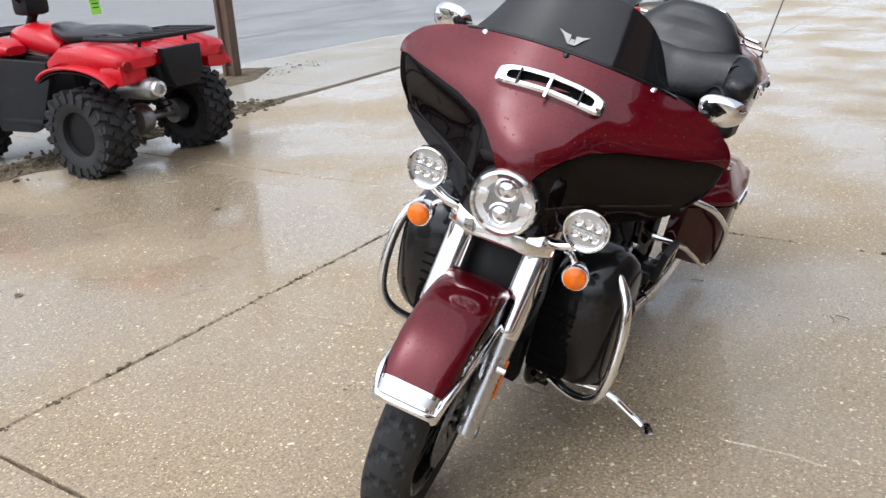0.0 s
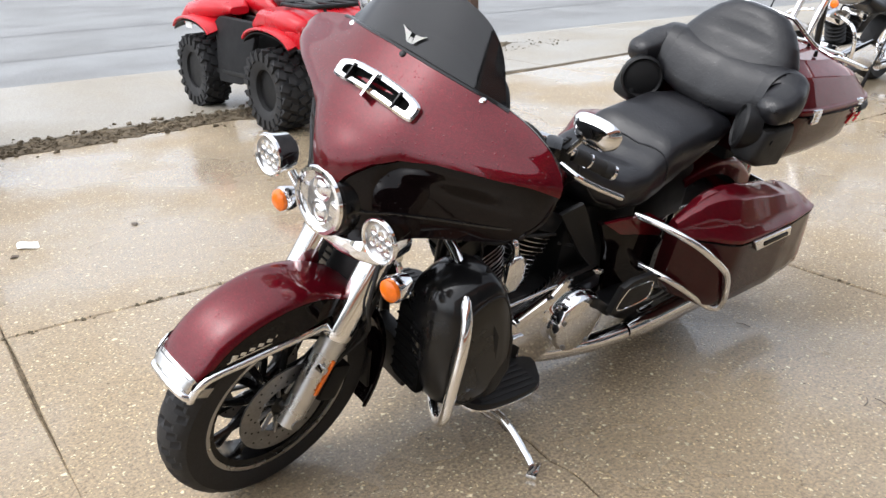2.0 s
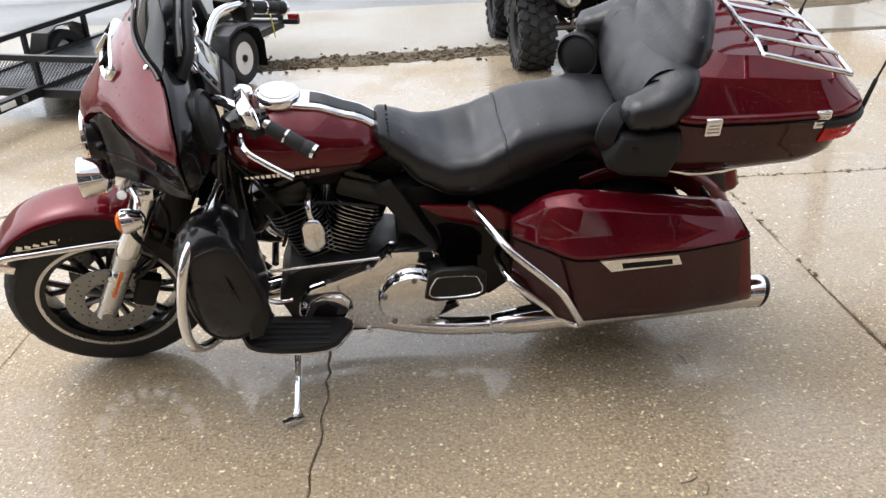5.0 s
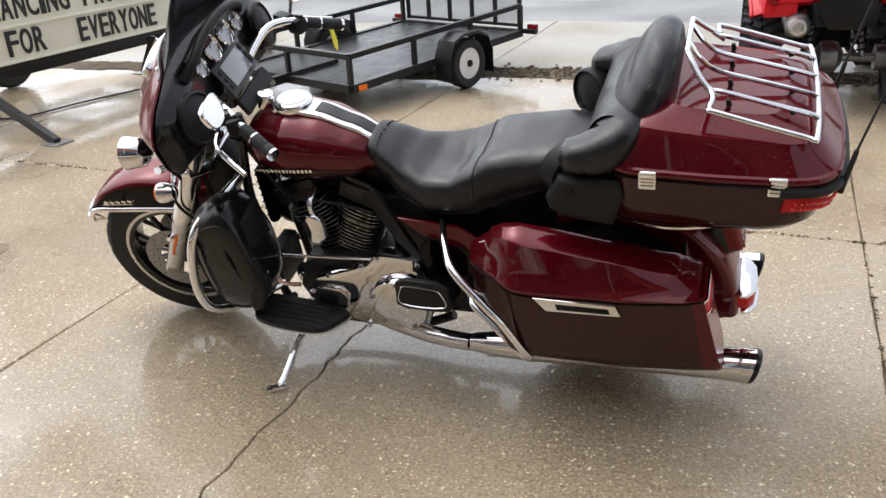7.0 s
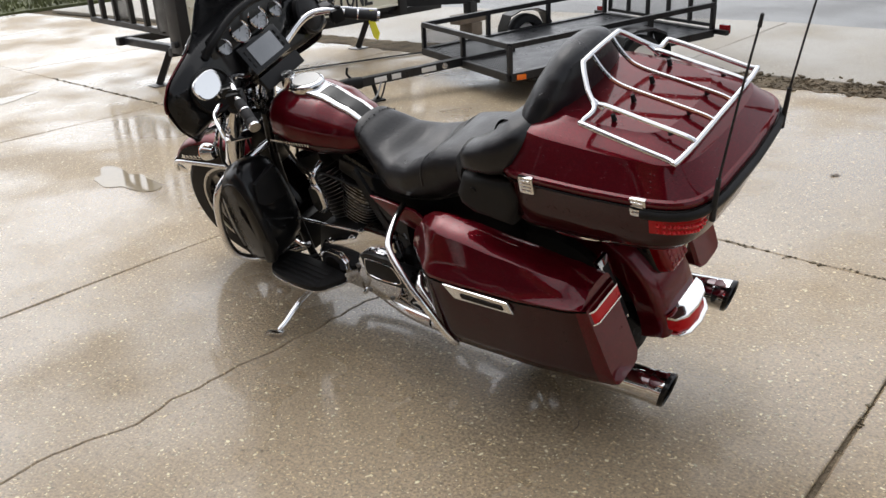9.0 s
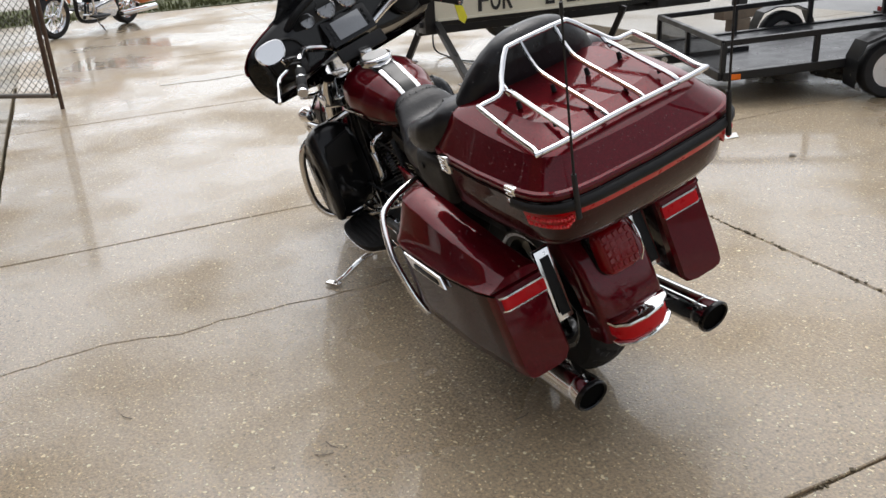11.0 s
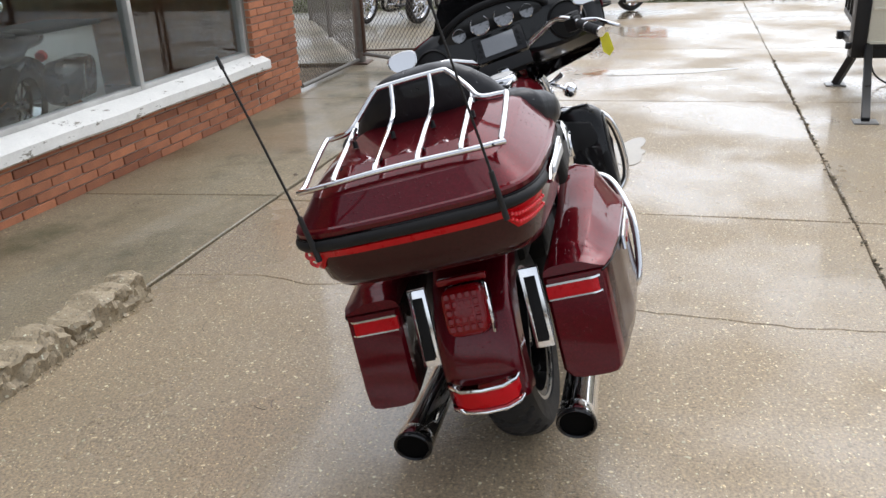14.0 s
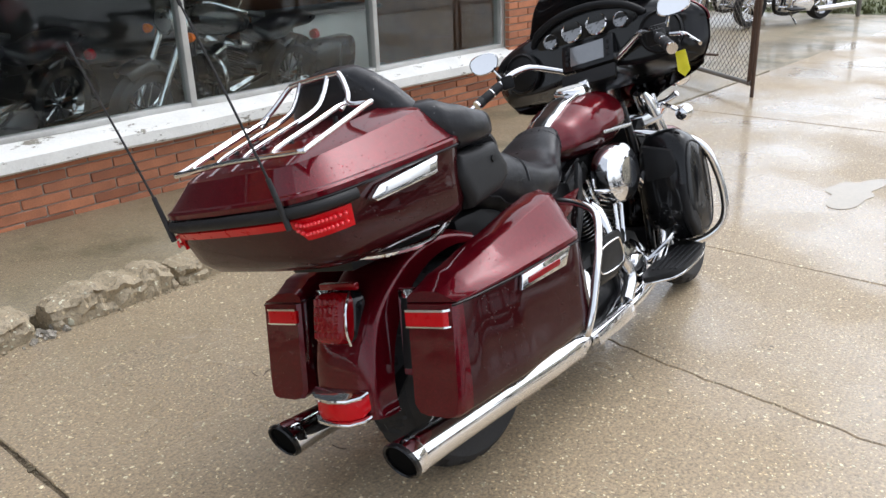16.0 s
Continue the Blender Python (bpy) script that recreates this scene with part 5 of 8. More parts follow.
for y, zt in ((-0.172, 1.205), (-0.058, 1.276), (0.058, 1.276), (0.172, 1.205)):
    x0 = -0.387 if abs(y) < 0.1 else -0.44
    sub("rack_bar", tube([(x0, y, zt), (x0 - 0.035, y, zt - 0.05 if abs(y) < 0.1 else zt - 0.025), (-0.47, y, 1.192), (-0.60, y, 1.158), (-0.70, y, 1.132), (-0.728, y, 1.120)], R0 * 0.9, 8), CHROME, rack)
    for x in (-0.50, -0.66):
        sub("rack_foot", cyl((x, y, rk(x) - 0.012), (x - 0.004, y, 1.148 + 0.11 * (x + 0.5)), 0.006, 0.008, 10), SATIN, rack)
for s in (1, -1):
    a0 = V(-0.800, 0.250 * s, 0.975)
    d = V(-0.20, 0.0, 0.97).normalized()
    ant = part("aerial", cyl(a0 - V(0, 0, 0.03), a0 + d * 0.10, 0.008, 0.0065, 10), RUBBER, bike, "thin black whip aerial")
    sub("whip", tube([a0 + d * 0.08, a0 + d * 0.3 + V(-0.004, 0, 0), a0 + d * 0.52 + V(-0.012, 0, 0)], 0.0036, 8, taper=0.0026), RUBBER, ant)
    sub("aerial_tip", cyl(a0 + d * 0.505 + V(-0.012, 0, 0), a0 + d * 0.535 + V(-0.012, 0, 0), 0.0048, 0.004, 8), RUBBER, ant)
part("trunk_support", tube([(-0.20, 0.20, 0.80), (-0.34, 0.23, 0.775), (-0.50, 0.22, 0.79), (-0.55, 0.15, 0.80)], 0.009, 8), CHROME, bike)
part("trunk_support", tube([(-0.20, -0.20, 0.80), (-0.34, -0.23, 0.775), (-0.50, -0.22, 0.79), (-0.55, -0.15, 0.80)], 0.009, 8), CHROME, bike)
part("trunk_mount", box((0.34, 0.26, 0.05), (-0.37, 0, 0.783), 0.012), SATIN, bike)

# --- saddlebags
def bag_ring(x, s, part_top):
    """A section across a saddlebag: its body below the seam, or its lid above."""
    seam = 0.645
    bot = lerp_table([(-0.55, 0.350), (-0.40, 0.352), (0.10, 0.365), (0.20, 0.40), (0.245, 0.47)], x)[0]
    top = lerp_table([(-0.56, 0.668), (-0.50, 0.680), (-0.44, 0.693), (-0.38, 0.708), (-0.2, 0.752), (0.0, 0.793), (0.07, 0.804), (0.11, 0.800), (0.15, 0.780), (0.20, 0.735), (0.23, 0.705), (0.25, 0.678)], x)[0]
    out_y = lerp_table([(-0.55, 0.398), (-0.42, 0.418), (-0.25, 0.438), (0.02, 0.447), (0.07, 0.443), (0.10, 0.426), (0.16, 0.376), (0.22, 0.328), (0.25, 0.302)], x)[0]
    in_y = lerp_table([(-0.55, 0.225), (-0.2, 0.245), (0.1, 0.255)], x)[0]
    if part_top:
        h = top - seam
        narrow = min(1.0, (out_y - in_y) / 0.17)
        prof = [(in_y + dy * narrow if dy >= 0 and k < 6 else out_y + dy * narrow, seam + h * q) for k, (dy, q) in enumerate(((0, 0), (0, 0.15), (0.004, 0.55), (0.018, 0.85), (0.042, 0.97), (0.070, 1.0), (-0.092, 0.955), (-0.066, 0.915), (-0.060, 0.885), (-0.028, 0.44), (-0.010, 0.20), (0.001, 0.13), (0.004, 0.10), (0.004, 0.02), (0.002, 0)))]
    else:
        low = bot
        narrow = min(1.0, (out_y - in_y) / 0.17)
        prof = [(in_y, seam - 0.003), (in_y, low + 0.03), (in_y + 0.02 * narrow, low + 0.006), (in_y + 0.05 * narrow, low), (out_y - 0.045 * narrow, low), (out_y - 0.020 * narrow, low + 0.004), (out_y - 0.007 * narrow, low + 0.017), (out_y - 0.002, low + 0.06), (out_y, seam - 0.05), (out_y, seam - 0.003)]
    return [V(x, y * s, z) for y, z in prof]


for s in (1, -1):
    xs = [-0.535 + 0.775 * k / 40 for k in range(41)]
    body = []
    for x in xs:
        r = bag_ring(x, s, False)
        k = max(0.0, (-0.40 - x) / 0.135)
        body.append([V(p.x + k * 0.24 * (p.z - 0.37), p.y, p.z) for p in r])
    cap_c = sum(body[0], V(0, 0, 0)) / len(body[0])
    body.insert(0, [V(p.x - 0.011, cap_c.y + (p.y - cap_c.y) * 0.90, cap_c.z + (p.z - cap_c.z) * (0.95 if p.z < cap_c.z else 1.0)) for p in body[0]])
    bag = part("saddlebag", rings(body[3:]), BROWN, bike, "hard saddlebag with a dark brown body")
    sub("saddlebag_rear", rings(body[:4]), RED, bag, "maroon rear face of the saddlebag")
    lid_b = []
    for x in xs:
        r = bag_ring(x, s, True)
        k = max(0.0, (-0.40 - x) / 0.135)
        f = max(0.0, (x - 0.16) / 0.08)
        lid_b.append([V(p.x + k * 0.24 * (p.z - 0.37) - f * 0.35 * max(0, p.z - 0.70), p.y, p.z) for p in r])
    sub("saddlebag_lid", rings(lid_b), RED, bag, "maroon saddlebag lid", 27)
    seam = [r[-1] + V(0, 0.002 * s, -0.002) for r in body]
    sub("lid_trim", tube(seam, 0.0035, 6, smooth=False), DARK, bag)
    han = slab([(0.005, 0.446 * s, 0.645), (-0.240, 0.440 * s, 0.639), (-0.257, 0.440 * s, 0.599), (-0.035, 0.446 * s, 0.597)], 0.014, (0, s, 0), 0.006)
    h = sub("latch_cover", han, CHROME, bag, "chrome saddlebag latch")
    ins = slab([(-0.065, 0.4585 * s, 0.627), (-0.220, 0.4545 * s, 0.625), (-0.225, 0.4545 * s, 0.609), (-0.070, 0.4585 * s, 0.610)], 0.004, (0, s, 0), 0.0015)
    part("latch_insert", ins, DARKLENS if s < 0 else DARK, bag)
    rear = lambda y, z: V(-0.546 + 0.24 * (z - 0.37) - 0.004, y * s, z)
    def light_band(u, v, s=s):
        k = u * 0.215
        y = 0.228 + min(k, 0.152)
        z = 0.588 + 0.038 * v
        p = rear(y, z)
        if k > 0.152:
            q = (k - 0.152) / 0.063
            p = V(p.x + 0.010 + 0.062 * q, (0.381 + 0.026 * q ** 0.5) * s, z)
        elif k > 0.13:
            p.x += 0.010 * ((k - 0.13) / 0.022) ** 2
        return p + V(-0.003, 0.003 * s, 0)
    lb = part("bag_light", sheet(light_band, 26, 5, 0.010), REDLENS, bike, "red wrap-round light on the saddlebag")
    for v0, v1 in ((-0.10, 0.02), (0.98, 1.14)):
        sub("light_trim", sheet(lambda u, v, f=light_band, a=v0, b=v1: f(u, a + (b - a) * v) + V(-0.003, 0.002 * s, 0), 26, 2, 0.006), CHROME, lb)
    panel = [V(-0.49 + 0.24 * (z - 0.37), y * s, z) for y, z in ((0.150, 0.43), (0.208, 0.43), (0.206, 0.665), (0.148, 0.665))]
    fil = part("filler_panel", slab(panel, 0.02, (1, 0, 0), 0.006), CHROME, bike, "chrome filler panel with a black inset beside the rear fender")
    sub("filler_inset", slab([p + V(-0.003, (0.012 if i in (0, 3) else -0.012) * s, 0.024 if i < 2 else -0.024) for i, p in enumerate(panel)], 0.004, (-1, 0, 0), 0.0015), SATIN, fil)

# --- rear fender, lights
def rear_fender(u, v):
    a = radians(70) + u * radians(110)
    p = fender_pt(RA + V(-0.01, 0, 0.02), a, 2 * v - 1, lerp_table([(70, 0.40), (120, 0.44), (150, 0.455), (180, 0.45)], math.degrees(a))[0], 0.118, 0.36)
    return p


rf = part("rear_fender", sheet(rear_fender, 30, 34, -0.004), RED, bike, "maroon rear fender")
def tail_skirt(u, v):
    k = 2 * v - 1
    y = 0.118 * math.sin(k * math.pi / 2)
    return V(-0.588 + 0.03 * u - 0.012 * u * u + 0.075 * abs(k) ** 3, y, 0.375 - 0.045 * u)
sub("fender_skirt", sheet(tail_skirt, 6, 24, -0.004), RED, rf)
TL = V(-0.515, 0, 0.615)
fm = facing(TL, (-1, 0, 0.32))
lamp_ring = lambda k, h, n=4.2: [fm @ V(0.066 * k * a, 0.074 * k * b, h) for a, b in (sup(2 * math.pi * i / 36, n) for i in range(36))]
tl = part("tail_lamp", rings([lamp_ring(1.04, -0.03), lamp_ring(1.06, 0.006), lamp_ring(1.0, 0.014)]), BLACK, bike, "rounded square dark red tail lamp")
sub("red_lens", rings([lamp_ring(1.0, 0.0), lamp_ring(1.0, 0.036), lamp_ring(0.95, 0.050), lamp_ring(0.80, 0.058), lamp_ring(0.2, 0.061)]), DARKLENS, tl, "dark red ribbed lens")
sub("lamp_hood", tube([fm @ V(0.070, 0.074, 0.03), fm @ V(0.076, 0.04, 0.05), fm @ V(0.078, 0.0, 0.055), fm @ V(0.076, -0.04, 0.05), fm @ V(0.070, -0.074, 0.03)], 0.004, 6), CHROME, tl)
for i in range(5):
    for j in range(5):
        sub("lens_cell", box((0.018, 0.020, 0.006), fm @ V((i - 2) * 0.021, (j - 2) * 0.0235, 0.0585), 0.003, fm.to_3x3().to_4x4(), 1), DARKLENS, tl)
part("stop_strip", box((0.02, 0.15, 0.020), (-0.495, 0, 0.703), 0.005), DARKLENS, bike, "narrow red stop light strip")
tip_l = part("fender_tip_lamp", slab([(-0.612, -0.095, 0.358), (-0.635, -0.06, 0.355), (-0.642, 0, 0.353), (-0.635, 0.06, 0.355), (-0.612, 0.095, 0.358), (-0.577, 0.105, 0.373), (-0.577, -0.105, 0.373)], 0.055, (0.12, 0, 1), 0.008), REDLENS, bike, "red lamp in the fender tip")
for z0, t in ((0.346, 0.010), (0.412, 0.012)):
    o = [(-0.620, -0.103, z0), (-0.645, -0.065, z0 - 0.004), (-0.652, 0, z0 - 0.006), (-0.645, 0.065, z0 - 0.004), (-0.620, 0.103, z0), (-0.595, 0.112, z0 + 0.006), (-0.595, -0.112, z0 + 0.006)]
    sub("chrome_surround", slab([V(x + 0.12 * (z0 - 0.346), y, z) for x, y, z in o], t, (0.12, 0, 1), 0.006), CHROME, tip_l)
part("inner_fender", slab([(-0.30, -0.12, 0.50), (-0.30, 0.12, 0.50), (-0.52, 0.12, 0.34), (-0.52, -0.12, 0.34)], 0.02, (0.5, 0, 0.8)), SATIN, bike)

# --- silencers and pipes
for s in (1, -1):
    y = 0.256 if s > 0 else -0.240
    m = part("silencer", lathe([(0.030, 0), (0.036, 0.02), (0.047, 0.10), (0.051, 0.20), (0.053, 0.80), (0.055, 0.88), (0.055, 0.905)], facing((0.295, y, 0.222), V(-0.875, 0, 0.042)), 32), CHROME, bike, "long chrome silencer")
    tipm = facing((-0.603, y, 0.265), V(-0.875, 0, 0.042))
    bmt = bmesh.new()
    rr = []
    for r, h, sl in ((0.054, -0.004, 0), (0.0575, 0.0, 0.006), (0.0575, 0.034, 0.018), (0.054, 0.034, 0.018)):
        rr.append([tipm @ V(r * math.cos(a), r * math.sin(a), h + sl * math.sin(a) * 1) for a in (2 * math.pi * i / 32 for i in range(32))])
    add_rings(bmt, rr)
    sub("silencer_tip", bmt, CHROME, m, "slash-cut chrome silencer tip")
    end = [[tipm @ V(r * math.cos(a), r * math.sin(a), h + sl * math.sin(a)) for a in (2 * math.pi * i / 32 for i in range(32))] for r, h, sl in ((0.0572, 0.033, 0.018), (0.0572, 0.046, 0.018), (0.053, 0.051, 0.018), (0.048, 0.047, 0.017), (0.047, 0.036, 0.017))]
    sub("silencer_end", rings(end), BLACK, m, "gloss black end ring")
    # a disc closes the tip; its black stands for the shaded bore
    sub("silencer_bore", rings([[tipm @ V(r * math.cos(a), r * math.sin(a), h + 0.017 * math.sin(a) * r / 0.047) for a in (2 * math.pi * i / 24 for i in range(24))] for r, h in ((0.0475, 0.036), (0.0475, 0.0385), (0.01, 0.0385))]), RECESS_SHADE, m)
    part("silencer_pipe", tube([(0.30, y, 0.217), (0.45, y * 0.9, 0.205), (0.62, y * 0.72, 0.20), (0.80, y * 0.6, 0.235)], 0.032, 14), CHROME, bike)
    part("silencer_clamp", lathe([(0.036, 0), (0.044, 0.002), (0.044, 0.028), (0.036, 0.03)], facing((0.235, y, 0.219), (-1, 0, 0)), 24), CHROME, bike)
hp = part("header_pipe", tube([(0.97, -0.10, 0.66), (1.06, -0.15, 0.62), (1.10, -0.19, 0.50), (1.04, -0.215, 0.34), (0.86, -0.225, 0.245), (0.60, -0.235, 0.215), (0.30, -0.25, 0.218)], 0.026, 14), CHROME, bike, "chrome exhaust header pipe")
part("header_pipe", tube([(0.70, -0.10, 0.62), (0.66, -0.17, 0.58), (0.66, -0.205, 0.45), (0.72, -0.22, 0.32), (0.64, -0.23, 0.24)], 0.026, 14), CHROME, bike, "chrome exhaust header pipe")
sub("heat_shield", slab([(0.62, -0.255, 0.24), (0.32, -0.278, 0.235), (0.32, -0.278, 0.195), (0.62, -0.262, 0.19)], 0.012, (0, -1, 0), 0.005), CHROME, hp)

# --- engine
part("crankcase", slab([(0.56, -0.14, 0.17), (0.98, -0.14, 0.19), (1.02, -0.14, 0.30), (0.97, -0.14, 0.42), (0.86, -0.14, 0.47), (0.72, -0.14, 0.46), (0.50, -0.14, 0.42), (0.45, -0.14, 0.26)], 0.28, (0, 1, 0), 0.02), ENGINE, bike, "black V-twin engine cases")
def cylinder(at, lean):
    m = Matrix.Translation(at) @ Matrix.Rotation(radians(lean), 4, 'Y')
    c = part("cylinder", lathe([(0.060, -0.02), (0.060, 0.24)], m, 24), ENGINE, bike, "black finned engine cylinder")
    for k in range(13):
        r = 0.090 if k < 9 else 0.098
        bm = bmesh.new()
        o = [m @ V(r * a, (r + 0.012) * b, 0.01 + 0.0165 * k) for a, b in (sup(2 * math.pi * i / 32, 3.2) for i in range(32))]
        o2 = [m @ V(r * a, (r + 0.012) * b, 0.0145 + 0.0165 * k) for a, b in (sup(2 * math.pi * i / 32, 3.2) for i in range(32))]
        add_rings(bm, [o, o2])
        sub("cooling_fin", bm, ENGINE if k % 2 else SATIN, c)
        edge = tube(smooth_line([m @ V((r + 0.0005) * a, (r + 0.0125) * b, 0.01225 + 0.0165 * k) for a, b in (sup(2 * math.pi * i / 32, 3.2) for i in range(32))], 1, True), 0.0016, 5, 1, True, smooth=False)
        sub("fin_edge", edge, SILVER, c)
    sub("rocker_cover", box((0.19, 0.20, 0.075), m @ V(0, 0, 0.265), 0.022, m.to_3x3().to_4x4()), ENGINE, c)
    sub("rocker_lid", box((0.165, 0.175, 0.03), m @ V(0, 0, 0.31), 0.012, m.to_3x3().to_4x4()), BLACK, c)
    return c


cylinder((0.85, 0.0, 0.46), 22.5)
cylinder((0.79, 0.0, 0.46), -22.5)
for dx, ang in ((0.02, 14), (0.055, 20), (-0.02, -14), (-0.055, -20)):
    a = V(0.82 + dx, -0.13, 0.40)
    part("pushrod_tube", cyl(a, a + V(0.30 * math.sin(radians(ang)), 0.02, 0.30), 0.013, n=14), CHROME, bike)
def outline(pts, y, depth, bev, s=1):
    return slab([(x, y, z) for x, z in pts], depth, (0, s, 0), bev)
prim = part("primary_cover", outline([(0.955, 0.285), (0.945, 0.345), (0.90, 0.400), (0.80, 0.435), (0.685, 0.478), (0.625, 0.535), (0.47, 0.525), (0.445, 0.46), (0.448, 0.29), (0.49, 0.20), (0.60, 0.178), (0.82, 0.205), (0.92, 0.235)], 0.135, 0.070, 0.022), CHROME, bike, "polished chrome primary chain cover")
sub("cover_step", outline([(0.93, 0.292), (0.905, 0.352), (0.865, 0.372), (0.80, 0.368), (0.775, 0.33), (0.79, 0.275), (0.84, 0.248), (0.905, 0.258)], 0.203, 0.016, 0.008), CHROME, prim)
sub("cover_slot", outline([(0.905, 0.300), (0.885, 0.340), (0.845, 0.350), (0.815, 0.325), (0.825, 0.285), (0.875, 0.270)], 0.219, 0.003, 0.001), SATIN, prim)
derby = sub("derby_cover", lathe([(0.118, -0.03), (0.116, 0.018), (0.108, 0.030), (0.092, 0.034), (0.060, 0.038), (0.002, 0.040)], facing((0.562, 0.218, 0.345), (0, 1, 0)), 40), CHROME, prim, "round chrome derby cover")
for k in range(5):
    a = 2 * math.pi * k / 5 + 0.4
    sub("screw", lathe([(0.009, 0.028), (0.009, 0.038), (0.002, 0.039)], facing((0.562 + 0.10 * math.cos(a), 0.218, 0.345 + 0.10 * math.sin(a)), (0, 1, 0)), 12), STEEL, prim)
for x, z in ((0.93, 0.33), (0.84, 0.425), (0.70, 0.475), (0.63, 0.525), (0.475, 0.515), (0.46, 0.30), (0.50, 0.215), (0.72, 0.195), (0.90, 0.245)):
    sub("bolt", lathe([(0.011, -0.01), (0.011, 0.006), (0.007, 0.010), (0.001, 0.010)], facing((x, 0.207, z), (0, 1, 0)), 12), CHROME, prim)
part("starter_cover", cyl((0.58, 0.05, 0.47), (0.40, 0.05, 0.47), 0.05, n=24), ENGINE, bike)
part("gearbox", box((0.26, 0.24, 0.22), (0.42, 0, 0.33), 0.03), ENGINE, bike)
hornc = part("horn_cover", slab([(0.905, 0.150, 0.650), (0.880, 0.150, 0.672), (0.845, 0.150, 0.670), (0.825, 0.150, 0.645), (0.825, 0.150, 0.575), (0.850, 0.150, 0.540), (0.885, 0.150, 0.540), (0.905, 0.150, 0.575)], 0.035, (0, 1, 0), 0.014, 3), CHROME, bike, "chrome horn cover between the cylinders")
sub("horn_stay", tube([(0.866, 0.16, 0.665), (0.87, 0.155, 0.705), (0.865, 0.10, 0.735)], 0.013, 10), CHROME, hornc)
air = part("air_cleaner", lathe([(0.06, -0.09), (0.112, -0.07), (0.118, -0.03), (0.112, 0.0), (0.09, 0.016), (0.04, 0.022), (0.002, 0.023)], facing((0.83, -0.215, 0.69), (0, -1, 0)) @ Matrix.Diagonal((1.12, 1.0, 1.0, 1.0)), 40), CHROME, bike, "oval chrome air cleaner cover")
sub("cover_plate", lathe([(0.06, 0.019), (0.058, 0.026), (0.002, 0.027)], facing((0.83, -0.215, 0.69), (0, -1, 0)), 32), CHROME, air)
cam_c = part("cam_cover", outline([(0.98, 0.25), (0.95, 0.36), (0.86, 0.42), (0.76, 0.42), (0.70, 0.34), (0.72, 0.24), (0.84, 0.20)], -0.14, 0.045, 0.016, -1), CHROME, bike, "chrome cam cover")
sub("points_cover", lathe([(0.05, -0.005), (0.05, 0.010), (0.04, 0.014), (0.001, 0.015)], facing((0.86, -0.187, 0.31), (0, -1, 0)), 28), CHROME, cam_c)
part("oil_filter", cyl((1.00, 0, 0.26), (1.09, 0, 0.24), 0.04, n=22), CHROME, bike)
part("frame_rail", tube([(1.10, 0.11, 0.93), (1.13, 0.12, 0.70), (1.12, 0.12, 0.35), (1.05, 0.12, 0.17), (0.6, 0.13, 0.15), (0.40, 0.13, 0.22)], 0.018, 10), BLACK, bike)
part("frame_rail", tube([(1.10, -0.11, 0.93), (1.13, -0.12, 0.70), (1.12, -0.12, 0.35), (1.05, -0.12, 0.17), (0.6, -0.13, 0.15), (0.40, -0.13, 0.22)], 0.018, 10), BLACK, bike)
part("frame_backbone", tube([(1.20, 0, 0.90), (0.9, 0, 0.80), (0.5, 0, 0.70), (0.25, 0, 0.60), (0.0, 0, 0.60)], 0.035, 12), BLACK, bike)
part("oil_cooler", box((0.06, 0.20, 0.16), (1.16, 0, 0.30), 0.01), SATIN, bike)
part("shift_rod", cyl((1.02, 0.19, 0.485), (0.66, 0.185, 0.50), 0.006, n=10), CHROME, bike)
for i, pts in enumerate(([(1.10, 0.10, 0.90), (1.00, 0.13, 0.76), (0.95, 0.10, 0.62), (0.98, 0.08, 0.50)], [(1.08, -0.05, 0.88), (0.98, 0.12, 0.73), (0.80, 0.13, 0.70), (0.65, 0.12, 0.66)], [(0.60, 0.10, 0.60), (0.50, 0.16, 0.58), (0.45, 0.15, 0.50), (0.42, 0.12, 0.42)])):
    part("cable", tube(pts, 0.006, 8), RUBBER, bike)

# --- side covers, battery panels
for s in (1, -1):
    sc = part("side_cover", slab([(0.525, 0.165 * s, 0.705), (0.30, 0.185 * s, 0.690), (0.225, 0.20 * s, 0.64), (0.215, 0.20 * s, 0.40), (0.30, 0.195 * s, 0.33), (0.40, 0.185 * s, 0.36), (0.44, 0.18 * s, 0.45), (0.47, 0.172 * s, 0.60)], 0.03, (0, s, 0), 0.014), DARK, bike, "dark side cover")
    sub("side_cover_top", slab([(0.520, 0.192 * s, 0.712), (0.30, 0.205 * s, 0.702), (0.215, 0.215 * s, 0.655), (0.225, 0.215 * s, 0.60), (0.33, 0.212 * s, 0.630), (0.43, 0.20 * s, 0.650)], 0.014, (0, s, 0), 0.006), RED, sc, "maroon upper side cover")
    part("heat_deflector", slab([(0.665, 0.12 * s, 0.745), (0.605, 0.15 * s, 0.790), (0.575, 0.155 * s, 0.745), (0.50, 0.165 * s, 0.60), (0.455, 0.165 * s, 0.525), (0.495, 0.16 * s, 0.520), (0.56, 0.15 * s, 0.585)], 0.02, (0, s, 0), 0.006), TRIM, bike, "black plastic heat deflector")

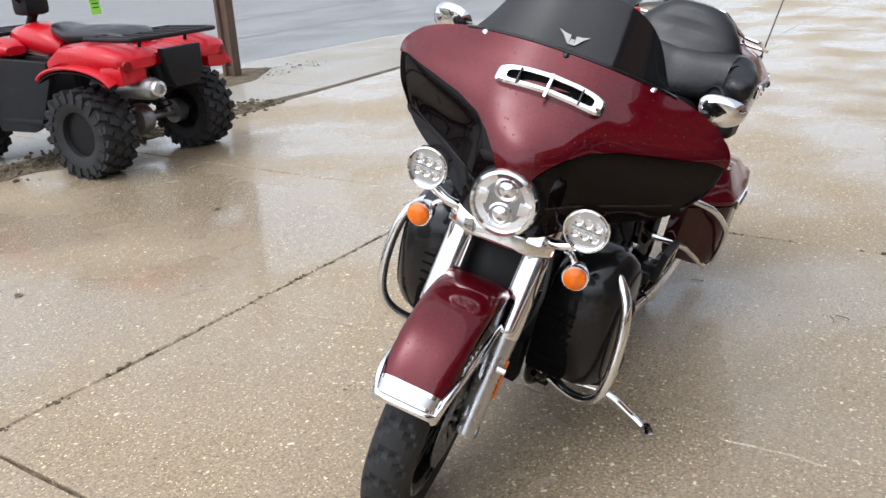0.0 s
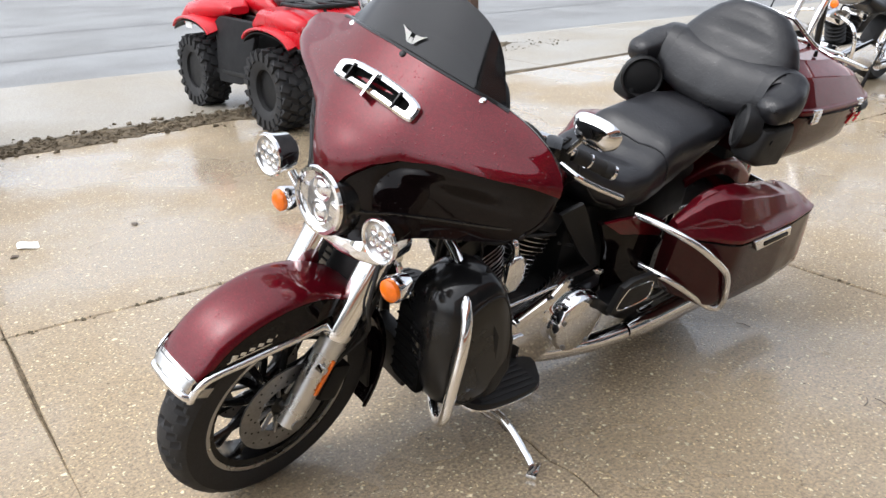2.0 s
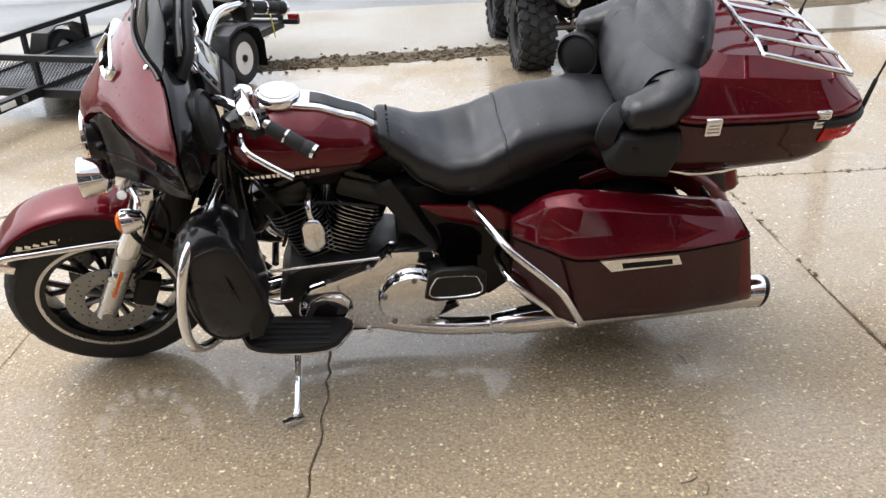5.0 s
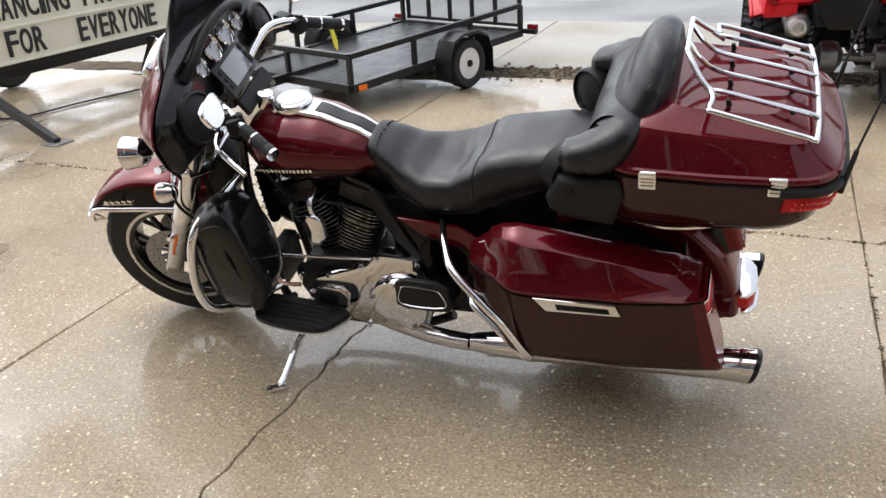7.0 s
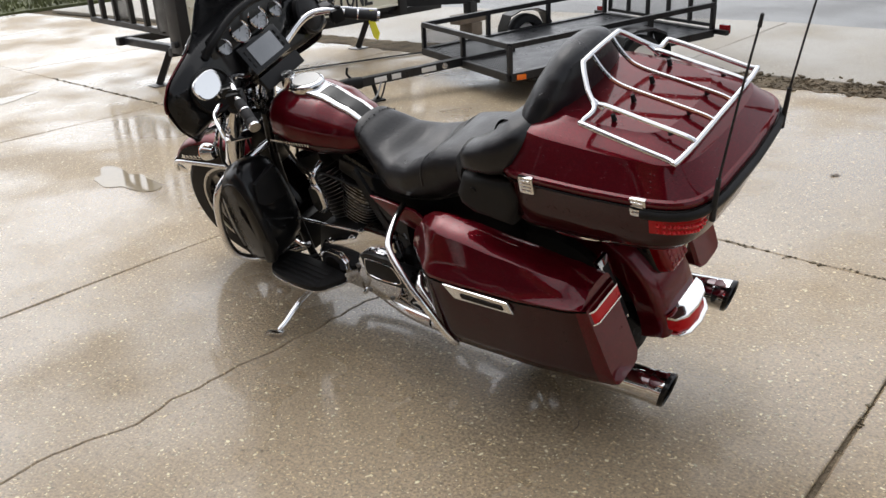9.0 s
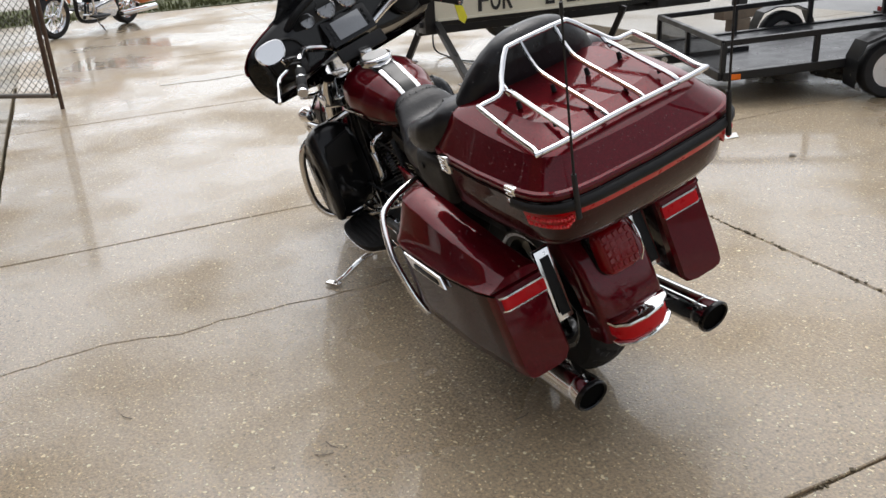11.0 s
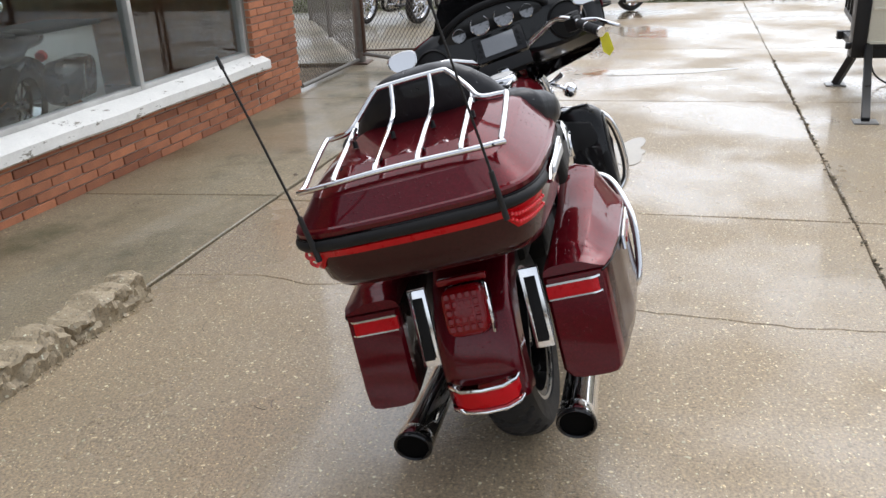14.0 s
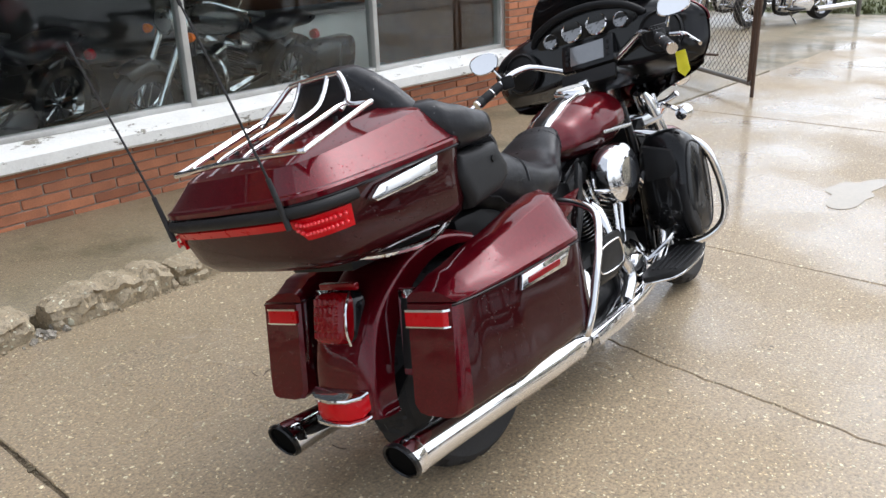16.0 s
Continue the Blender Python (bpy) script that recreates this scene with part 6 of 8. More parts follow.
# --- leg fairings, engine guard
def lower_ring(y, s, k):
    pts = [(1.300, 0.755), (1.262, 0.815), (1.195, 0.855), (1.135, 0.850), (1.090, 0.760), (1.060, 0.620), (1.050, 0.480), (1.085, 0.375), (1.150, 0.325), (1.235, 0.325), (1.285, 0.385), (1.312, 0.500), (1.318, 0.640)]
    cx, cz = 1.19, 0.59
    line = smooth_line([V(cx - 0.03 + (x - cx) * k, 0, cz + (z - cz) * k) for x, z in pts], 4, True)
    return [V(p.x - 0.25 * max(0, abs(y) - 0.30), y * s, 0.345 + (p.z - 0.345) * (0.87 - 0.5 * max(0, abs(y) - 0.30))) for p in line]


for s in (1, -1):
    lw = part("leg_fairing", rings([lower_ring(0.150, s, 0.70), lower_ring(0.155, s, 0.80), lower_ring(0.185, s, 0.92), lower_ring(0.24, s, 0.985), lower_ring(0.29, s, 0.99), lower_ring(0.33, s, 0.95), lower_ring(0.355, s, 0.88), lower_ring(0.367, s, 0.76), lower_ring(0.372, s, 0.5)]), BLACK, bike, "gloss black leg fairing")
    sub("panel_rib", tube([p + V(0, 0.001 * s, 0) for p in lower_ring(0.362, s, 0.80)], 0.0045, 6, closed=True, smooth=False), SATIN, lw)
    sub("glove_box", slab([(1.050, 0.19 * s, 0.745), (1.050, 0.31 * s, 0.715), (1.040, 0.335 * s, 0.64), (1.035, 0.31 * s, 0.60), (1.035, 0.19 * s, 0.60)], 0.03, (1, 0, 0.1), 0.012), TRIM, lw, "black glove box door")
    sub("inner_panel", slab([(1.055, 0.16 * s, 0.58), (1.055, 0.33 * s, 0.56), (1.065, 0.32 * s, 0.42), (1.10, 0.30 * s, 0.34), (1.10, 0.17 * s, 0.34)], 0.03, (1, 0, 0), 0.01), SATIN, lw)
    sub("edge_strip", tube([V(1.125, 0.30 * s, 0.785), V(1.085, 0.325 * s, 0.715), V(1.055, 0.345 * s, 0.62), V(1.045, 0.345 * s, 0.48), V(1.085, 0.325 * s, 0.37)], 0.012, 8), TRIM, lw)
    rp = [(1.165, 0.755), (1.115, 0.758), (1.065, 0.670), (1.020, 0.550), (1.010, 0.440), (1.050, 0.362), (1.095, 0.350), (1.100, 0.470), (1.120, 0.600), (1.160, 0.700)]
    sub("rear_panel", slab([(x, (0.300 + 0.03 * (z < 0.66)) * s, z) for x, z in rp], 0.040, (0, s, 0), 0.018, 3), TRIM, lw, "matt black rear panel of the leg fairing")
    # intake block and slats share the painted recess shade
    rad = part("radiator_grille", box((0.04, 0.13, 0.27), (1.262, 0.205 * s, 0.50), 0.02), RECESS_SHADE, bike, "dark slatted air intake in the leg fairing")
    for k in range(7):
        sub("grille_slat", box((0.012, 0.11, 0.006), (1.284, 0.205 * s, 0.40 + 0.033 * k), 0.002), RECESS_SHADE, rad)
    gd = tube([V(1.125, 0.10 * s, 0.80), V(1.155, 0.22 * s, 0.775), V(1.205, 0.325 * s, 0.730), V(1.238, 0.382 * s, 0.655), V(1.268, 0.402 * s, 0.50), V(1.268, 0.388 * s, 0.375), V(1.235, 0.325 * s, 0.310), V(1.17, 0.22 * s, 0.288), V(1.10, 0.12 * s, 0.285)], 0.0165, 14)
    part("engine_guard", gd, CHROME, bike, "chrome tube engine guard")
    part("guard_stay", tube([V(1.20, 0.16 * s, 0.30), V(1.15, 0.18 * s, 0.26), V(1.08, 0.14 * s, 0.22)], 0.012, 8), BLACK, bike)

# --- floorboards, pedals
def board_outline(s, grow=0.0):
    pts = [(1.135, 0.225), (1.125, 0.315), (1.085, 0.360), (0.98, 0.372), (0.86, 0.360), (0.805, 0.315), (0.795, 0.225)]
    cx, cy = 0.965, 0.285
    ln = smooth_line([V(cx + (x - cx) * (1 + grow), cy + (y - cy) * (1 + grow * 1.6), 0) for x, y in pts], 4, True)
    return [V(p.x, p.y * s, 0.302 + 0.10 * (p.x - 0.96)) for p in ln]


for s in (1, -1):
    fb = part("floorboard", slab(board_outline(s), 0.022, (0, 0, -1), 0.006), TRIM, bike, "black rubber rider floorboard with a chrome edge")
    sub("board_edge", slab([p + V(0, 0, -0.020) for p in board_outline(s, 0.02)], 0.010, (0, 0, -1), 0.003), CHROME, fb)
    for k in range(5):
        sub("tread_rib", box((0.24, 0.012, 0.005), (0.965, (0.250 + 0.024 * k) * s, 0.3035), 0.002, Matrix.Rotation(radians(-5.7), 4, 'Y')), RUBBER, fb)
    sub("board_bracket", tube([(1.06, 0.14 * s, 0.24), (1.06, 0.24 * s, 0.27)], 0.014, 10), BLACK, fb)
    sub("board_bracket", tube([(0.86, 0.14 * s, 0.22), (0.86, 0.24 * s, 0.265)], 0.014, 10), BLACK, fb)
    pb = part("passenger_board", slab([(0.525, 0.300 * s, 0.425), (0.510, 0.315 * s, 0.535), (0.470, 0.318 * s, 0.555), (0.365, 0.318 * s, 0.552), (0.325, 0.312 * s, 0.520), (0.325, 0.300 * s, 0.425), (0.36, 0.296 * s, 0.405), (0.49, 0.296 * s, 0.405)], 0.028, (0, s, 0.15), 0.010), TRIM, bike, "folded black passenger footboard")
    ln = smooth_line([V(0.50, 0.331 * s, 0.440), V(0.492, 0.340 * s, 0.515), V(0.465, 0.343 * s, 0.532), V(0.375, 0.343 * s, 0.528), V(0.35, 0.338 * s, 0.505), V(0.35, 0.331 * s, 0.440)], 4, True)
    sub("board_trim", tube(ln, 0.003, 6, 1, True, smooth=False), CHROME, pb)
    sub("board_arm", box((0.16, 0.09, 0.05), (0.42, 0.255 * s, 0.41), 0.015), BLACK, pb)
    # guard round the front of each saddlebag
    rg = [V(0.36, 0.20 * s, 0.705), V(0.315, 0.32 * s, 0.698), V(0.265, 0.405 * s, 0.670), V(0.165, 0.452 * s, 0.590), V(0.110, 0.462 * s, 0.530), V(0.060, 0.455 * s, 0.430), V(0.035, 0.44 * s, 0.370), V(0.045, 0.425 * s, 0.352), V(0.080, 0.41 * s, 0.365), V(0.170, 0.37 * s, 0.430), V(0.245, 0.33 * s, 0.48), V(0.28, 0.22 * s, 0.49)]
    part("saddlebag_guard", tube(rg, 0.0125, 12), CHROME, bike, "chrome tube saddlebag guard")
sh = part("shift_lever", tube([(1.055, 0.20, 0.385), (1.06, 0.30, 0.375), (1.10, 0.33, 0.40)], 0.007, 8), CHROME, bike, "chrome shift lever")
sub("shift_shaft", tube([(1.13, 0.24, 0.455), (1.02, 0.23, 0.385), (0.96, 0.22, 0.375)], 0.008, 8), CHROME, sh)
sub("shift_peg", cyl((1.13, 0.24, 0.455), (1.13, 0.31, 0.46), 0.013, n=12), RUBBER, sh)
bp = part("brake_pedal", tube([(0.95, -0.18, 0.30), (1.02, -0.25, 0.36), (1.08, -0.27, 0.40)], 0.010, 8), CHROME, bike)
sub("pedal_pad", box((0.08, 0.07, 0.02), (1.10, -0.29, 0.41), 0.008, Matrix.Rotation(radians(-35), 4, 'Y')), RUBBER, bp)

# --- side stand, foot on the ground
inv = bike.matrix_world.inverted()
leg = [V(0.985, 0.15, 0.165), inv @ V(0.905, 0.285, 0.105), inv @ V(0.912, 0.387, 0.040), inv @ V(0.92, 0.423, 0.016)]
st = part("side_stand", tube(leg, 0.015, 12, taper=0.011), CHROME, bike, "chrome side stand")
sub("stand_foot", slab([inv @ V(0.903, 0.411, 0.004), inv @ V(0.963, 0.443, 0.004), inv @ V(0.950, 0.471, 0.004), inv @ V(0.890, 0.438, 0.004)], 0.014, inv.to_3x3() @ V(0, 0, 1), 0.004), CHROME, st)
sub("stand_bracket", box((0.09, 0.06, 0.06), (0.985, 0.14, 0.175), 0.012), BLACK, st)
sub("stand_stop", cyl((0.985, 0.20, 0.15), (0.985, 0.225, 0.15), 0.008, n=10), RUBBER, st)

# --- dark mass under the seat
part("oil_tank", box((0.36, 0.24, 0.30), (0.42, 0, 0.58), 0.03), SATIN, bike)
part("battery_tray", box((0.34, 0.22, 0.22), (0.10, 0, 0.66), 0.03), SATIN, bike)
part("wiring_tray", box((0.46, 0.10, 0.10), (0.80, 0, 0.76), 0.02), SATIN, bike)


# ---- the shop: x along the front, y into the building ----
BRICK = plain("orange_red_brick", (0.36, 0.145, 0.075), 0.8, 0, 0.35, 5.0, 130, 0.5, 0.003)
bn = BRICK.node_tree
rnd = bn.nodes.new("ShaderNodeObjectInfo").outputs["Random"]
tone = ramp(bn.nodes, bn.links, rnd, [(0.0, (0.62, 0.55, 0.52)), (0.3, (0.95, 0.92, 0.9)), (0.7, (1.1, 1.05, 1.0)), (1.0, (1.25, 1.2, 1.1))]).outputs[0]
bsdf = bn.nodes["Principled BSDF"]
bn.links.new(mixc(bn.nodes, bn.links, 1.0, bsdf.inputs["Base Color"].links[0].from_socket, tone, 'MULTIPLY'), bsdf.inputs["Base Color"])
MORTAR = plain("grey_mortar", (0.36, 0.32, 0.27), 0.9, 0, 0.25, 8, 140, 0.5, 0.003)
SILL = plain("flaking_white_paint", (0.74, 0.73, 0.69), 0.55, 0, 0.12, 4, 60, 0.4, 0.004)
sn = SILL.node_tree
flake = noise_node(sn.nodes, sn.links, 11.0, 6.0, 0.7, stretch=(0.6, 1, 1.6))
sb = sn.nodes["Principled BSDF"]
mask = ramp(sn.nodes, sn.links, flake.outputs["Fac"], [(0.60, (0, 0, 0)), (0.64, (1, 1, 1))]).outputs[0]
sn.links.new(mixc(sn.nodes, sn.links, mask, sb.inputs["Base Color"].links[0].from_socket, (0.20, 0.18, 0.14)), sb.inputs["Base Color"])
FRAME = plain("weathered_aluminium", (0.55, 0.55, 0.53), 0.45, 0.6, 0.2, 6, 120, 0.15)
# dark grey: the room's dimness is put into the wall and ceiling colour
ROOM = plain("dim_showroom_grey", (0.10, 0.10, 0.10), 0.8, 0, 0.2, 2, 60, 0.1)
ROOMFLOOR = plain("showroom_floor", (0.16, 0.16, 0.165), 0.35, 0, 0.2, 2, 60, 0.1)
PANE = glassy("window_glass", (0.80, 0.86, 0.84), 0.0, 1.0)
SHOP = pose(0, 3.336, 0, 0, 0, -6.7)
shop = thing("wall_shop_front", "orange brick shop front below and beside wide windows", "wall", kind="structure", m=SHOP)
X0, X1, XW = -6.2, 5.576, 4.697
part("mortar_core", box((XW - X0, 0.19, 0.372), ((X0 + XW) / 2, 0.105, 0.186)), MORTAR, shop)
part("pier_core", box((X1 - XW - 0.01, 0.19, 3.4), ((X1 + XW) / 2, 0.105, 1.7)), MORTAR, shop)
part("side_wall", box((0.2, 5.6, 3.4), (X1 - 0.1, 3.01, 1.7)), BRICK, shop)
part("lintel", box((XW - X0, 0.2, 0.9), ((X0 + XW) / 2, 0.105, 2.95)), BRICK, shop)
bw, bh = 0.276, 0.0553
brick_me = {}


def brick_mesh(w):
    w = round(w, 3)
    if w not in brick_me:
        brick_me[w] = finish(box((w, 0.05, bh), (0, 0, 0), 0.004, None, 1), "brick", BRICK)
    return brick_me[w]


r6 = random.Random(6)


def lay(x0, x1, z0, rows, skip_below=None):
    for k in range(rows):
        x = x0 - (0.15 if k % 2 else 0)
        while x < x1 - 0.02:
            a, b = max(x, x0), min(x + bw, x1)
            if b - a > 0.05:
                ob = new("brick", brick_mesh(b - a))
                ob.parent = shop
                ob.location = ((a + b) / 2, 0.022 + r6.uniform(-0.003, 0.002), z0 + bh / 2 + k * 0.0647)
            x += bw + 0.010


sill = tagged(new("window_sill", finish(rings([[V(x, y + 0.004 * math.sin(9 * x), z + 0.004 * math.sin(5 * x + y * 30)) for y, z in ((0.20, 0.512), (0.06, 0.508), (-0.055, 0.458), (-0.075, 0.444), (-0.078, 0.378), (-0.06, 0.362), (0.20, 0.360))] for x in [X0 + (4.838 - X0) * i / 60 for i in range(61)]]), "window_sill", SILL)), "chunky white-painted sill with flaking paint", "window sill", kind="structure")
sill.matrix_world = SHOP
wins = [-5.13, -3.487, -1.843, -0.194, 1.455, 3.106, 4.673]
win = thing("window_shop_front", "wide shop windows in thin pale metal frames", "window", kind="structure", m=SHOP)
for i, (a, b) in enumerate(zip(wins, wins[1:])):
    p = part("pane", box((b - a - 0.02, 0.006, 1.93), ((a + b) / 2, 0.10, 1.49)), PANE, win)
    p.visible_shadow = False
for x in wins:
    part("mullion", box((0.045, 0.09, 1.95), (x, 0.10, 1.485), 0.006), FRAME, win)
for z in (0.525, 2.46):
    part("frame_rail", box((wins[-1] - X0, 0.08, 0.035), ((wins[-1] + X0) / 2, 0.10, z), 0.005), FRAME, win)
room = thing("wall_showroom", "dim grey showroom behind the windows", "wall", kind="structure", m=SHOP)
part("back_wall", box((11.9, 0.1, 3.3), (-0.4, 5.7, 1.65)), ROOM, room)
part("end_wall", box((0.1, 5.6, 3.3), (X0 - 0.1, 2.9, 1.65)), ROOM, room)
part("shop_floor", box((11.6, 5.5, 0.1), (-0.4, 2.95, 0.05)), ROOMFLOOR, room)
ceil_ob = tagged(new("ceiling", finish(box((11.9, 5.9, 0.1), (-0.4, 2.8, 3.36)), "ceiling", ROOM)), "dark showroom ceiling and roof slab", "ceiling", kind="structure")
ceil_ob.matrix_world = SHOP
cab = thing("display_counter", "pale display counter inside the showroom", "counter", m=SHOP)
part("counter_body", box((1.1, 0.5, 0.75), (3.75, 1.6, 0.475), 0.01), WHITE, cab)
part("counter_top", box((1.2, 0.6, 0.04), (3.75, 1.6, 0.87), 0.008), ROOM, cab)


# ---- other motorcycles, plainer than the first ----
def cruiser(label, group, body, m, bags=True, shield=False, lean=8):
    top = thing("motorcycle", label, "motorcycle", group, m=m @ pose(0, 0, 0, -lean, 0, 0))
    for nm, c, R, w in (("front_wheel", V(1.6, 0, 0.315), 0.315, 0.12), ("rear_wheel", V(0, 0, 0.31), 0.31, 0.16)):
        wob = part(nm, lathe([(0.03, -0.05), (0.045, 0), (0.03, 0.05)], Matrix.Translation(c) @ Matrix.Rotation(radians(90), 4, 'X'), 16), CHROME, top)
        hw = w / 2
        part("tyre", lathe([(R - 0.09, -hw * 0.8), (R - 0.04, -hw), (R - 0.01, -hw * 0.7), (R, 0), (R - 0.01, hw * 0.7), (R - 0.04, hw), (R - 0.09, hw * 0.8)], Matrix.Translation(c) @ Matrix.Rotation(radians(90), 4, 'X'), 40, True), RUBBER, wob)
        part("rim", lathe([(R - 0.088, -hw * 0.7), (R - 0.10, 0), (R - 0.088, hw * 0.7), (R - 0.115, 0)], Matrix.Translation(c) @ Matrix.Rotation(radians(90), 4, 'X'), 40, True), CHROME, wob)
        for k in range(10):
            a = 2 * math.pi * k / 10
            part("spoke", cyl(c + V(0.03 * math.cos(a), 0, 0.03 * math.sin(a)), c + V((R - 0.10) * math.cos(a), 0, (R - 0.10) * math.sin(a)), 0.008, n=6), CHROME, wob)
        f = lambda u, v, c=c, R=R, w=w, rear=nm[0] == "r": fender_pt(c, radians(55 if not rear else 60) + u * radians(95 if not rear else 125), 2 * v - 1, R + 0.06, w * 0.62, R - 0.01)
        part("fender", sheet(f, 16, 16, -0.004), body, top)
    for s in (1, -1):
        part("fork_leg", cyl((1.6, 0.10 * s, 0.315), (1.28, 0.10 * s, 0.95), 0.026, 0.03, 12), CHROME, top)
        part("handlebar", tube([(1.22, 0.02 * s, 1.0), (1.18, 0.2 * s, 1.06), (1.05, 0.36 * s, 1.02), (0.92, 0.42 * s, 0.99)], 0.014, 8), CHROME, top)
        part("grip", cyl((0.99, 0.39 * s, 1.005), (0.87, 0.44 * s, 0.98), 0.02, n=10), RUBBER, top)
        mr = part("mirror", lathe([(0.02, -0.02), (0.05, -0.005), (0.052, 0.005), (0.002, 0.006)], facing((1.02, 0.42 * s, 1.18), (-1, 0, 0.1)), 16), CHROME, top)
        part("mirror_stem", cyl((1.05, 0.36 * s, 1.03), (1.03, 0.42 * s, 1.17), 0.006, n=6), CHROME, mr)
        part("indicator", lathe([(0.01, -0.05), (0.033, -0.01), (0.033, 0.01), (0.002, 0.02)], facing((1.36, 0.2 * s, 0.84), (1, 0, 0)), 14), AMBER, top)
        part("silencer", cyl((0.35, 0.2 * s, 0.22), (-0.5, 0.22 * s, 0.24), 0.045, n=14), CHROME, top)
        part("engine_guard", tube([(1.12, 0.1 * s, 0.72), (1.17, 0.3 * s, 0.66), (1.17, 0.36 * s, 0.5), (1.13, 0.3 * s, 0.33), (1.08, 0.1 * s, 0.28)], 0.016, 8), CHROME, top)
        part("floorboard", box((0.32, 0.13, 0.025), (0.95, 0.29 * s, 0.28), 0.01), SATIN, top)
        if bags:
            b = part("saddlebag", rings([ring_x(x, 0.33 * s, 0.52, 0.10 * k, 0.16 * k, 4, 20) for x, k in ((-0.42, 0.8), (-0.38, 1), (0.08, 1), (0.14, 0.75))]), SATIN if shield else body, top)
            part("bag_buckle", box((0.03, 0.012, 0.2), (-0.15, 0.435 * s, 0.55), 0.004), CHROME, b)
    hl = part("headlamp", lathe([(0.03, -0.13), (0.085, -0.08), (0.10, 0.0), (0.09, 0.008)], facing((1.40, 0, 0.93), (1, 0, 0)), 24), CHROME, top)
    part("lens", lathe([(0.09, 0), (0.07, 0.014), (0.002, 0.02)], facing((1.40, 0, 0.93), (1, 0, 0)), 20), SILVER, hl)
    part("fuel_tank", rings([ring_x(x, 0, z, hy, hz, 2.4, 24) for x, z, hy, hz in ((0.55, 0.84, 0.05, 0.04), (0.65, 0.86, 0.12, 0.09), (0.85, 0.88, 0.16, 0.12), (1.02, 0.89, 0.13, 0.10), (1.10, 0.90, 0.05, 0.05))]), body, top)
    part("seat", rings([ring_x(x, 0, z, hy, hz, 2.6, 20) for x, z, hy, hz in ((-0.25, 0.80, 0.10, 0.03), (-0.15, 0.80, 0.13, 0.06), (0.10, 0.79, 0.15, 0.06), (0.22, 0.74, 0.17, 0.06), (0.42, 0.72, 0.15, 0.06), (0.56, 0.79, 0.09, 0.05))]), VINYL, top)
    part("engine_case", box((0.5, 0.28, 0.26), (0.74, 0, 0.32), 0.04), CHROME, top)
    for lean_c, x in ((22, 0.82), (-22, 0.72)):
        mm = Matrix.Translation((x, 0, 0.42)) @ Matrix.Rotation(radians(lean_c), 4, 'Y')
        c = part("cylinder", lathe([(0.09 if k % 2 else 0.07, 0.018 * (k // 2) + (0.005 if k % 2 else 0.0) + 0.006 * (k % 4 > 1)) for k in range(26)], mm, 20), ENGINE, top)
        part("rocker_cover", box((0.15, 0.18, 0.06), mm @ V(0, 0, 0.26), 0.015, mm.to_3x3().to_4x4()), CHROME, c)
    part("primary_cover", slab([(0.92, 0.14, 0.24), (0.9, 0.14, 0.38), (0.5, 0.14, 0.46), (0.42, 0.14, 0.3), (0.5, 0.14, 0.2)], 0.07, (0, 1, 0), 0.02), CHROME, top)
    part("air_cleaner", lathe([(0.09, -0.06), (0.095, 0), (0.07, 0.02), (0.002, 0.022)], facing((0.8, -0.18, 0.66), (0, -1, 0)), 24), CHROME, top)
    part("frame_tube", tube([(1.15, 0, 0.86), (1.12, 0, 0.5), (1.02, 0, 0.18), (0.5, 0, 0.16), (0.2, 0, 0.4), (0.0, 0, 0.62)], 0.03, 8), BLACK, top)
    part("tail_lamp", lathe([(0.04, 0), (0.045, 0.04), (0.002, 0.05)], facing((-0.36, 0, 0.62), (-1, 0, 0.2)), 16), REDLENS, top)
    stw = top.matrix_world.inverted() @ (m @ V(0.9, 0.33, 0.01))
    part("side_stand", tube([(0.85, 0.14, 0.18), stw], 0.014, 8, smooth=False), CHROME, top)
    if shield:
        sf = lambda u, v: V(1.36 - 0.22 * v - 0.10 * (2 * u - 1) ** 2, (2 * u - 1) * 0.27 * (1 - 0.25 * v ** 2), 0.98 + 0.42 * v)
        part("windscreen", sheet(sf, 12, 8, 0.004), SHIELD, top, "clear touring windscreen")
    return top


SHIELD = glassy("clear_screen", (0.85, 0.87, 0.87), 0.03, 0.9)
COPPER = plain("copper_orange_paint", (0.62, 0.15, 0.02), 0.3, 0.2, 0.15, 6, 120, 0.05, 0.001, 1.0)
CREAM = plain("cream_grey_paint", (0.36, 0.35, 0.32), 0.3, 0.2, 0.15, 6, 120, 0.05, 0.001, 1.0)
BLK2 = plain("plain_black_paint", (0.012, 0.012, 0.013), 0.25, 0, 0.2, 6, 120, 0.05, 0.001, 0.8, spec=0.3)
G = "parked motorcycles"
cruiser("chrome and pale grey cruiser with a tall windscreen and black bags", G, CREAM, pose(-5.947, -1.61, 0, 0, 0, -5), True, True)
cruiser("copper orange touring motorcycle parked at the far end of the lot", G, COPPER, pose(12.19, -0.86, 0, 0, 0, 132), True)
cruiser("black and chrome cruiser parked behind the wire fence", G, BLK2, pose(12.6, 1.9, 0, 0, 0, 155), False)
cruiser("black and chrome cruiser parked behind the wire fence", G, BLK2, pose(12.8, 2.95, 0, 0, 0, 160), False)
cruiser("dark cruiser with chrome forks inside the shop window", G, BLK2, SHOP @ pose(2.95, 1.1, 0.1, 0, 0, 195), True)
cruiser("dark cruiser with chrome forks inside the shop window", G, BLK2, SHOP @ pose(1.2, 1.65, 0.1, 0, 0, 205), False)
cruiser("dark cruiser with chrome forks inside the shop window", G, BLK2, SHOP @ pose(0.1, 1.9, 0.1, 0, 0, 215), False)


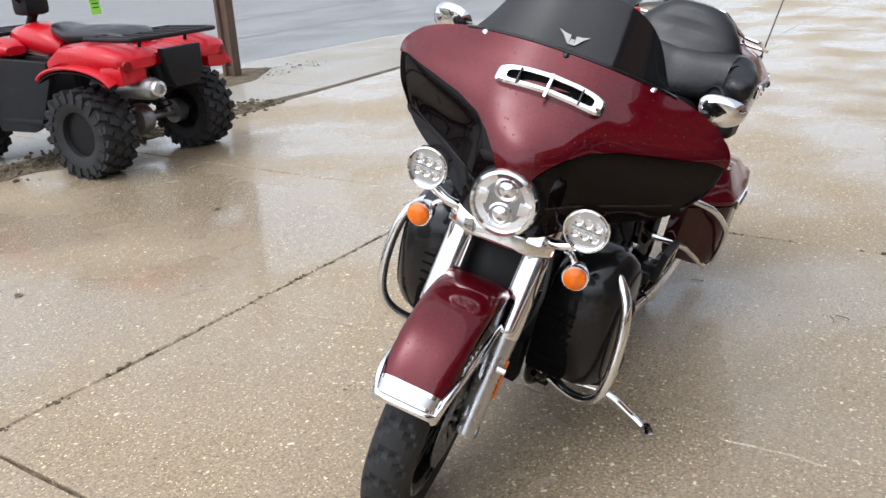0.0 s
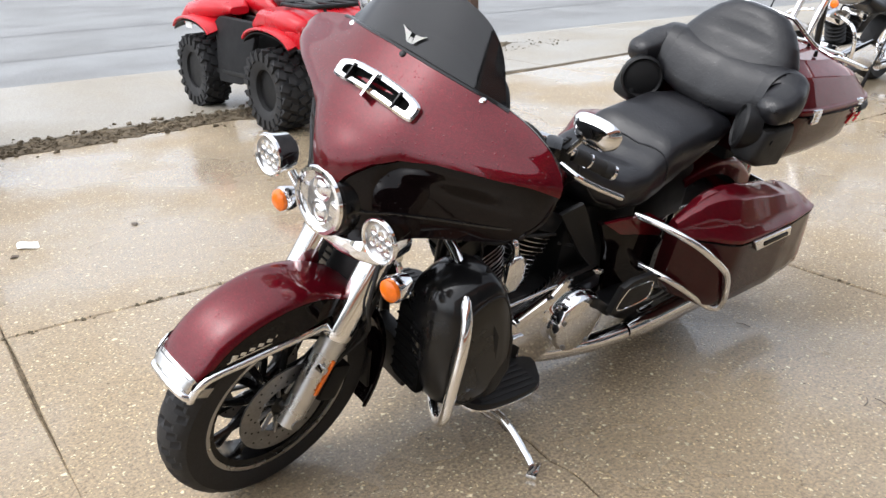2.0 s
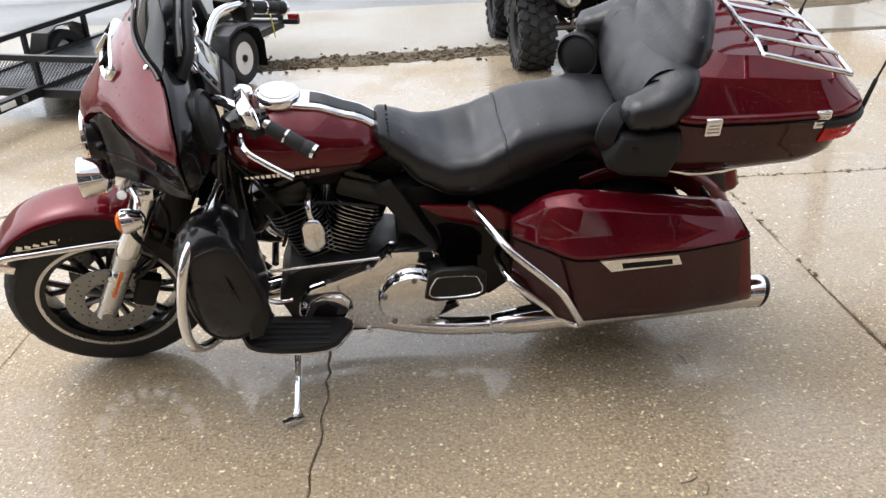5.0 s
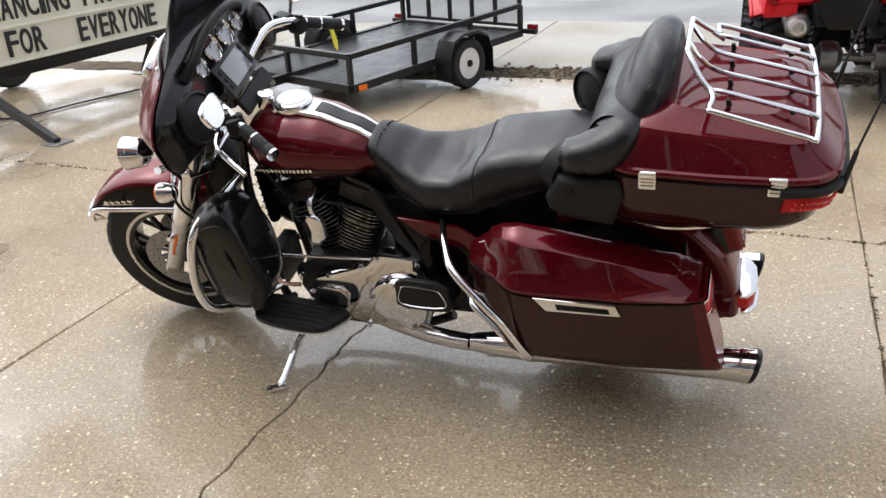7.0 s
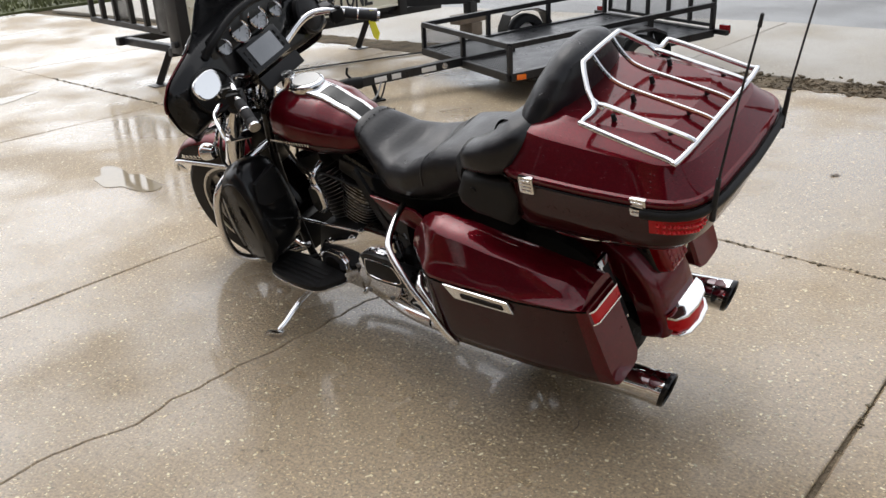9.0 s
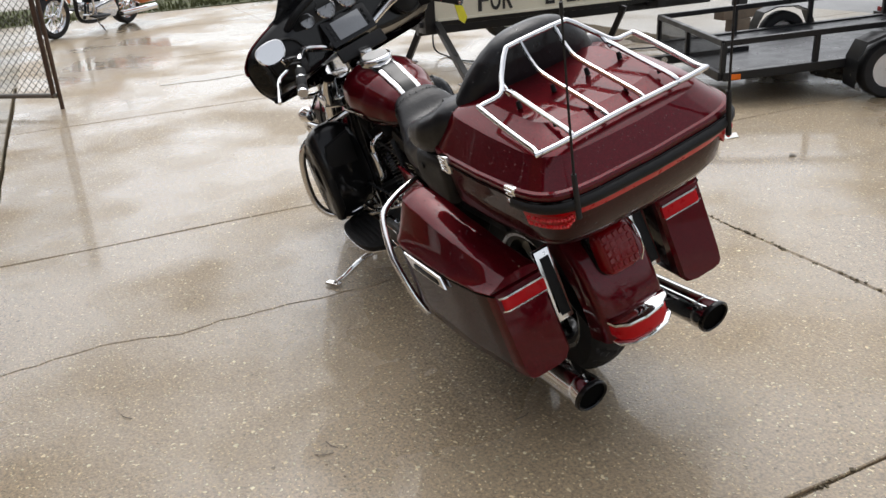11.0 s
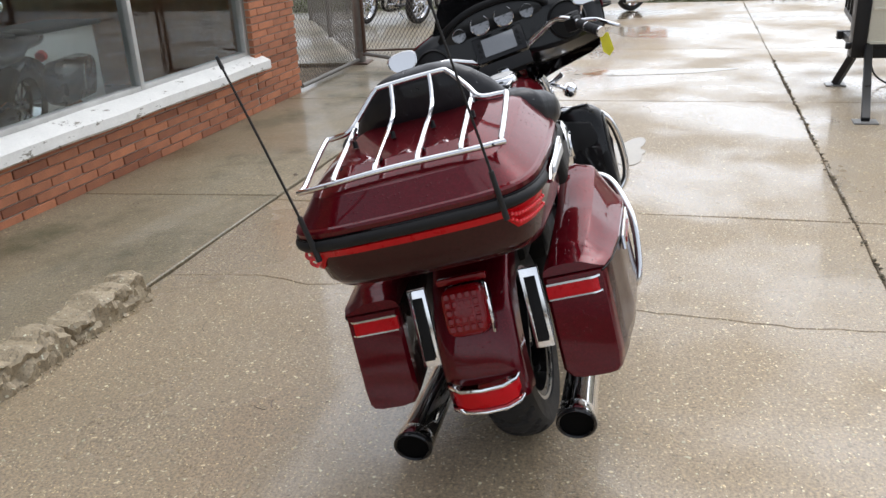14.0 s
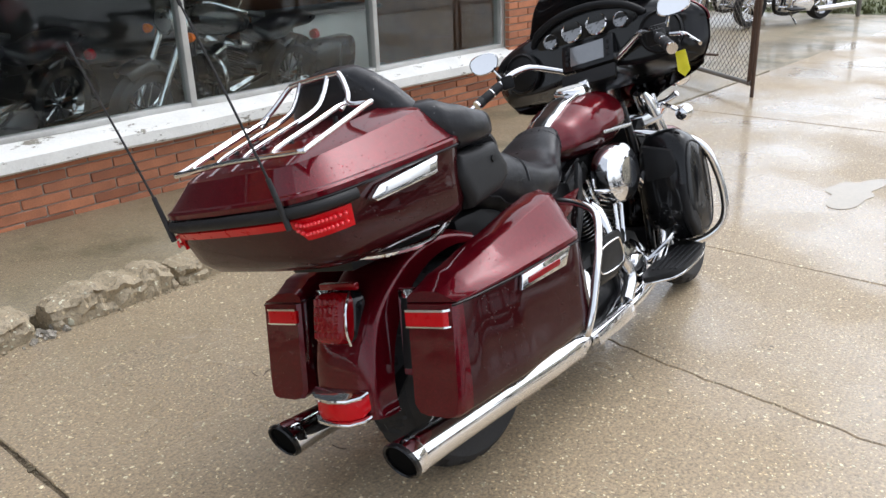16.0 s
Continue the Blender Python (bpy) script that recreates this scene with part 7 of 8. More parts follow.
# ---- quad bikes: x ahead of the rear axle ----
ATVRED = plain("red_atv_plastic", (0.50, 0.006, 0.014), 0.34, 0, 0.12, 5, 120, 0.05, 0.001, 0.3, spec=0.25)
PLASTIC = plain("coarse_black_plastic", (0.010, 0.010, 0.011), 0.65, 0, 0.3, 8, 160, 0.3, spec=0.2)
GREEN = plain("dark_green_plastic", (0.03, 0.045, 0.025), 0.4, 0, 0.2, 5, 120, 0.1)


def knobby(c, R, w, n=20):
    bm = lathe([(R - 0.14, -w * 0.42), (R - 0.10, -w * 0.5), (R - 0.03, -w * 0.5), (R - 0.012, -w * 0.40), (R - 0.012, w * 0.40), (R - 0.03, w * 0.5), (R - 0.10, w * 0.5), (R - 0.14, w * 0.42)], Matrix.Translation(c) @ Matrix.Rotation(radians(90), 4, 'X'), 40, True)
    for k in range(n):
        for j, y in enumerate((-0.40, -0.14, 0.14, 0.40)):
            a = 2 * math.pi * (k + 0.5 * (j % 2)) / n
            add_box(bm, (0.030, w * 0.23, 0.045), c + V((R - 0.008) * math.cos(a), y * w, (R - 0.008) * math.sin(a)), 0, Matrix.Rotation(-a, 4, 'Y') @ Matrix.Rotation(radians(22 if y < 0 else -22), 4, 'X'))
            if j in (0, 3):
                add_box(bm, (0.06, 0.02, 0.04), c + V((R - 0.045) * math.cos(a), math.copysign(w * 0.505, y), (R - 0.045) * math.sin(a)), 0, Matrix.Rotation(-a, 4, 'Y'))
    return bm


def quad(label, body, m, scale=1.0):
    top = thing("quad_bike", label, "quad bike", "quad bikes", m=m @ Matrix.Scale(scale, 4))
    WB, T, R = 1.30, 0.46, 0.29
    for x, nm, w in ((0.0, "rear_wheel", 0.25), (WB, "front_wheel", 0.21)):
        for s in (1, -1):
            c = V(x, T * s, R)
            wb = part(nm, lathe([(0.03, 0.02), (0.06, 0.0), (0.14, 0.01), (0.155, 0.06), (0.16, 0.09)], Matrix.Translation(c + V(0, -0.02 * s, 0)) @ Matrix.Rotation(radians(-90 * s), 4, 'X'), 24), SATIN, top)
            part("tyre", knobby(c, R, w), RUBBER, wb, "knobbly black tyre", angle=30)
            for k in range(4):
                a = math.pi / 2 * k + 0.4
                part("lug_nut", cyl(c + V(0.05 * math.cos(a), 0.0, 0.05 * math.sin(a)), c + V(0.05 * math.cos(a), 0.035 * s, 0.05 * math.sin(a)), 0.010, n=8), STEEL, wb)
            fl = lambda u, v, x=x, s=s, w=w: V(x + (0.37 + 0.03 * v) * math.cos(radians(32) + u * radians(122)), (0.21 + (0.33 + 0.02 * math.sin(u * 3)) * v) * s, R + 0.17 + 0.28 * math.sin(radians(32) + u * radians(122)) ** 0.6 + 0.05 * (1 - v) - 0.02 * v ** 3)
            part("fender", sheet(fl, 16, 8, 0.012), body, top, "bright glossy fender" if body is ATVRED else "")
            part("fender_lip", tube([fl(i / 10, 1.0) for i in range(11)], 0.012, 6), SATIN if body is not ATVRED else body, top)
            part("inner_fender", sheet(lambda u, v, f=fl: f(u, v) * 1.0 + V(0, 0, -0.025), 10, 4, 0.006), SATIN, top)
    part("rear_axle", cyl((0, -0.42, R), (0, 0.42, R), 0.028, n=12), STEEL, top)
    part("brake_hub", cyl((0.0, -0.33, R), (0.0, -0.25, R), 0.085, n=20), STEEL, top)
    part("differential", lathe([(0.04, -0.09), (0.10, -0.05), (0.11, 0), (0.10, 0.05), (0.04, 0.09)], Matrix.Translation((0.02, 0.03, R)) @ Matrix.Rotation(radians(90), 4, 'X'), 20), STEEL, top)
    for s in (1, -1):
        sp = part("shock", cyl((-0.06, 0.17 * s, R + 0.02), (0.06, 0.13 * s, R + 0.36), 0.016, n=10), STEEL, top)
        coil = [V(-0.055 + 0.10 * i / 48, 0.168 * s - 0.034 * s * i / 48, R + 0.05 + 0.26 * i / 48) + V(0.034 * math.cos(i * 0.9), 0.034 * math.sin(i * 0.9), 0) for i in range(49)]
        part("coil_spring", tube(coil, 0.008, 6, smooth=False), SATIN, sp)
        part("swing_arm", tube([(0.02, 0.16 * s, R - 0.03), (0.35, 0.15 * s, R - 0.02), (0.6, 0.12 * s, R + 0.02)], 0.028, 8), SATIN, top)
        part("footwell", slab([(0.42, 0.16 * s, 0.30), (0.94, 0.16 * s, 0.28), (0.98, 0.50 * s, 0.30), (0.40, 0.52 * s, 0.32)], 0.04, (0, 0, 1), 0.01), SATIN, top)
        part("side_panel", slab([(0.36, 0.20 * s, 0.72), (0.95, 0.19 * s, 0.74), (1.02, 0.19 * s, 0.48), (0.86, 0.20 * s, 0.33), (0.48, 0.20 * s, 0.34), (0.34, 0.20 * s, 0.50)], 0.05, (0, s, 0), 0.015), SATIN, top)
        tl = part("tail_reflector", lathe([(0.035, -0.02), (0.038, 0.01), (0.03, 0.02), (0.002, 0.022)], facing((-0.39, 0.42 * s, 0.72), (-1, 0.2 * s, 0)), 18), DARKLENS, top)
        part("fender_end", slab([(-0.20, 0.30 * s, 0.76), (-0.40, 0.28 * s, 0.74), (-0.39, 0.47 * s, 0.73), (-0.24, 0.51 * s, 0.72)], 0.13, (0, 0, -1), 0.03), body, top)
        mp = [(1.02, 0.44 * s, 0.70), (0.92, 0.45 * s, 0.74), (0.40, 0.42 * s, 0.72), (0.36, 0.44 * s, 0.60), (0.44, 0.50 * s, 0.30), (0.52, 0.52 * s, 0.26), (0.88, 0.52 * s, 0.25), (0.93, 0.50 * s, 0.34)]
        part("mud_panel", slab(mp, 0.05, (0, -s, 0.1), 0.012), PLASTIC, top, "large black plastic mud panel")
        part("body_shoulder", rings([ring_x(x, 0.30 * s, z, hy, hz, 3, 18) for x, z, hy, hz in ((0.84, 0.78, 0.08, 0.03), (0.95, 0.79, 0.13, 0.07), (1.2, 0.78, 0.19, 0.09), (1.45, 0.75, 0.20, 0.09), (1.58, 0.69, 0.19, 0.06), (1.62, 0.67, 0.13, 0.02))]), body, top)
        part("rear_shoulder", rings([ring_x(x, 0.31 * s, z, hy, hz, 3.4, 18) for x, z, hy, hz in ((-0.41, 0.73, 0.12, 0.03), (-0.37, 0.74, 0.17, 0.06), (-0.2, 0.76, 0.19, 0.08), (0.12, 0.78, 0.21, 0.07), (0.30, 0.72, 0.16, 0.04))]), body, top)
    part("skid_plate", slab([(-0.46, -0.17, 0.80), (-0.46, 0.17, 0.80), (-0.48, 0.15, 0.62), (-0.46, 0.09, 0.54), (-0.46, -0.09, 0.54), (-0.48, -0.15, 0.62)], 0.06, (1, 0, 0), 0.02), SATIN, top)
    part("engine", box((0.52, 0.30, 0.34), (0.66, 0, 0.44), 0.05), SATIN, top)
    part("rear_body", rings([ring_x(x, 0, z, hy, hz, 3, 24) for x, z, hy, hz in ((-0.38, 0.73, 0.22, 0.05), (-0.30, 0.73, 0.26, 0.07), (0.0, 0.75, 0.27, 0.08), (0.3, 0.74, 0.22, 0.09), (0.40, 0.72, 0.15, 0.07))]), body, top)
    part("tail_box", slab([(-0.40, -0.20, 0.70), (-0.40, 0.20, 0.70), (-0.43, 0.17, 0.55), (-0.43, -0.17, 0.55)], 0.10, (1, 0, 0), 0.03), SATIN, top)
    part("tail_light", box((0.02, 0.15, 0.035), (-0.425, 0, 0.655), 0.008), DARKLENS, top)
    part("tank_cover", rings([ring_x(x, 0, z, hy, hz, 2.6, 24) for x, z, hy, hz in ((0.62, 0.76, 0.12, 0.06), (0.72, 0.80, 0.17, 0.10), (0.95, 0.83, 0.18, 0.12), (1.12, 0.82, 0.14, 0.10), (1.2, 0.80, 0.07, 0.05))]), body, top)
    part("front_body", rings([ring_x(x, 0, z, hy, hz, 3, 24) for x, z, hy, hz in ((1.05, 0.72, 0.22, 0.06), (1.25, 0.74, 0.30, 0.09), (1.48, 0.72, 0.32, 0.09), (1.62, 0.66, 0.24, 0.06))]), body, top)
    part("seat", rings([ring_x(x, 0, z, hy, hz, 2.6, 24) for x, z, hy, hz in ((-0.10, 0.86, 0.14, 0.02), (0.0, 0.87, 0.19, 0.05), (0.25, 0.87, 0.20, 0.06), (0.5, 0.86, 0.16, 0.06), (0.68, 0.90, 0.11, 0.05), (0.74, 0.92, 0.06, 0.02))]), VINYL, top)
    for x0, x1, z in ((-0.42, 0.02, 0.875), (1.15, 1.62, 0.875)):
        rk2 = part("rack", tube([V(x0, -0.30, z), V(x0 - 0.02, 0, z), V(x0, 0.30, z), V(x0 + 0.06, 0.38, z), V(x1 - 0.05, 0.36, z), V(x1, 0.30, z), V(x1, -0.30, z), V(x1 - 0.05, -0.36, z), V(x0 + 0.06, -0.38, z)], 0.015, 8, 5, True), SATIN, top, "black steel cargo rack")
        for k in range(5):
            y = -0.26 + 0.13 * k
            part("rack_bar", cyl((x0 - 0.01, y, z), (x1, y, z), 0.011, n=8), SATIN, rk2)
        for y in (-0.2, 0.2):
            part("rack_leg", cyl((x0 + 0.12, y, z), (x0 + 0.14, y, 0.77), 0.012, n=8), SATIN, rk2)
    part("silencer", rings([ring_x(x, 0.27, 0.56, r, r * 0.95, 2.2, 20) for x, r in ((-0.46, 0.05), (-0.43, 0.075), (0.05, 0.08), (0.12, 0.05))]), STEEL, top, "heat-stained steel silencer")
    part("silencer_end", lathe([(0.055, 0), (0.06, 0.02), (0.05, 0.045), (0.03, 0.05), (0.024, 0.02)], facing((-0.45, 0.27, 0.56), (-1, 0, 0)), 20), SILVER, top)
    part("column", cyl((1.10, 0, 0.85), (0.98, 0, 1.02), 0.035, n=12), SATIN, top)
    part("dash", box((0.17, 0.20, 0.17), (1.0, 0, 1.08), 0.04), SATIN, top)
    hb = part("handlebar", tube([(0.98, -0.05, 1.06), (0.96, -0.2, 1.15), (0.86, -0.38, 1.13)] , 0.013, 8), SATIN, top)
    part("handlebar_arm", tube([(0.98, 0.05, 1.06), (0.96, 0.2, 1.15), (0.86, 0.38, 1.13)], 0.013, 8), SATIN, hb)
    for s in (1, -1):
        part("grip", cyl((0.90, 0.32 * s, 1.137), (0.83, 0.43 * s, 1.125), 0.02, n=10), RUBBER, hb)
    if body is ATVRED:
        LIME = plain("lime_price_tag", (0.30, 0.72, 0.06), 0.5, 0, 0.1, 20, 90, 0.05)
        tg = part("price_tag", slab([(0.82, -0.36, 1.12), (0.82, -0.45, 1.12), (0.80, -0.45, 0.96), (0.80, -0.36, 0.96)], 0.003, (1, 0, 0)), LIME, top, "lime green hanging tag")
        for k in range(3):
            part("writing_bar", box((0.003, 0.06, 0.008), (0.807, -0.405, 1.07 - 0.03 * k)), SATIN, tg)
        part("decal", box((0.12, 0.004, 0.05), (1.30, 0.545, 0.66), 0.0015), WHITE, top)
    return top


quad("bright red four-wheel quad bike with black racks and knobbly tyres", ATVRED, pose(-1.351, -3.96, 0, 0, 0, -92), 1.08)
quad("dark green quad bike parked far across the wet lot", GREEN, pose(-15.6, -3.6, 0, 0, 0, 20), 1.02)

# ---- utility trailers: x ahead of the rear edge ----
TBLACK = plain("black_trailer_paint", (0.014, 0.014, 0.015), 0.38, 0.1, 0.4, 8, 120, 0.1, spec=0.4)
DECK = plain("wet_black_mesh_deck", (0.030, 0.032, 0.036), 0.35, 0.3, 0.3, 6, 160, 0.4)


def wire_panel(w, h, pitch, r):
    """Diamond wire between 0 and w along x, 0 and h along z."""
    bm = bmesh.new()
    n = int((w + h) / pitch)
    for sgn in (1, -1):
        for k in range(n + 1):
            c = k * pitch
            if sgn > 0:
                a, b = (max(0, c - h), min(h, c)), (min(w, c), max(0, c - w))
            else:
                a, b = (max(0, c - h), h - min(h, c)), (min(w, c), h - max(0, c - w))
            p, q = V(a[0], 0.002 * sgn, a[1]), V(b[0], 0.002 * sgn, b[1])
            if (p - q).length > 0.02:
                add_cyl(bm, p, q, r, n=4, caps=False)
    return bm


def bar(bm, a, b, w, up=(0, 0, 1)):
    a, b = Vector(a), Vector(b)
    d = (b - a)
    q = d.to_track_quat('X', 'Z').to_matrix().to_4x4()
    return add_box(bm, (d.length + w * 0.0, w, w), (a + b) / 2, 0.003, q, 1)


def trailer(label, m):
    top = thing("utility_trailer", label, "trailer", "utility trailers", m=m)
    Lb, hw, zd, zr = 2.48, 0.92, 0.40, 0.67
    nose = -0.055
    zz = lambda x, z: z + nose * x
    part("deck", slab([(0, -hw, zz(0, zd)), (Lb, -hw, zz(Lb, zd)), (Lb, hw, zz(Lb, zd)), (0, hw, zz(0, zd))], 0.03, (0, 0, -1), 0.004), DECK, top, "black expanded-mesh deck")
    for s in (1, -1):
        for z, w in ((zd - 0.02, 0.075), (zr, 0.05)):
            part("side_rail", bar(bmesh.new(), (0, hw * s, zz(0, z)), (Lb, hw * s, zz(Lb, z)), w), TBLACK, top)
        for k in range(4):
            x = Lb * k / 3
            part("rail_post", bar(bmesh.new(), (x, hw * s, zz(x, zd)), (x, hw * s, zz(x, zr)), 0.045), TBLACK, top)
        c = V(1.07, (hw + 0.13) * s, 0.25)
        wh = part("wheel", lathe([(0.027, 0.03), (0.053, 0.02), (0.08, -0.01), (0.14, -0.005), (0.153, 0.05), (0.162, 0.06)], Matrix.Translation(c) @ Matrix.Rotation(radians(-90 * s), 4, 'X'), 28), WHITE, top, "white steel trailer wheel")
        part("tyre", lathe([(0.153, -0.065), (0.175, -0.078), (0.23, -0.074), (0.248, -0.05), (0.25, 0), (0.248, 0.05), (0.23, 0.074), (0.175, 0.078), (0.153, 0.065)], Matrix.Translation(c) @ Matrix.Rotation(radians(90), 4, 'X'), 40, True), RUBBER, wh)
        part("hub_cap", cyl(c + V(0, 0.0, 0), c + V(0, 0.075 * s, 0), 0.035, n=16), SATIN, wh)
        for k in range(5):
            a = 2 * math.pi * k / 5
            part("wheel_hole", cyl(c + V(0.10 * math.cos(a), 0.006 * s, 0.10 * math.sin(a)), c + V(0.10 * math.cos(a), 0.012 * s, 0.10 * math.sin(a)), 0.017, n=10), SATIN, wh)
        fpts = [(1.07 + r * math.cos(a), r * math.sin(a) + 0.25) for a, r in ((radians(200), 0.34), (radians(160), 0.34), (radians(135), 0.36), (radians(110), 0.33), (radians(70), 0.33), (radians(45), 0.36), (radians(20), 0.34), (radians(-20), 0.34))]
        fbm = bmesh.new()
        add_rings(fbm, [[V(x, (hw + 0.02) * s, z), V(x, (hw + 0.23) * s, z), V(x, (hw + 0.235) * s, z - 0.025), V(x, (hw + 0.02) * s, z - 0.012)] for x, z in fpts])
        part("mudguard", fbm, TBLACK, top)
        tl = part("tail_light", box((0.05, 0.12, 0.09), (-0.05, (hw + 0.13) * s, 0.43), 0.01), DARKLENS, top, "red tail light on a black bracket")
        part("light_bracket", bar(bmesh.new(), (-0.02, hw * s, 0.40), (-0.02, (hw + 0.2) * s, 0.40), 0.05), TBLACK, tl)
        part("side_marker", box((0.10, 0.012, 0.05), (Lb - 0.10, (hw + 0.045) * s, zz(Lb, zd - 0.02)), 0.004), AMBER, top)
    part("axle", bar(bmesh.new(), (1.07, -hw - 0.1, 0.25), (1.07, hw + 0.1, 0.25), 0.06), TBLACK, top)
    for z, w in ((zd - 0.02, 0.075), (zr, 0.05)):
        part("front_rail", bar(bmesh.new(), (Lb, -hw, zz(Lb, z)), (Lb, hw, zz(Lb, z)), w), TBLACK, top)
    part("rear_sill", bar(bmesh.new(), (0, -hw, zd - 0.02), (0, hw, zd - 0.02), 0.075), TBLACK, top)
    part("rail_post", bar(bmesh.new(), (Lb, 0, zz(Lb, zd)), (Lb, 0, zz(Lb, zr)), 0.045), TBLACK, top)
    part("front_mesh", wire_panel(2 * hw, 0.24, 0.035, 0.003), SATIN, top, m=Matrix.Translation((Lb, -hw, zz(Lb, zd))) @ Matrix.Rotation(radians(90), 4, 'Z'))
    # ramp gate, folded up
    gt = part("ramp_gate", bar(bmesh.new(), (-0.05, -hw + 0.05, zd + 1.30), (-0.05, hw - 0.05, zd + 1.30), 0.04), TBLACK, top, "folded-up ramp gate of wire mesh")
    for k in range(6):
        y = -hw + 0.05 + (2 * hw - 0.1) * k / 5
        part("gate_bar", bar(bmesh.new(), (-0.05, y, zd + 0.03), (-0.05, y, zd + 1.30), 0.04), TBLACK, gt)
    for z in (0.05, 0.70):
        part("gate_rail", bar(bmesh.new(), (-0.05, -hw + 0.05, zd + z), (-0.05, hw - 0.05, zd + z), 0.035), TBLACK, gt)
    part("gate_mesh", wire_panel(2 * hw - 0.1, 1.26, 0.032, 0.0028), STEEL, gt, m=Matrix.Translation((-0.065, -hw + 0.05, zd + 0.03)) @ Matrix.Rotation(radians(90), 4, 'Z'))
    # tongue, coupler and jack
    tb = part("tongue", bar(bmesh.new(), (Lb - 0.6, 0, 0.30), (Lb + 1.18, 0, 0.20), 0.085), TBLACK, top, "black steel tongue with pale stickers")
    for x, w in ((0.95, 0.13), (0.78, 0.10), (0.42, 0.16)):
        part("sticker", box((w, 0.004, 0.05), (Lb + x, 0.0455, 0.20 + 0.0562 * (1.18 - x)), 0.001, Matrix.Rotation(radians(3.2), 4, 'Y')), WHITE, tb)
    part("sticker", cyl((Lb + 0.24, 0.043, 0.253), (Lb + 0.24, 0.048, 0.253), 0.032, n=20), SILVER, tb)
    part("coupler", rings([ring_x(Lb + x, 0, 0.20, r, r, 3, 16) for x, r in ((1.14, 0.055), (1.26, 0.06), (1.34, 0.05), (1.38, 0.03))]), SATIN, tb)
    part("coupler_handle", tube([(Lb + 1.24, 0, 0.25), (Lb + 1.28, 0, 0.30), (Lb + 1.27, 0, 0.36)], 0.012, 8), SATIN, tb)
    part("safety_chain", tube([(Lb + 0.95, 0.05, 0.19), (Lb + 1.05, 0.12, 0.06), (Lb + 1.2, 0.10, 0.02), (Lb + 1.28, 0.02, 0.10)], 0.009, 6), STEEL, tb)
    part("wiring", tube([(Lb + 0.9, 0.04, 0.17), (Lb + 1.02, 0.12, 0.02), (Lb + 1.22, 0.13, 0.02), (Lb + 1.32, 0.04, 0.03), (Lb + 1.28, -0.04, 0.12)], 0.009, 6), RUBBER, tb)
    part("jack_leg", tube([(Lb + 1.02, 0, 0.18), (Lb + 0.98, 0.02, 0.01)], 0.02, 8, smooth=False), SATIN, tb)
    part("jack_foot", box((0.12, 0.10, 0.015), (Lb + 0.98, 0.02, 0.009), 0.004), SATIN, tb)
    return top


trailer("black steel utility trailer with its ramp gate folded up", pose(1.849, -5.435, 0, 0, 0, 63) @ Matrix.Scale(0.84, 4))

# ---- the letter-board sign on its wheeled frame ----
bl, br = V(5.09, -2.481, 0), V(4.753, -5.044, 0)
along_s = (br - bl).normalized()
yaw_s = math.atan2(along_s.y, along_s.x)
SIGN = Matrix.Translation((bl.x, bl.y, 0)) @ Matrix.Rotation(yaw_s, 4, 'Z')
sg = thing("letter_board_sign", "large white letter-board sign with black letters on a dark steel frame", "sign", m=SIGN)
BOARD = plain("yellowed_white_board", (0.80, 0.76, 0.62), 0.4, 0, 0.08, 3, 60, 0.05)
LETTER = plain("black_letter", (0.02, 0.02, 0.02), 0.4, 0, 0.2, 20, 90, 0.05)
W = (br - bl).length
part("board", box((W, 0.16, 1.15), (W / 2, 0.0, 0.445 + 0.575), 0.008), BOARD, sg, "yellowed white board")
for z in (0.452, 0.727, 1.010, 1.293):
    part("letter_rail", box((W - 0.04, 0.02, 0.022), (W / 2, -0.088, z), 0.003), BOARD, sg)
for x in (-0.06, W + 0.06):
    part("side_post", box((0.11, 0.20, 1.36), (x, 0, 1.01), 0.008), TBLACK, sg)
part("top_rail", box((W + 0.2, 0.20, 0.09), (W / 2, 0, 1.65), 0.008), TBLACK, sg)
part("bottom_rail", box((W + 0.3, 0.06, 0.05), (W / 2, 0, 0.415), 0.006), TBLACK, sg)
part("frame_beam", box((W + 1.0, 0.08, 0.08), (W / 2 + 0.40, 0.16, 0.33), 0.006), TBLACK, sg)
part("frame_beam", box((W + 0.1, 0.08, 0.08), (W / 2, 1.30, 0.33), 0.006), TBLACK, sg)
for x in (0.04, W - 0.1):
    part("cross_beam", box((0.08, 1.22, 0.07), (x, 0.73, 0.33), 0.006), TBLACK, sg)
for a, b in (((0.02, -0.06, 0.42), (-0.10, -1.055)), ((0.0, 0.30, 0.36), (-0.13, 0.42)), ((W - 0.28, 0.10, 0.36), (2.21, 0.22))):
    lg = part("leg", bar(bmesh.new(), a, (b[0], b[1], 0.012), 0.06), TBLACK, sg, "slanting steel prop leg")
    part("foot_plate", box((0.17, 0.15, 0.012), (b[0], b[1], 0.006), 0.002), STEEL, lg)
part("axle", cyl((1.38, 0.20, 0.30), (1.38, 1.30, 0.30), 0.03, n=12), TBLACK, sg)
swh = part("wheel", lathe([(0.03, 0.02), (0.14, 0.03), (0.17, 0.06)], Matrix.Translation((1.38, 1.14, 0.30)) @ Matrix.Rotation(radians(90), 4, 'X'), 24), WHITE, sg)
part("tyre", lathe([(0.17, -0.08), (0.20, -0.09), (0.27, -0.085), (0.298, -0.04), (0.298, 0.04), (0.27, 0.085), (0.20, 0.09), (0.17, 0.08)], Matrix.Translation((1.38, 1.14, 0.30)) @ Matrix.Rotation(radians(90), 4, 'X'), 36, True), RUBBER, swh)
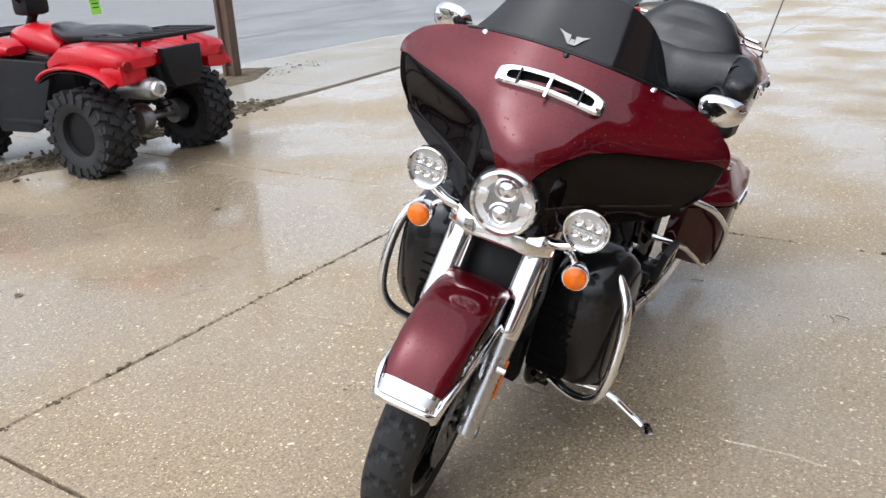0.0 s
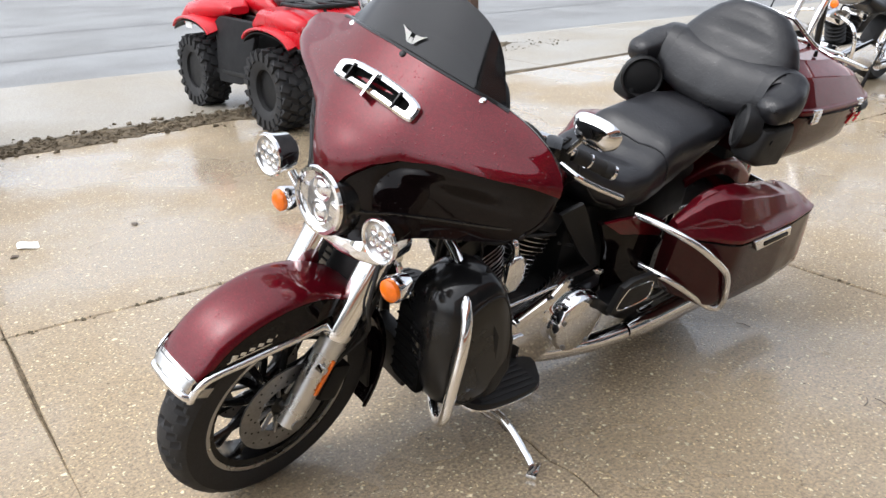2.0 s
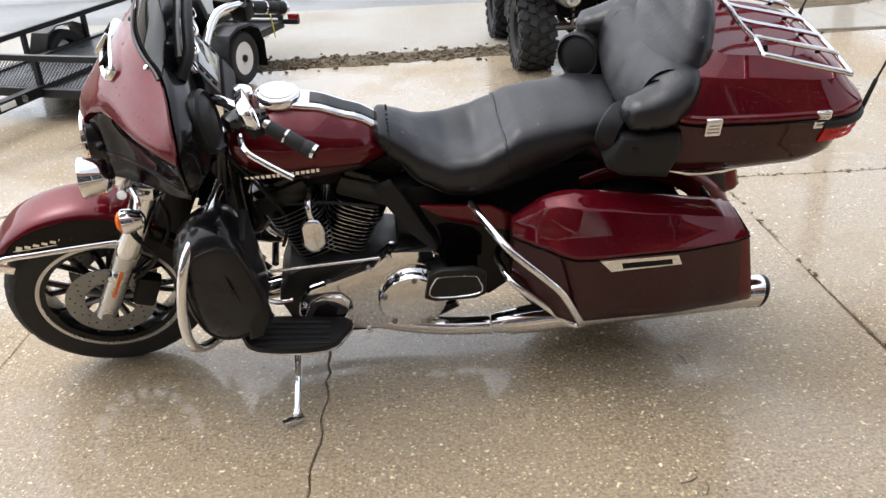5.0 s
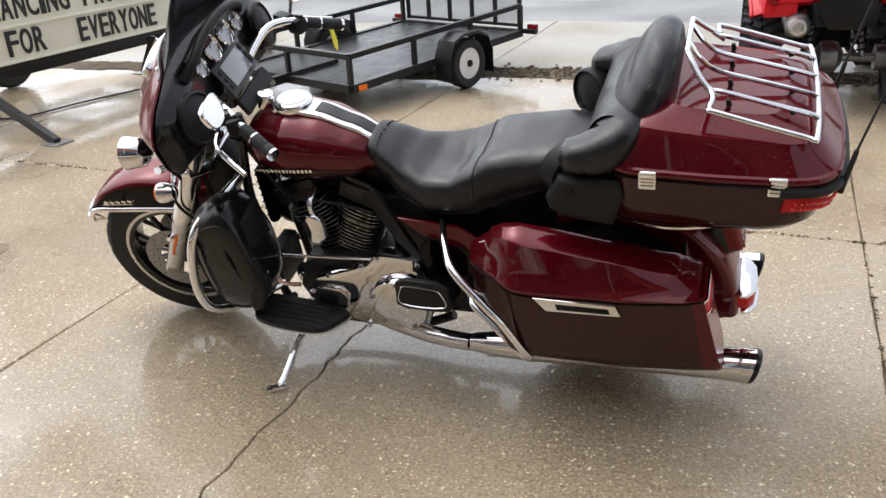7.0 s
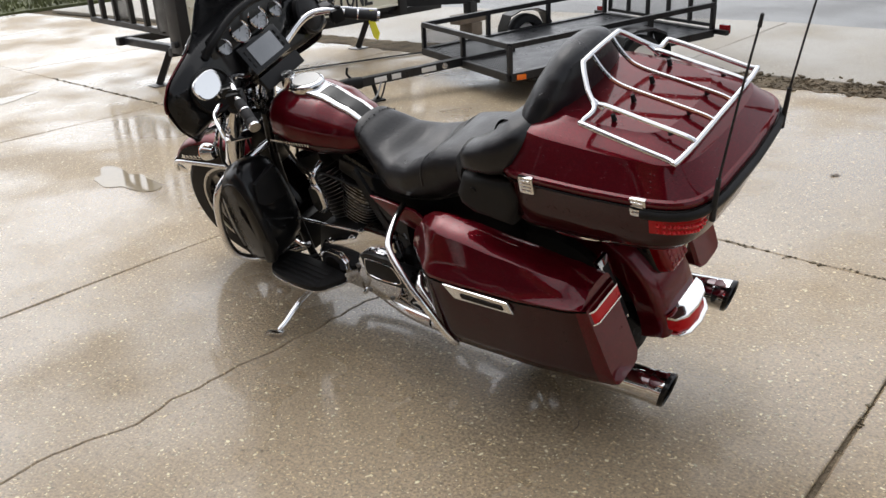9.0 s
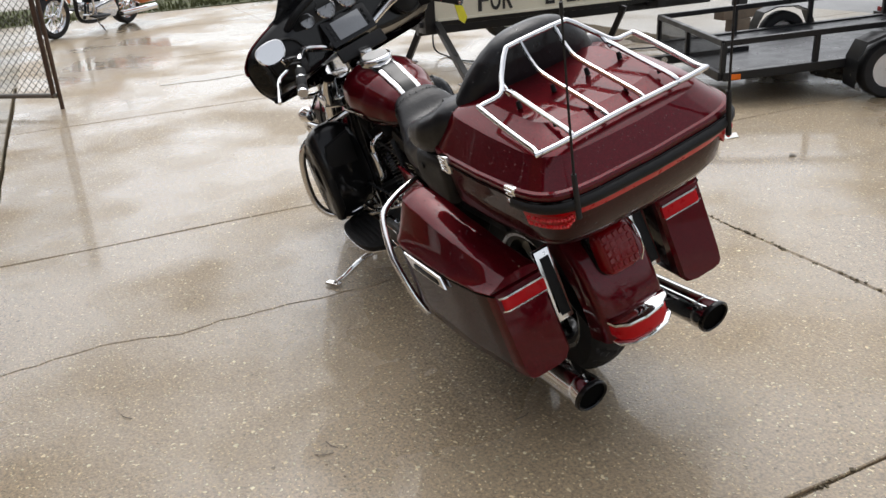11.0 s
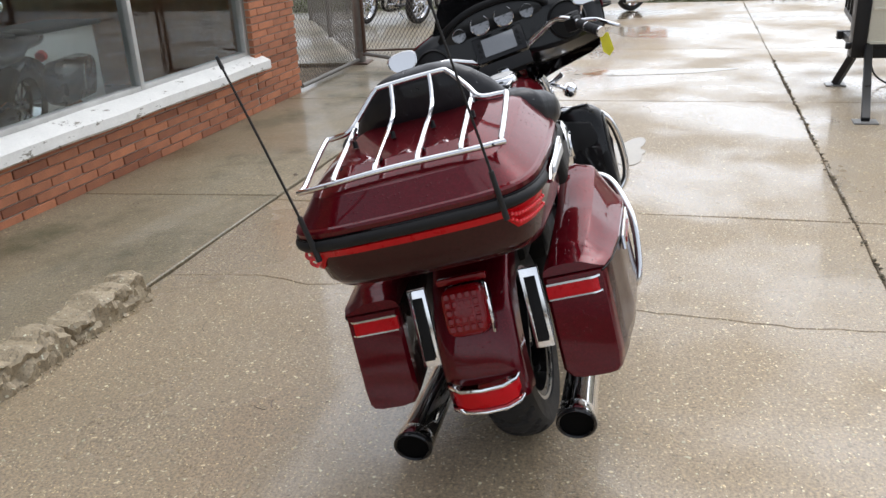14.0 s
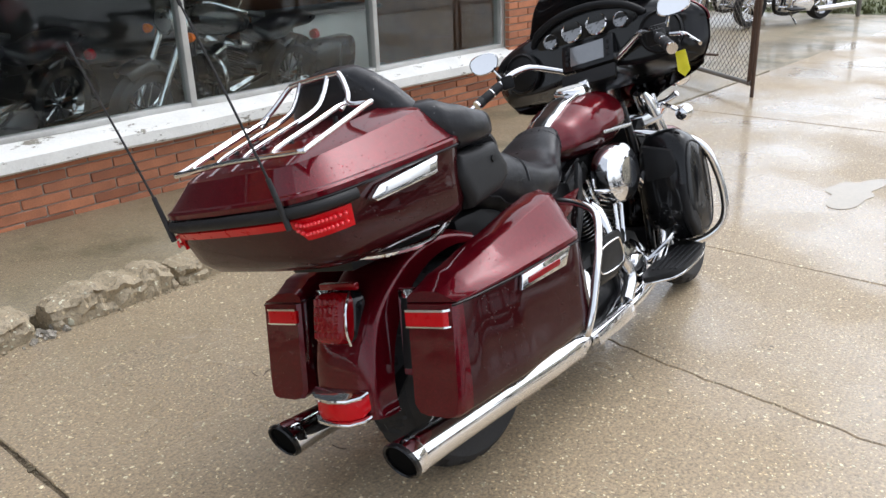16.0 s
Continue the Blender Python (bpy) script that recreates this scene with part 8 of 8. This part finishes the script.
part("drawbar", bar(bmesh.new(), (W + 0.1, 0.1, 0.44), (W + 1.05, -0.35, 0.40), 0.08), TBLACK, sg)


def word(text, x0, x1, z, h):
    """One black letter after another along a rail."""
    wide = {"I": 0.45, "M": 1.2, "W": 1.3}
    total = sum(wide.get(c, 1.0) for c in text) + 0.22 * (len(text) - 1)
    unit, x = (x1 - x0) / total, x0
    for c in text:
        letter(c, x, x + unit * wide.get(c, 1.0), z, h)
        x += unit * (wide.get(c, 1.0) + 0.22)


def letter(text, x0, x1, z, h):
    cu = bpy.data.curves.new("letter", 'FONT')
    cu.body, cu.extrude, cu.size = text, 0.006, 1.0
    cu.offset = 0.012
    ob = new("letter", cu)
    bpy.context.view_layer.update()
    me = bpy.data.meshes.new_from_object(ob.evaluated_get(bpy.context.evaluated_depsgraph_get()))
    bpy.data.objects.remove(ob)
    xs = [v.co.x for v in me.vertices]
    ys = [v.co.y for v in me.vertices]
    for v in me.vertices:
        fx = (v.co.x - min(xs)) / (max(xs) - min(xs))
        fy = (v.co.y - min(ys)) / (max(ys) - min(ys))
        v.co = V(x0 + (x1 - x0) * fx, -0.088 - v.co.z, z + h * fy)
    me.materials.append(LETTER)
    o = new("letter", me)
    o.parent = sg


word("FINANCING", 0.15, 1.18, 0.785, 0.203)
word("PROGRAMS", 1.34, 2.36, 0.785, 0.203)
word("FOR", 0.463, 0.841, 0.495, 0.203)
word("EVERYONE", 1.22, 2.20, 0.495, 0.203)
gate_m = Matrix.Translation((5.49, -2.555, -0.15)) @ Matrix.Rotation(radians(-11.3), 4, 'Z') @ Matrix.Scale(0.9, 4)
rackg = thing("mesh_gate", "black steel mesh gate with a small wheel behind the letter board", "gate", m=gate_m)
for z in (0.70, 1.20, 1.75):
    part("rail", bar(bmesh.new(), (-0.42, 0, z), (1.97, 0, z), 0.06), TBLACK, rackg)
for x in (0.0, 0.42, 0.80, 1.22, 1.60, 1.95):
    part("upright", bar(bmesh.new(), (x, 0, 0.70), (x, 0, 1.75), 0.055 if x else 0.12), TBLACK, rackg)
part("mesh_panel", wire_panel(0.42, 1.02, 0.030, 0.003), SATIN, rackg, m=Matrix.Translation((0.80, 0.01, 0.71)))
part("back_panel", box((0.36, 0.03, 1.0), (-0.21, 0.06, 1.22), 0.006), TBLACK, rackg)
wz = Matrix.Translation((-0.20, -0.08, 1.04)) @ Matrix.Rotation(radians(90), 4, 'X')
gw = part("spare_wheel", lathe([(0.03, 0.0), (0.09, 0.02), (0.11, 0.05)], wz, 20), WHITE, rackg)
part("tyre", lathe([(0.11, -0.06), (0.14, -0.075), (0.20, -0.06), (0.215, 0), (0.20, 0.06), (0.14, 0.075), (0.11, 0.06)], wz, 30, True), RUBBER, gw)
part("tail_light", box((0.10, 0.05, 0.08), (-0.10, -0.05, 0.74), 0.01), DARKLENS, rackg)
cord = [V(5.27, -2.58, 0.31), V(5.50, -2.72, 0.10), V(5.48, -2.84, 0.012), V(4.965, -2.87, 0.012), V(4.73, -3.5, 0.012), V(4.34, -4.33, 0.012), V(4.05, -5.0, 0.012), V(4.25, -5.5, 0.012)]
tagged(part("power_cord", tube(cord, 0.009, 6), RUBBER), "black power cord lying across the wet concrete", "cable")
prop = thing("wooden_prop", "weathered timber block under the sign's drawbar", "timber block", m=SIGN @ pose(W + 0.95, -0.30, 0))
WOOD = plain("weathered_wood", (0.16, 0.12, 0.085), 0.7, 0, 0.4, 6, 90, 0.5)
part("beam", box((0.55, 0.16, 0.10), (0, 0, 0.20), 0.008), WOOD, prop)
part("block", box((0.18, 0.2, 0.15), (0, 0, 0.075), 0.008), WOOD, prop)
part("post_stub", box((0.12, 0.12, 0.14), (0, 0, 0.32), 0.01), TBLACK, prop)

# ---- post by the road ----
RUSTY = plain("rusty_brown_steel", (0.10, 0.060, 0.040), 0.6, 0.2, 0.45, 5, 80, 0.4)
pst = thing("sign_post", "thick rusty brown steel post beside the road", "post", m=pose(-4.92, -6.19, 0))
pbm = bmesh.new()
hs = 0.068
add_rings(pbm, [[V(x, y, z) for x, y in ((hs, 0.045), (hs, 0.09), (-hs, 0.09), (-hs, 0.045), (-0.03, 0.03), (-0.03, -0.03), (-hs, -0.045), (-hs, -0.09), (hs, -0.09), (hs, -0.045), (0.03, -0.03), (0.03, 0.03))] for z in (0, 3.5)])
part("beam", pbm, RUSTY, pst)
tagged(part("soil_patch", slab([V(-4.7, -5.65, 0.003), V(-3.9, -5.65, 0.003), V(-3.8, -5.95, 0.003), V(-4.4, -6.45, 0.003), V(-5.5, -6.5, 0.003), V(-5.6, -6.1, 0.003)], 0.005, (0, 0, -1)), SOIL), "bare wet soil round the steel post", "soil", kind="structure")

# ---- chain-link gate and fences ----
GALV = plain("dull_galvanised_steel", (0.22, 0.21, 0.19), 0.5, 0.7, 0.3, 8, 120, 0.2)
RUSTWIRE = plain("weathered_wire", (0.17, 0.155, 0.135), 0.6, 0.5, 0.3, 8, 120, 0.1)


def wire_fence(name, label, cat, a, b, h, rails, posts=True, z0=0.06, pitch=0.07, r=0.0028):
    a, b = V(a[0], a[1], 0), V(b[0], b[1], 0)
    w = (b - a).length
    m = Matrix.Translation(a) @ Matrix.Rotation(math.atan2(b.y - a.y, b.x - a.x), 4, 'Z')
    top = thing(name, label, cat, m=m)
    if posts:
        for x in [w * k / max(1, round(w / 2.6)) for k in range(max(1, round(w / 2.6)) + 1)]:
            part("post", cyl((x, 0, 0), (x, 0, h + 0.05), 0.035, n=12), GALV, top)
    for z in rails:
        part("rail", cyl((0, 0, z), (w, 0, z), 0.022, n=10), GALV, top)
    part("wire_mesh", wire_panel(w, h - z0, pitch, r), RUSTWIRE, top, m=Matrix.Translation((0, 0.024, z0)))
    return top


gate = wire_fence("chain_link_gate", "open chain-link gate sagging at its free end", "gate", (7.25, 2.49), (5.87, 0.925), 1.55, (0.12, 1.02, 1.55), False, 0.12)
gl = (V(7.25, 2.49, 0) - V(5.87, 0.925, 0)).length
for x in (0.06, gl - 0.04, gl + 0.02):
    part("upright", cyl((x, 0, 0.10 if x < gl else 0.0), (x, 0, 1.58), 0.022 if x < gl else 0.018, n=10), RUSTY, gate)
part("stay", cyl((0.06, 0, 0.16), (gl * 0.7, 0, 0.30), 0.012, n=8), RUSTY, gate)
gp = thing("gate_post", "dull steel gate post with a base plate", "post", m=pose(7.285, 2.515, 0))
part("pole", cyl((0, 0, 0), (0, 0, 1.9), 0.054, n=16), GALV, gp)
part("base_plate", box((0.30, 0.22, 0.02), (0, 0, 0.01), 0.003), RUSTY, gp)
wire_fence("chain_link_fence", "short chain-link fence between shop corner and gate post", "fence", (5.60, 2.70), (7.20, 2.53), 1.7, (0.05, 1.7), False)
wire_fence("chain_link_fence", "chain-link fence along the far edge of the lot", "fence", (13.1, 7.2), (13.1, 1.4), 1.05, (1.05,), True, 0.05, 0.09)
wire_fence("chain_link_fence", "chain-link fence along the far edge of the lot", "fence", (7.36, 2.57), (12.1, 4.7), 1.6, (1.6,), True, 0.05, 0.09)

# ---- grass verge at the far end ----
GRASS = plain("winter_grass", (0.085, 0.095, 0.030), 0.8, 0, 0.5, 1.5, 40, 0.8, 0.03)
verge = tagged(part("grass_bank", slab([V(13.5, -14, -0.01), V(16.2, -14, 0.03), V(16.2, 14, 0.03), V(13.5, 14, -0.01)], 0.05, (0, 0, -1)), GRASS), "strip of dull winter grass", "grass", kind="structure")
bm = bmesh.new()
rg = random.Random(9)
for _ in range(5200):
    x, y = 13.5 + 2.7 * rg.random() ** 1.5, rg.uniform(-9, 9)
    h, a = rg.uniform(0.04, 0.13), rg.uniform(0, 6.28)
    d = V(math.cos(a), math.sin(a), 0) * 0.02
    t = V(rg.uniform(-0.03, 0.03), rg.uniform(-0.03, 0.03), h)
    vs = [bm.verts.new(V(x, y, 0) + q) for q in (-d, d, t)]
    bm.faces.new(vs)
tagged(part("grass_blades", bm, GRASS), "tufts of dull green and brown winter grass", "grass", kind="stuff")
WPATH = tagged(part("far_pavement", slab([V(16.2, -30, 0.0), V(60, -30, 0.0), V(60, 40, 0.0), V(16.2, 40, 0.0)], 0.04, (0, 0, -1)), FARWALK), "pale concrete beyond the grass verge", "pavement", kind="structure")
back_l = tagged(part("lot_beyond", slab([V(7.4, 1.15, -0.012), V(13.5, 0.5, -0.012), V(13.5, 13, -0.012), V(7.4, 13, -0.012)], 0.04, (0, 0, -1)), WALK), "grey concrete yard behind the wire fence", "pavement", kind="structure")

# ---- the bricks of the shop front ----
lay(-2.9, XW, 0.002, 6)
lay(XW, X1, 0.002, 29)
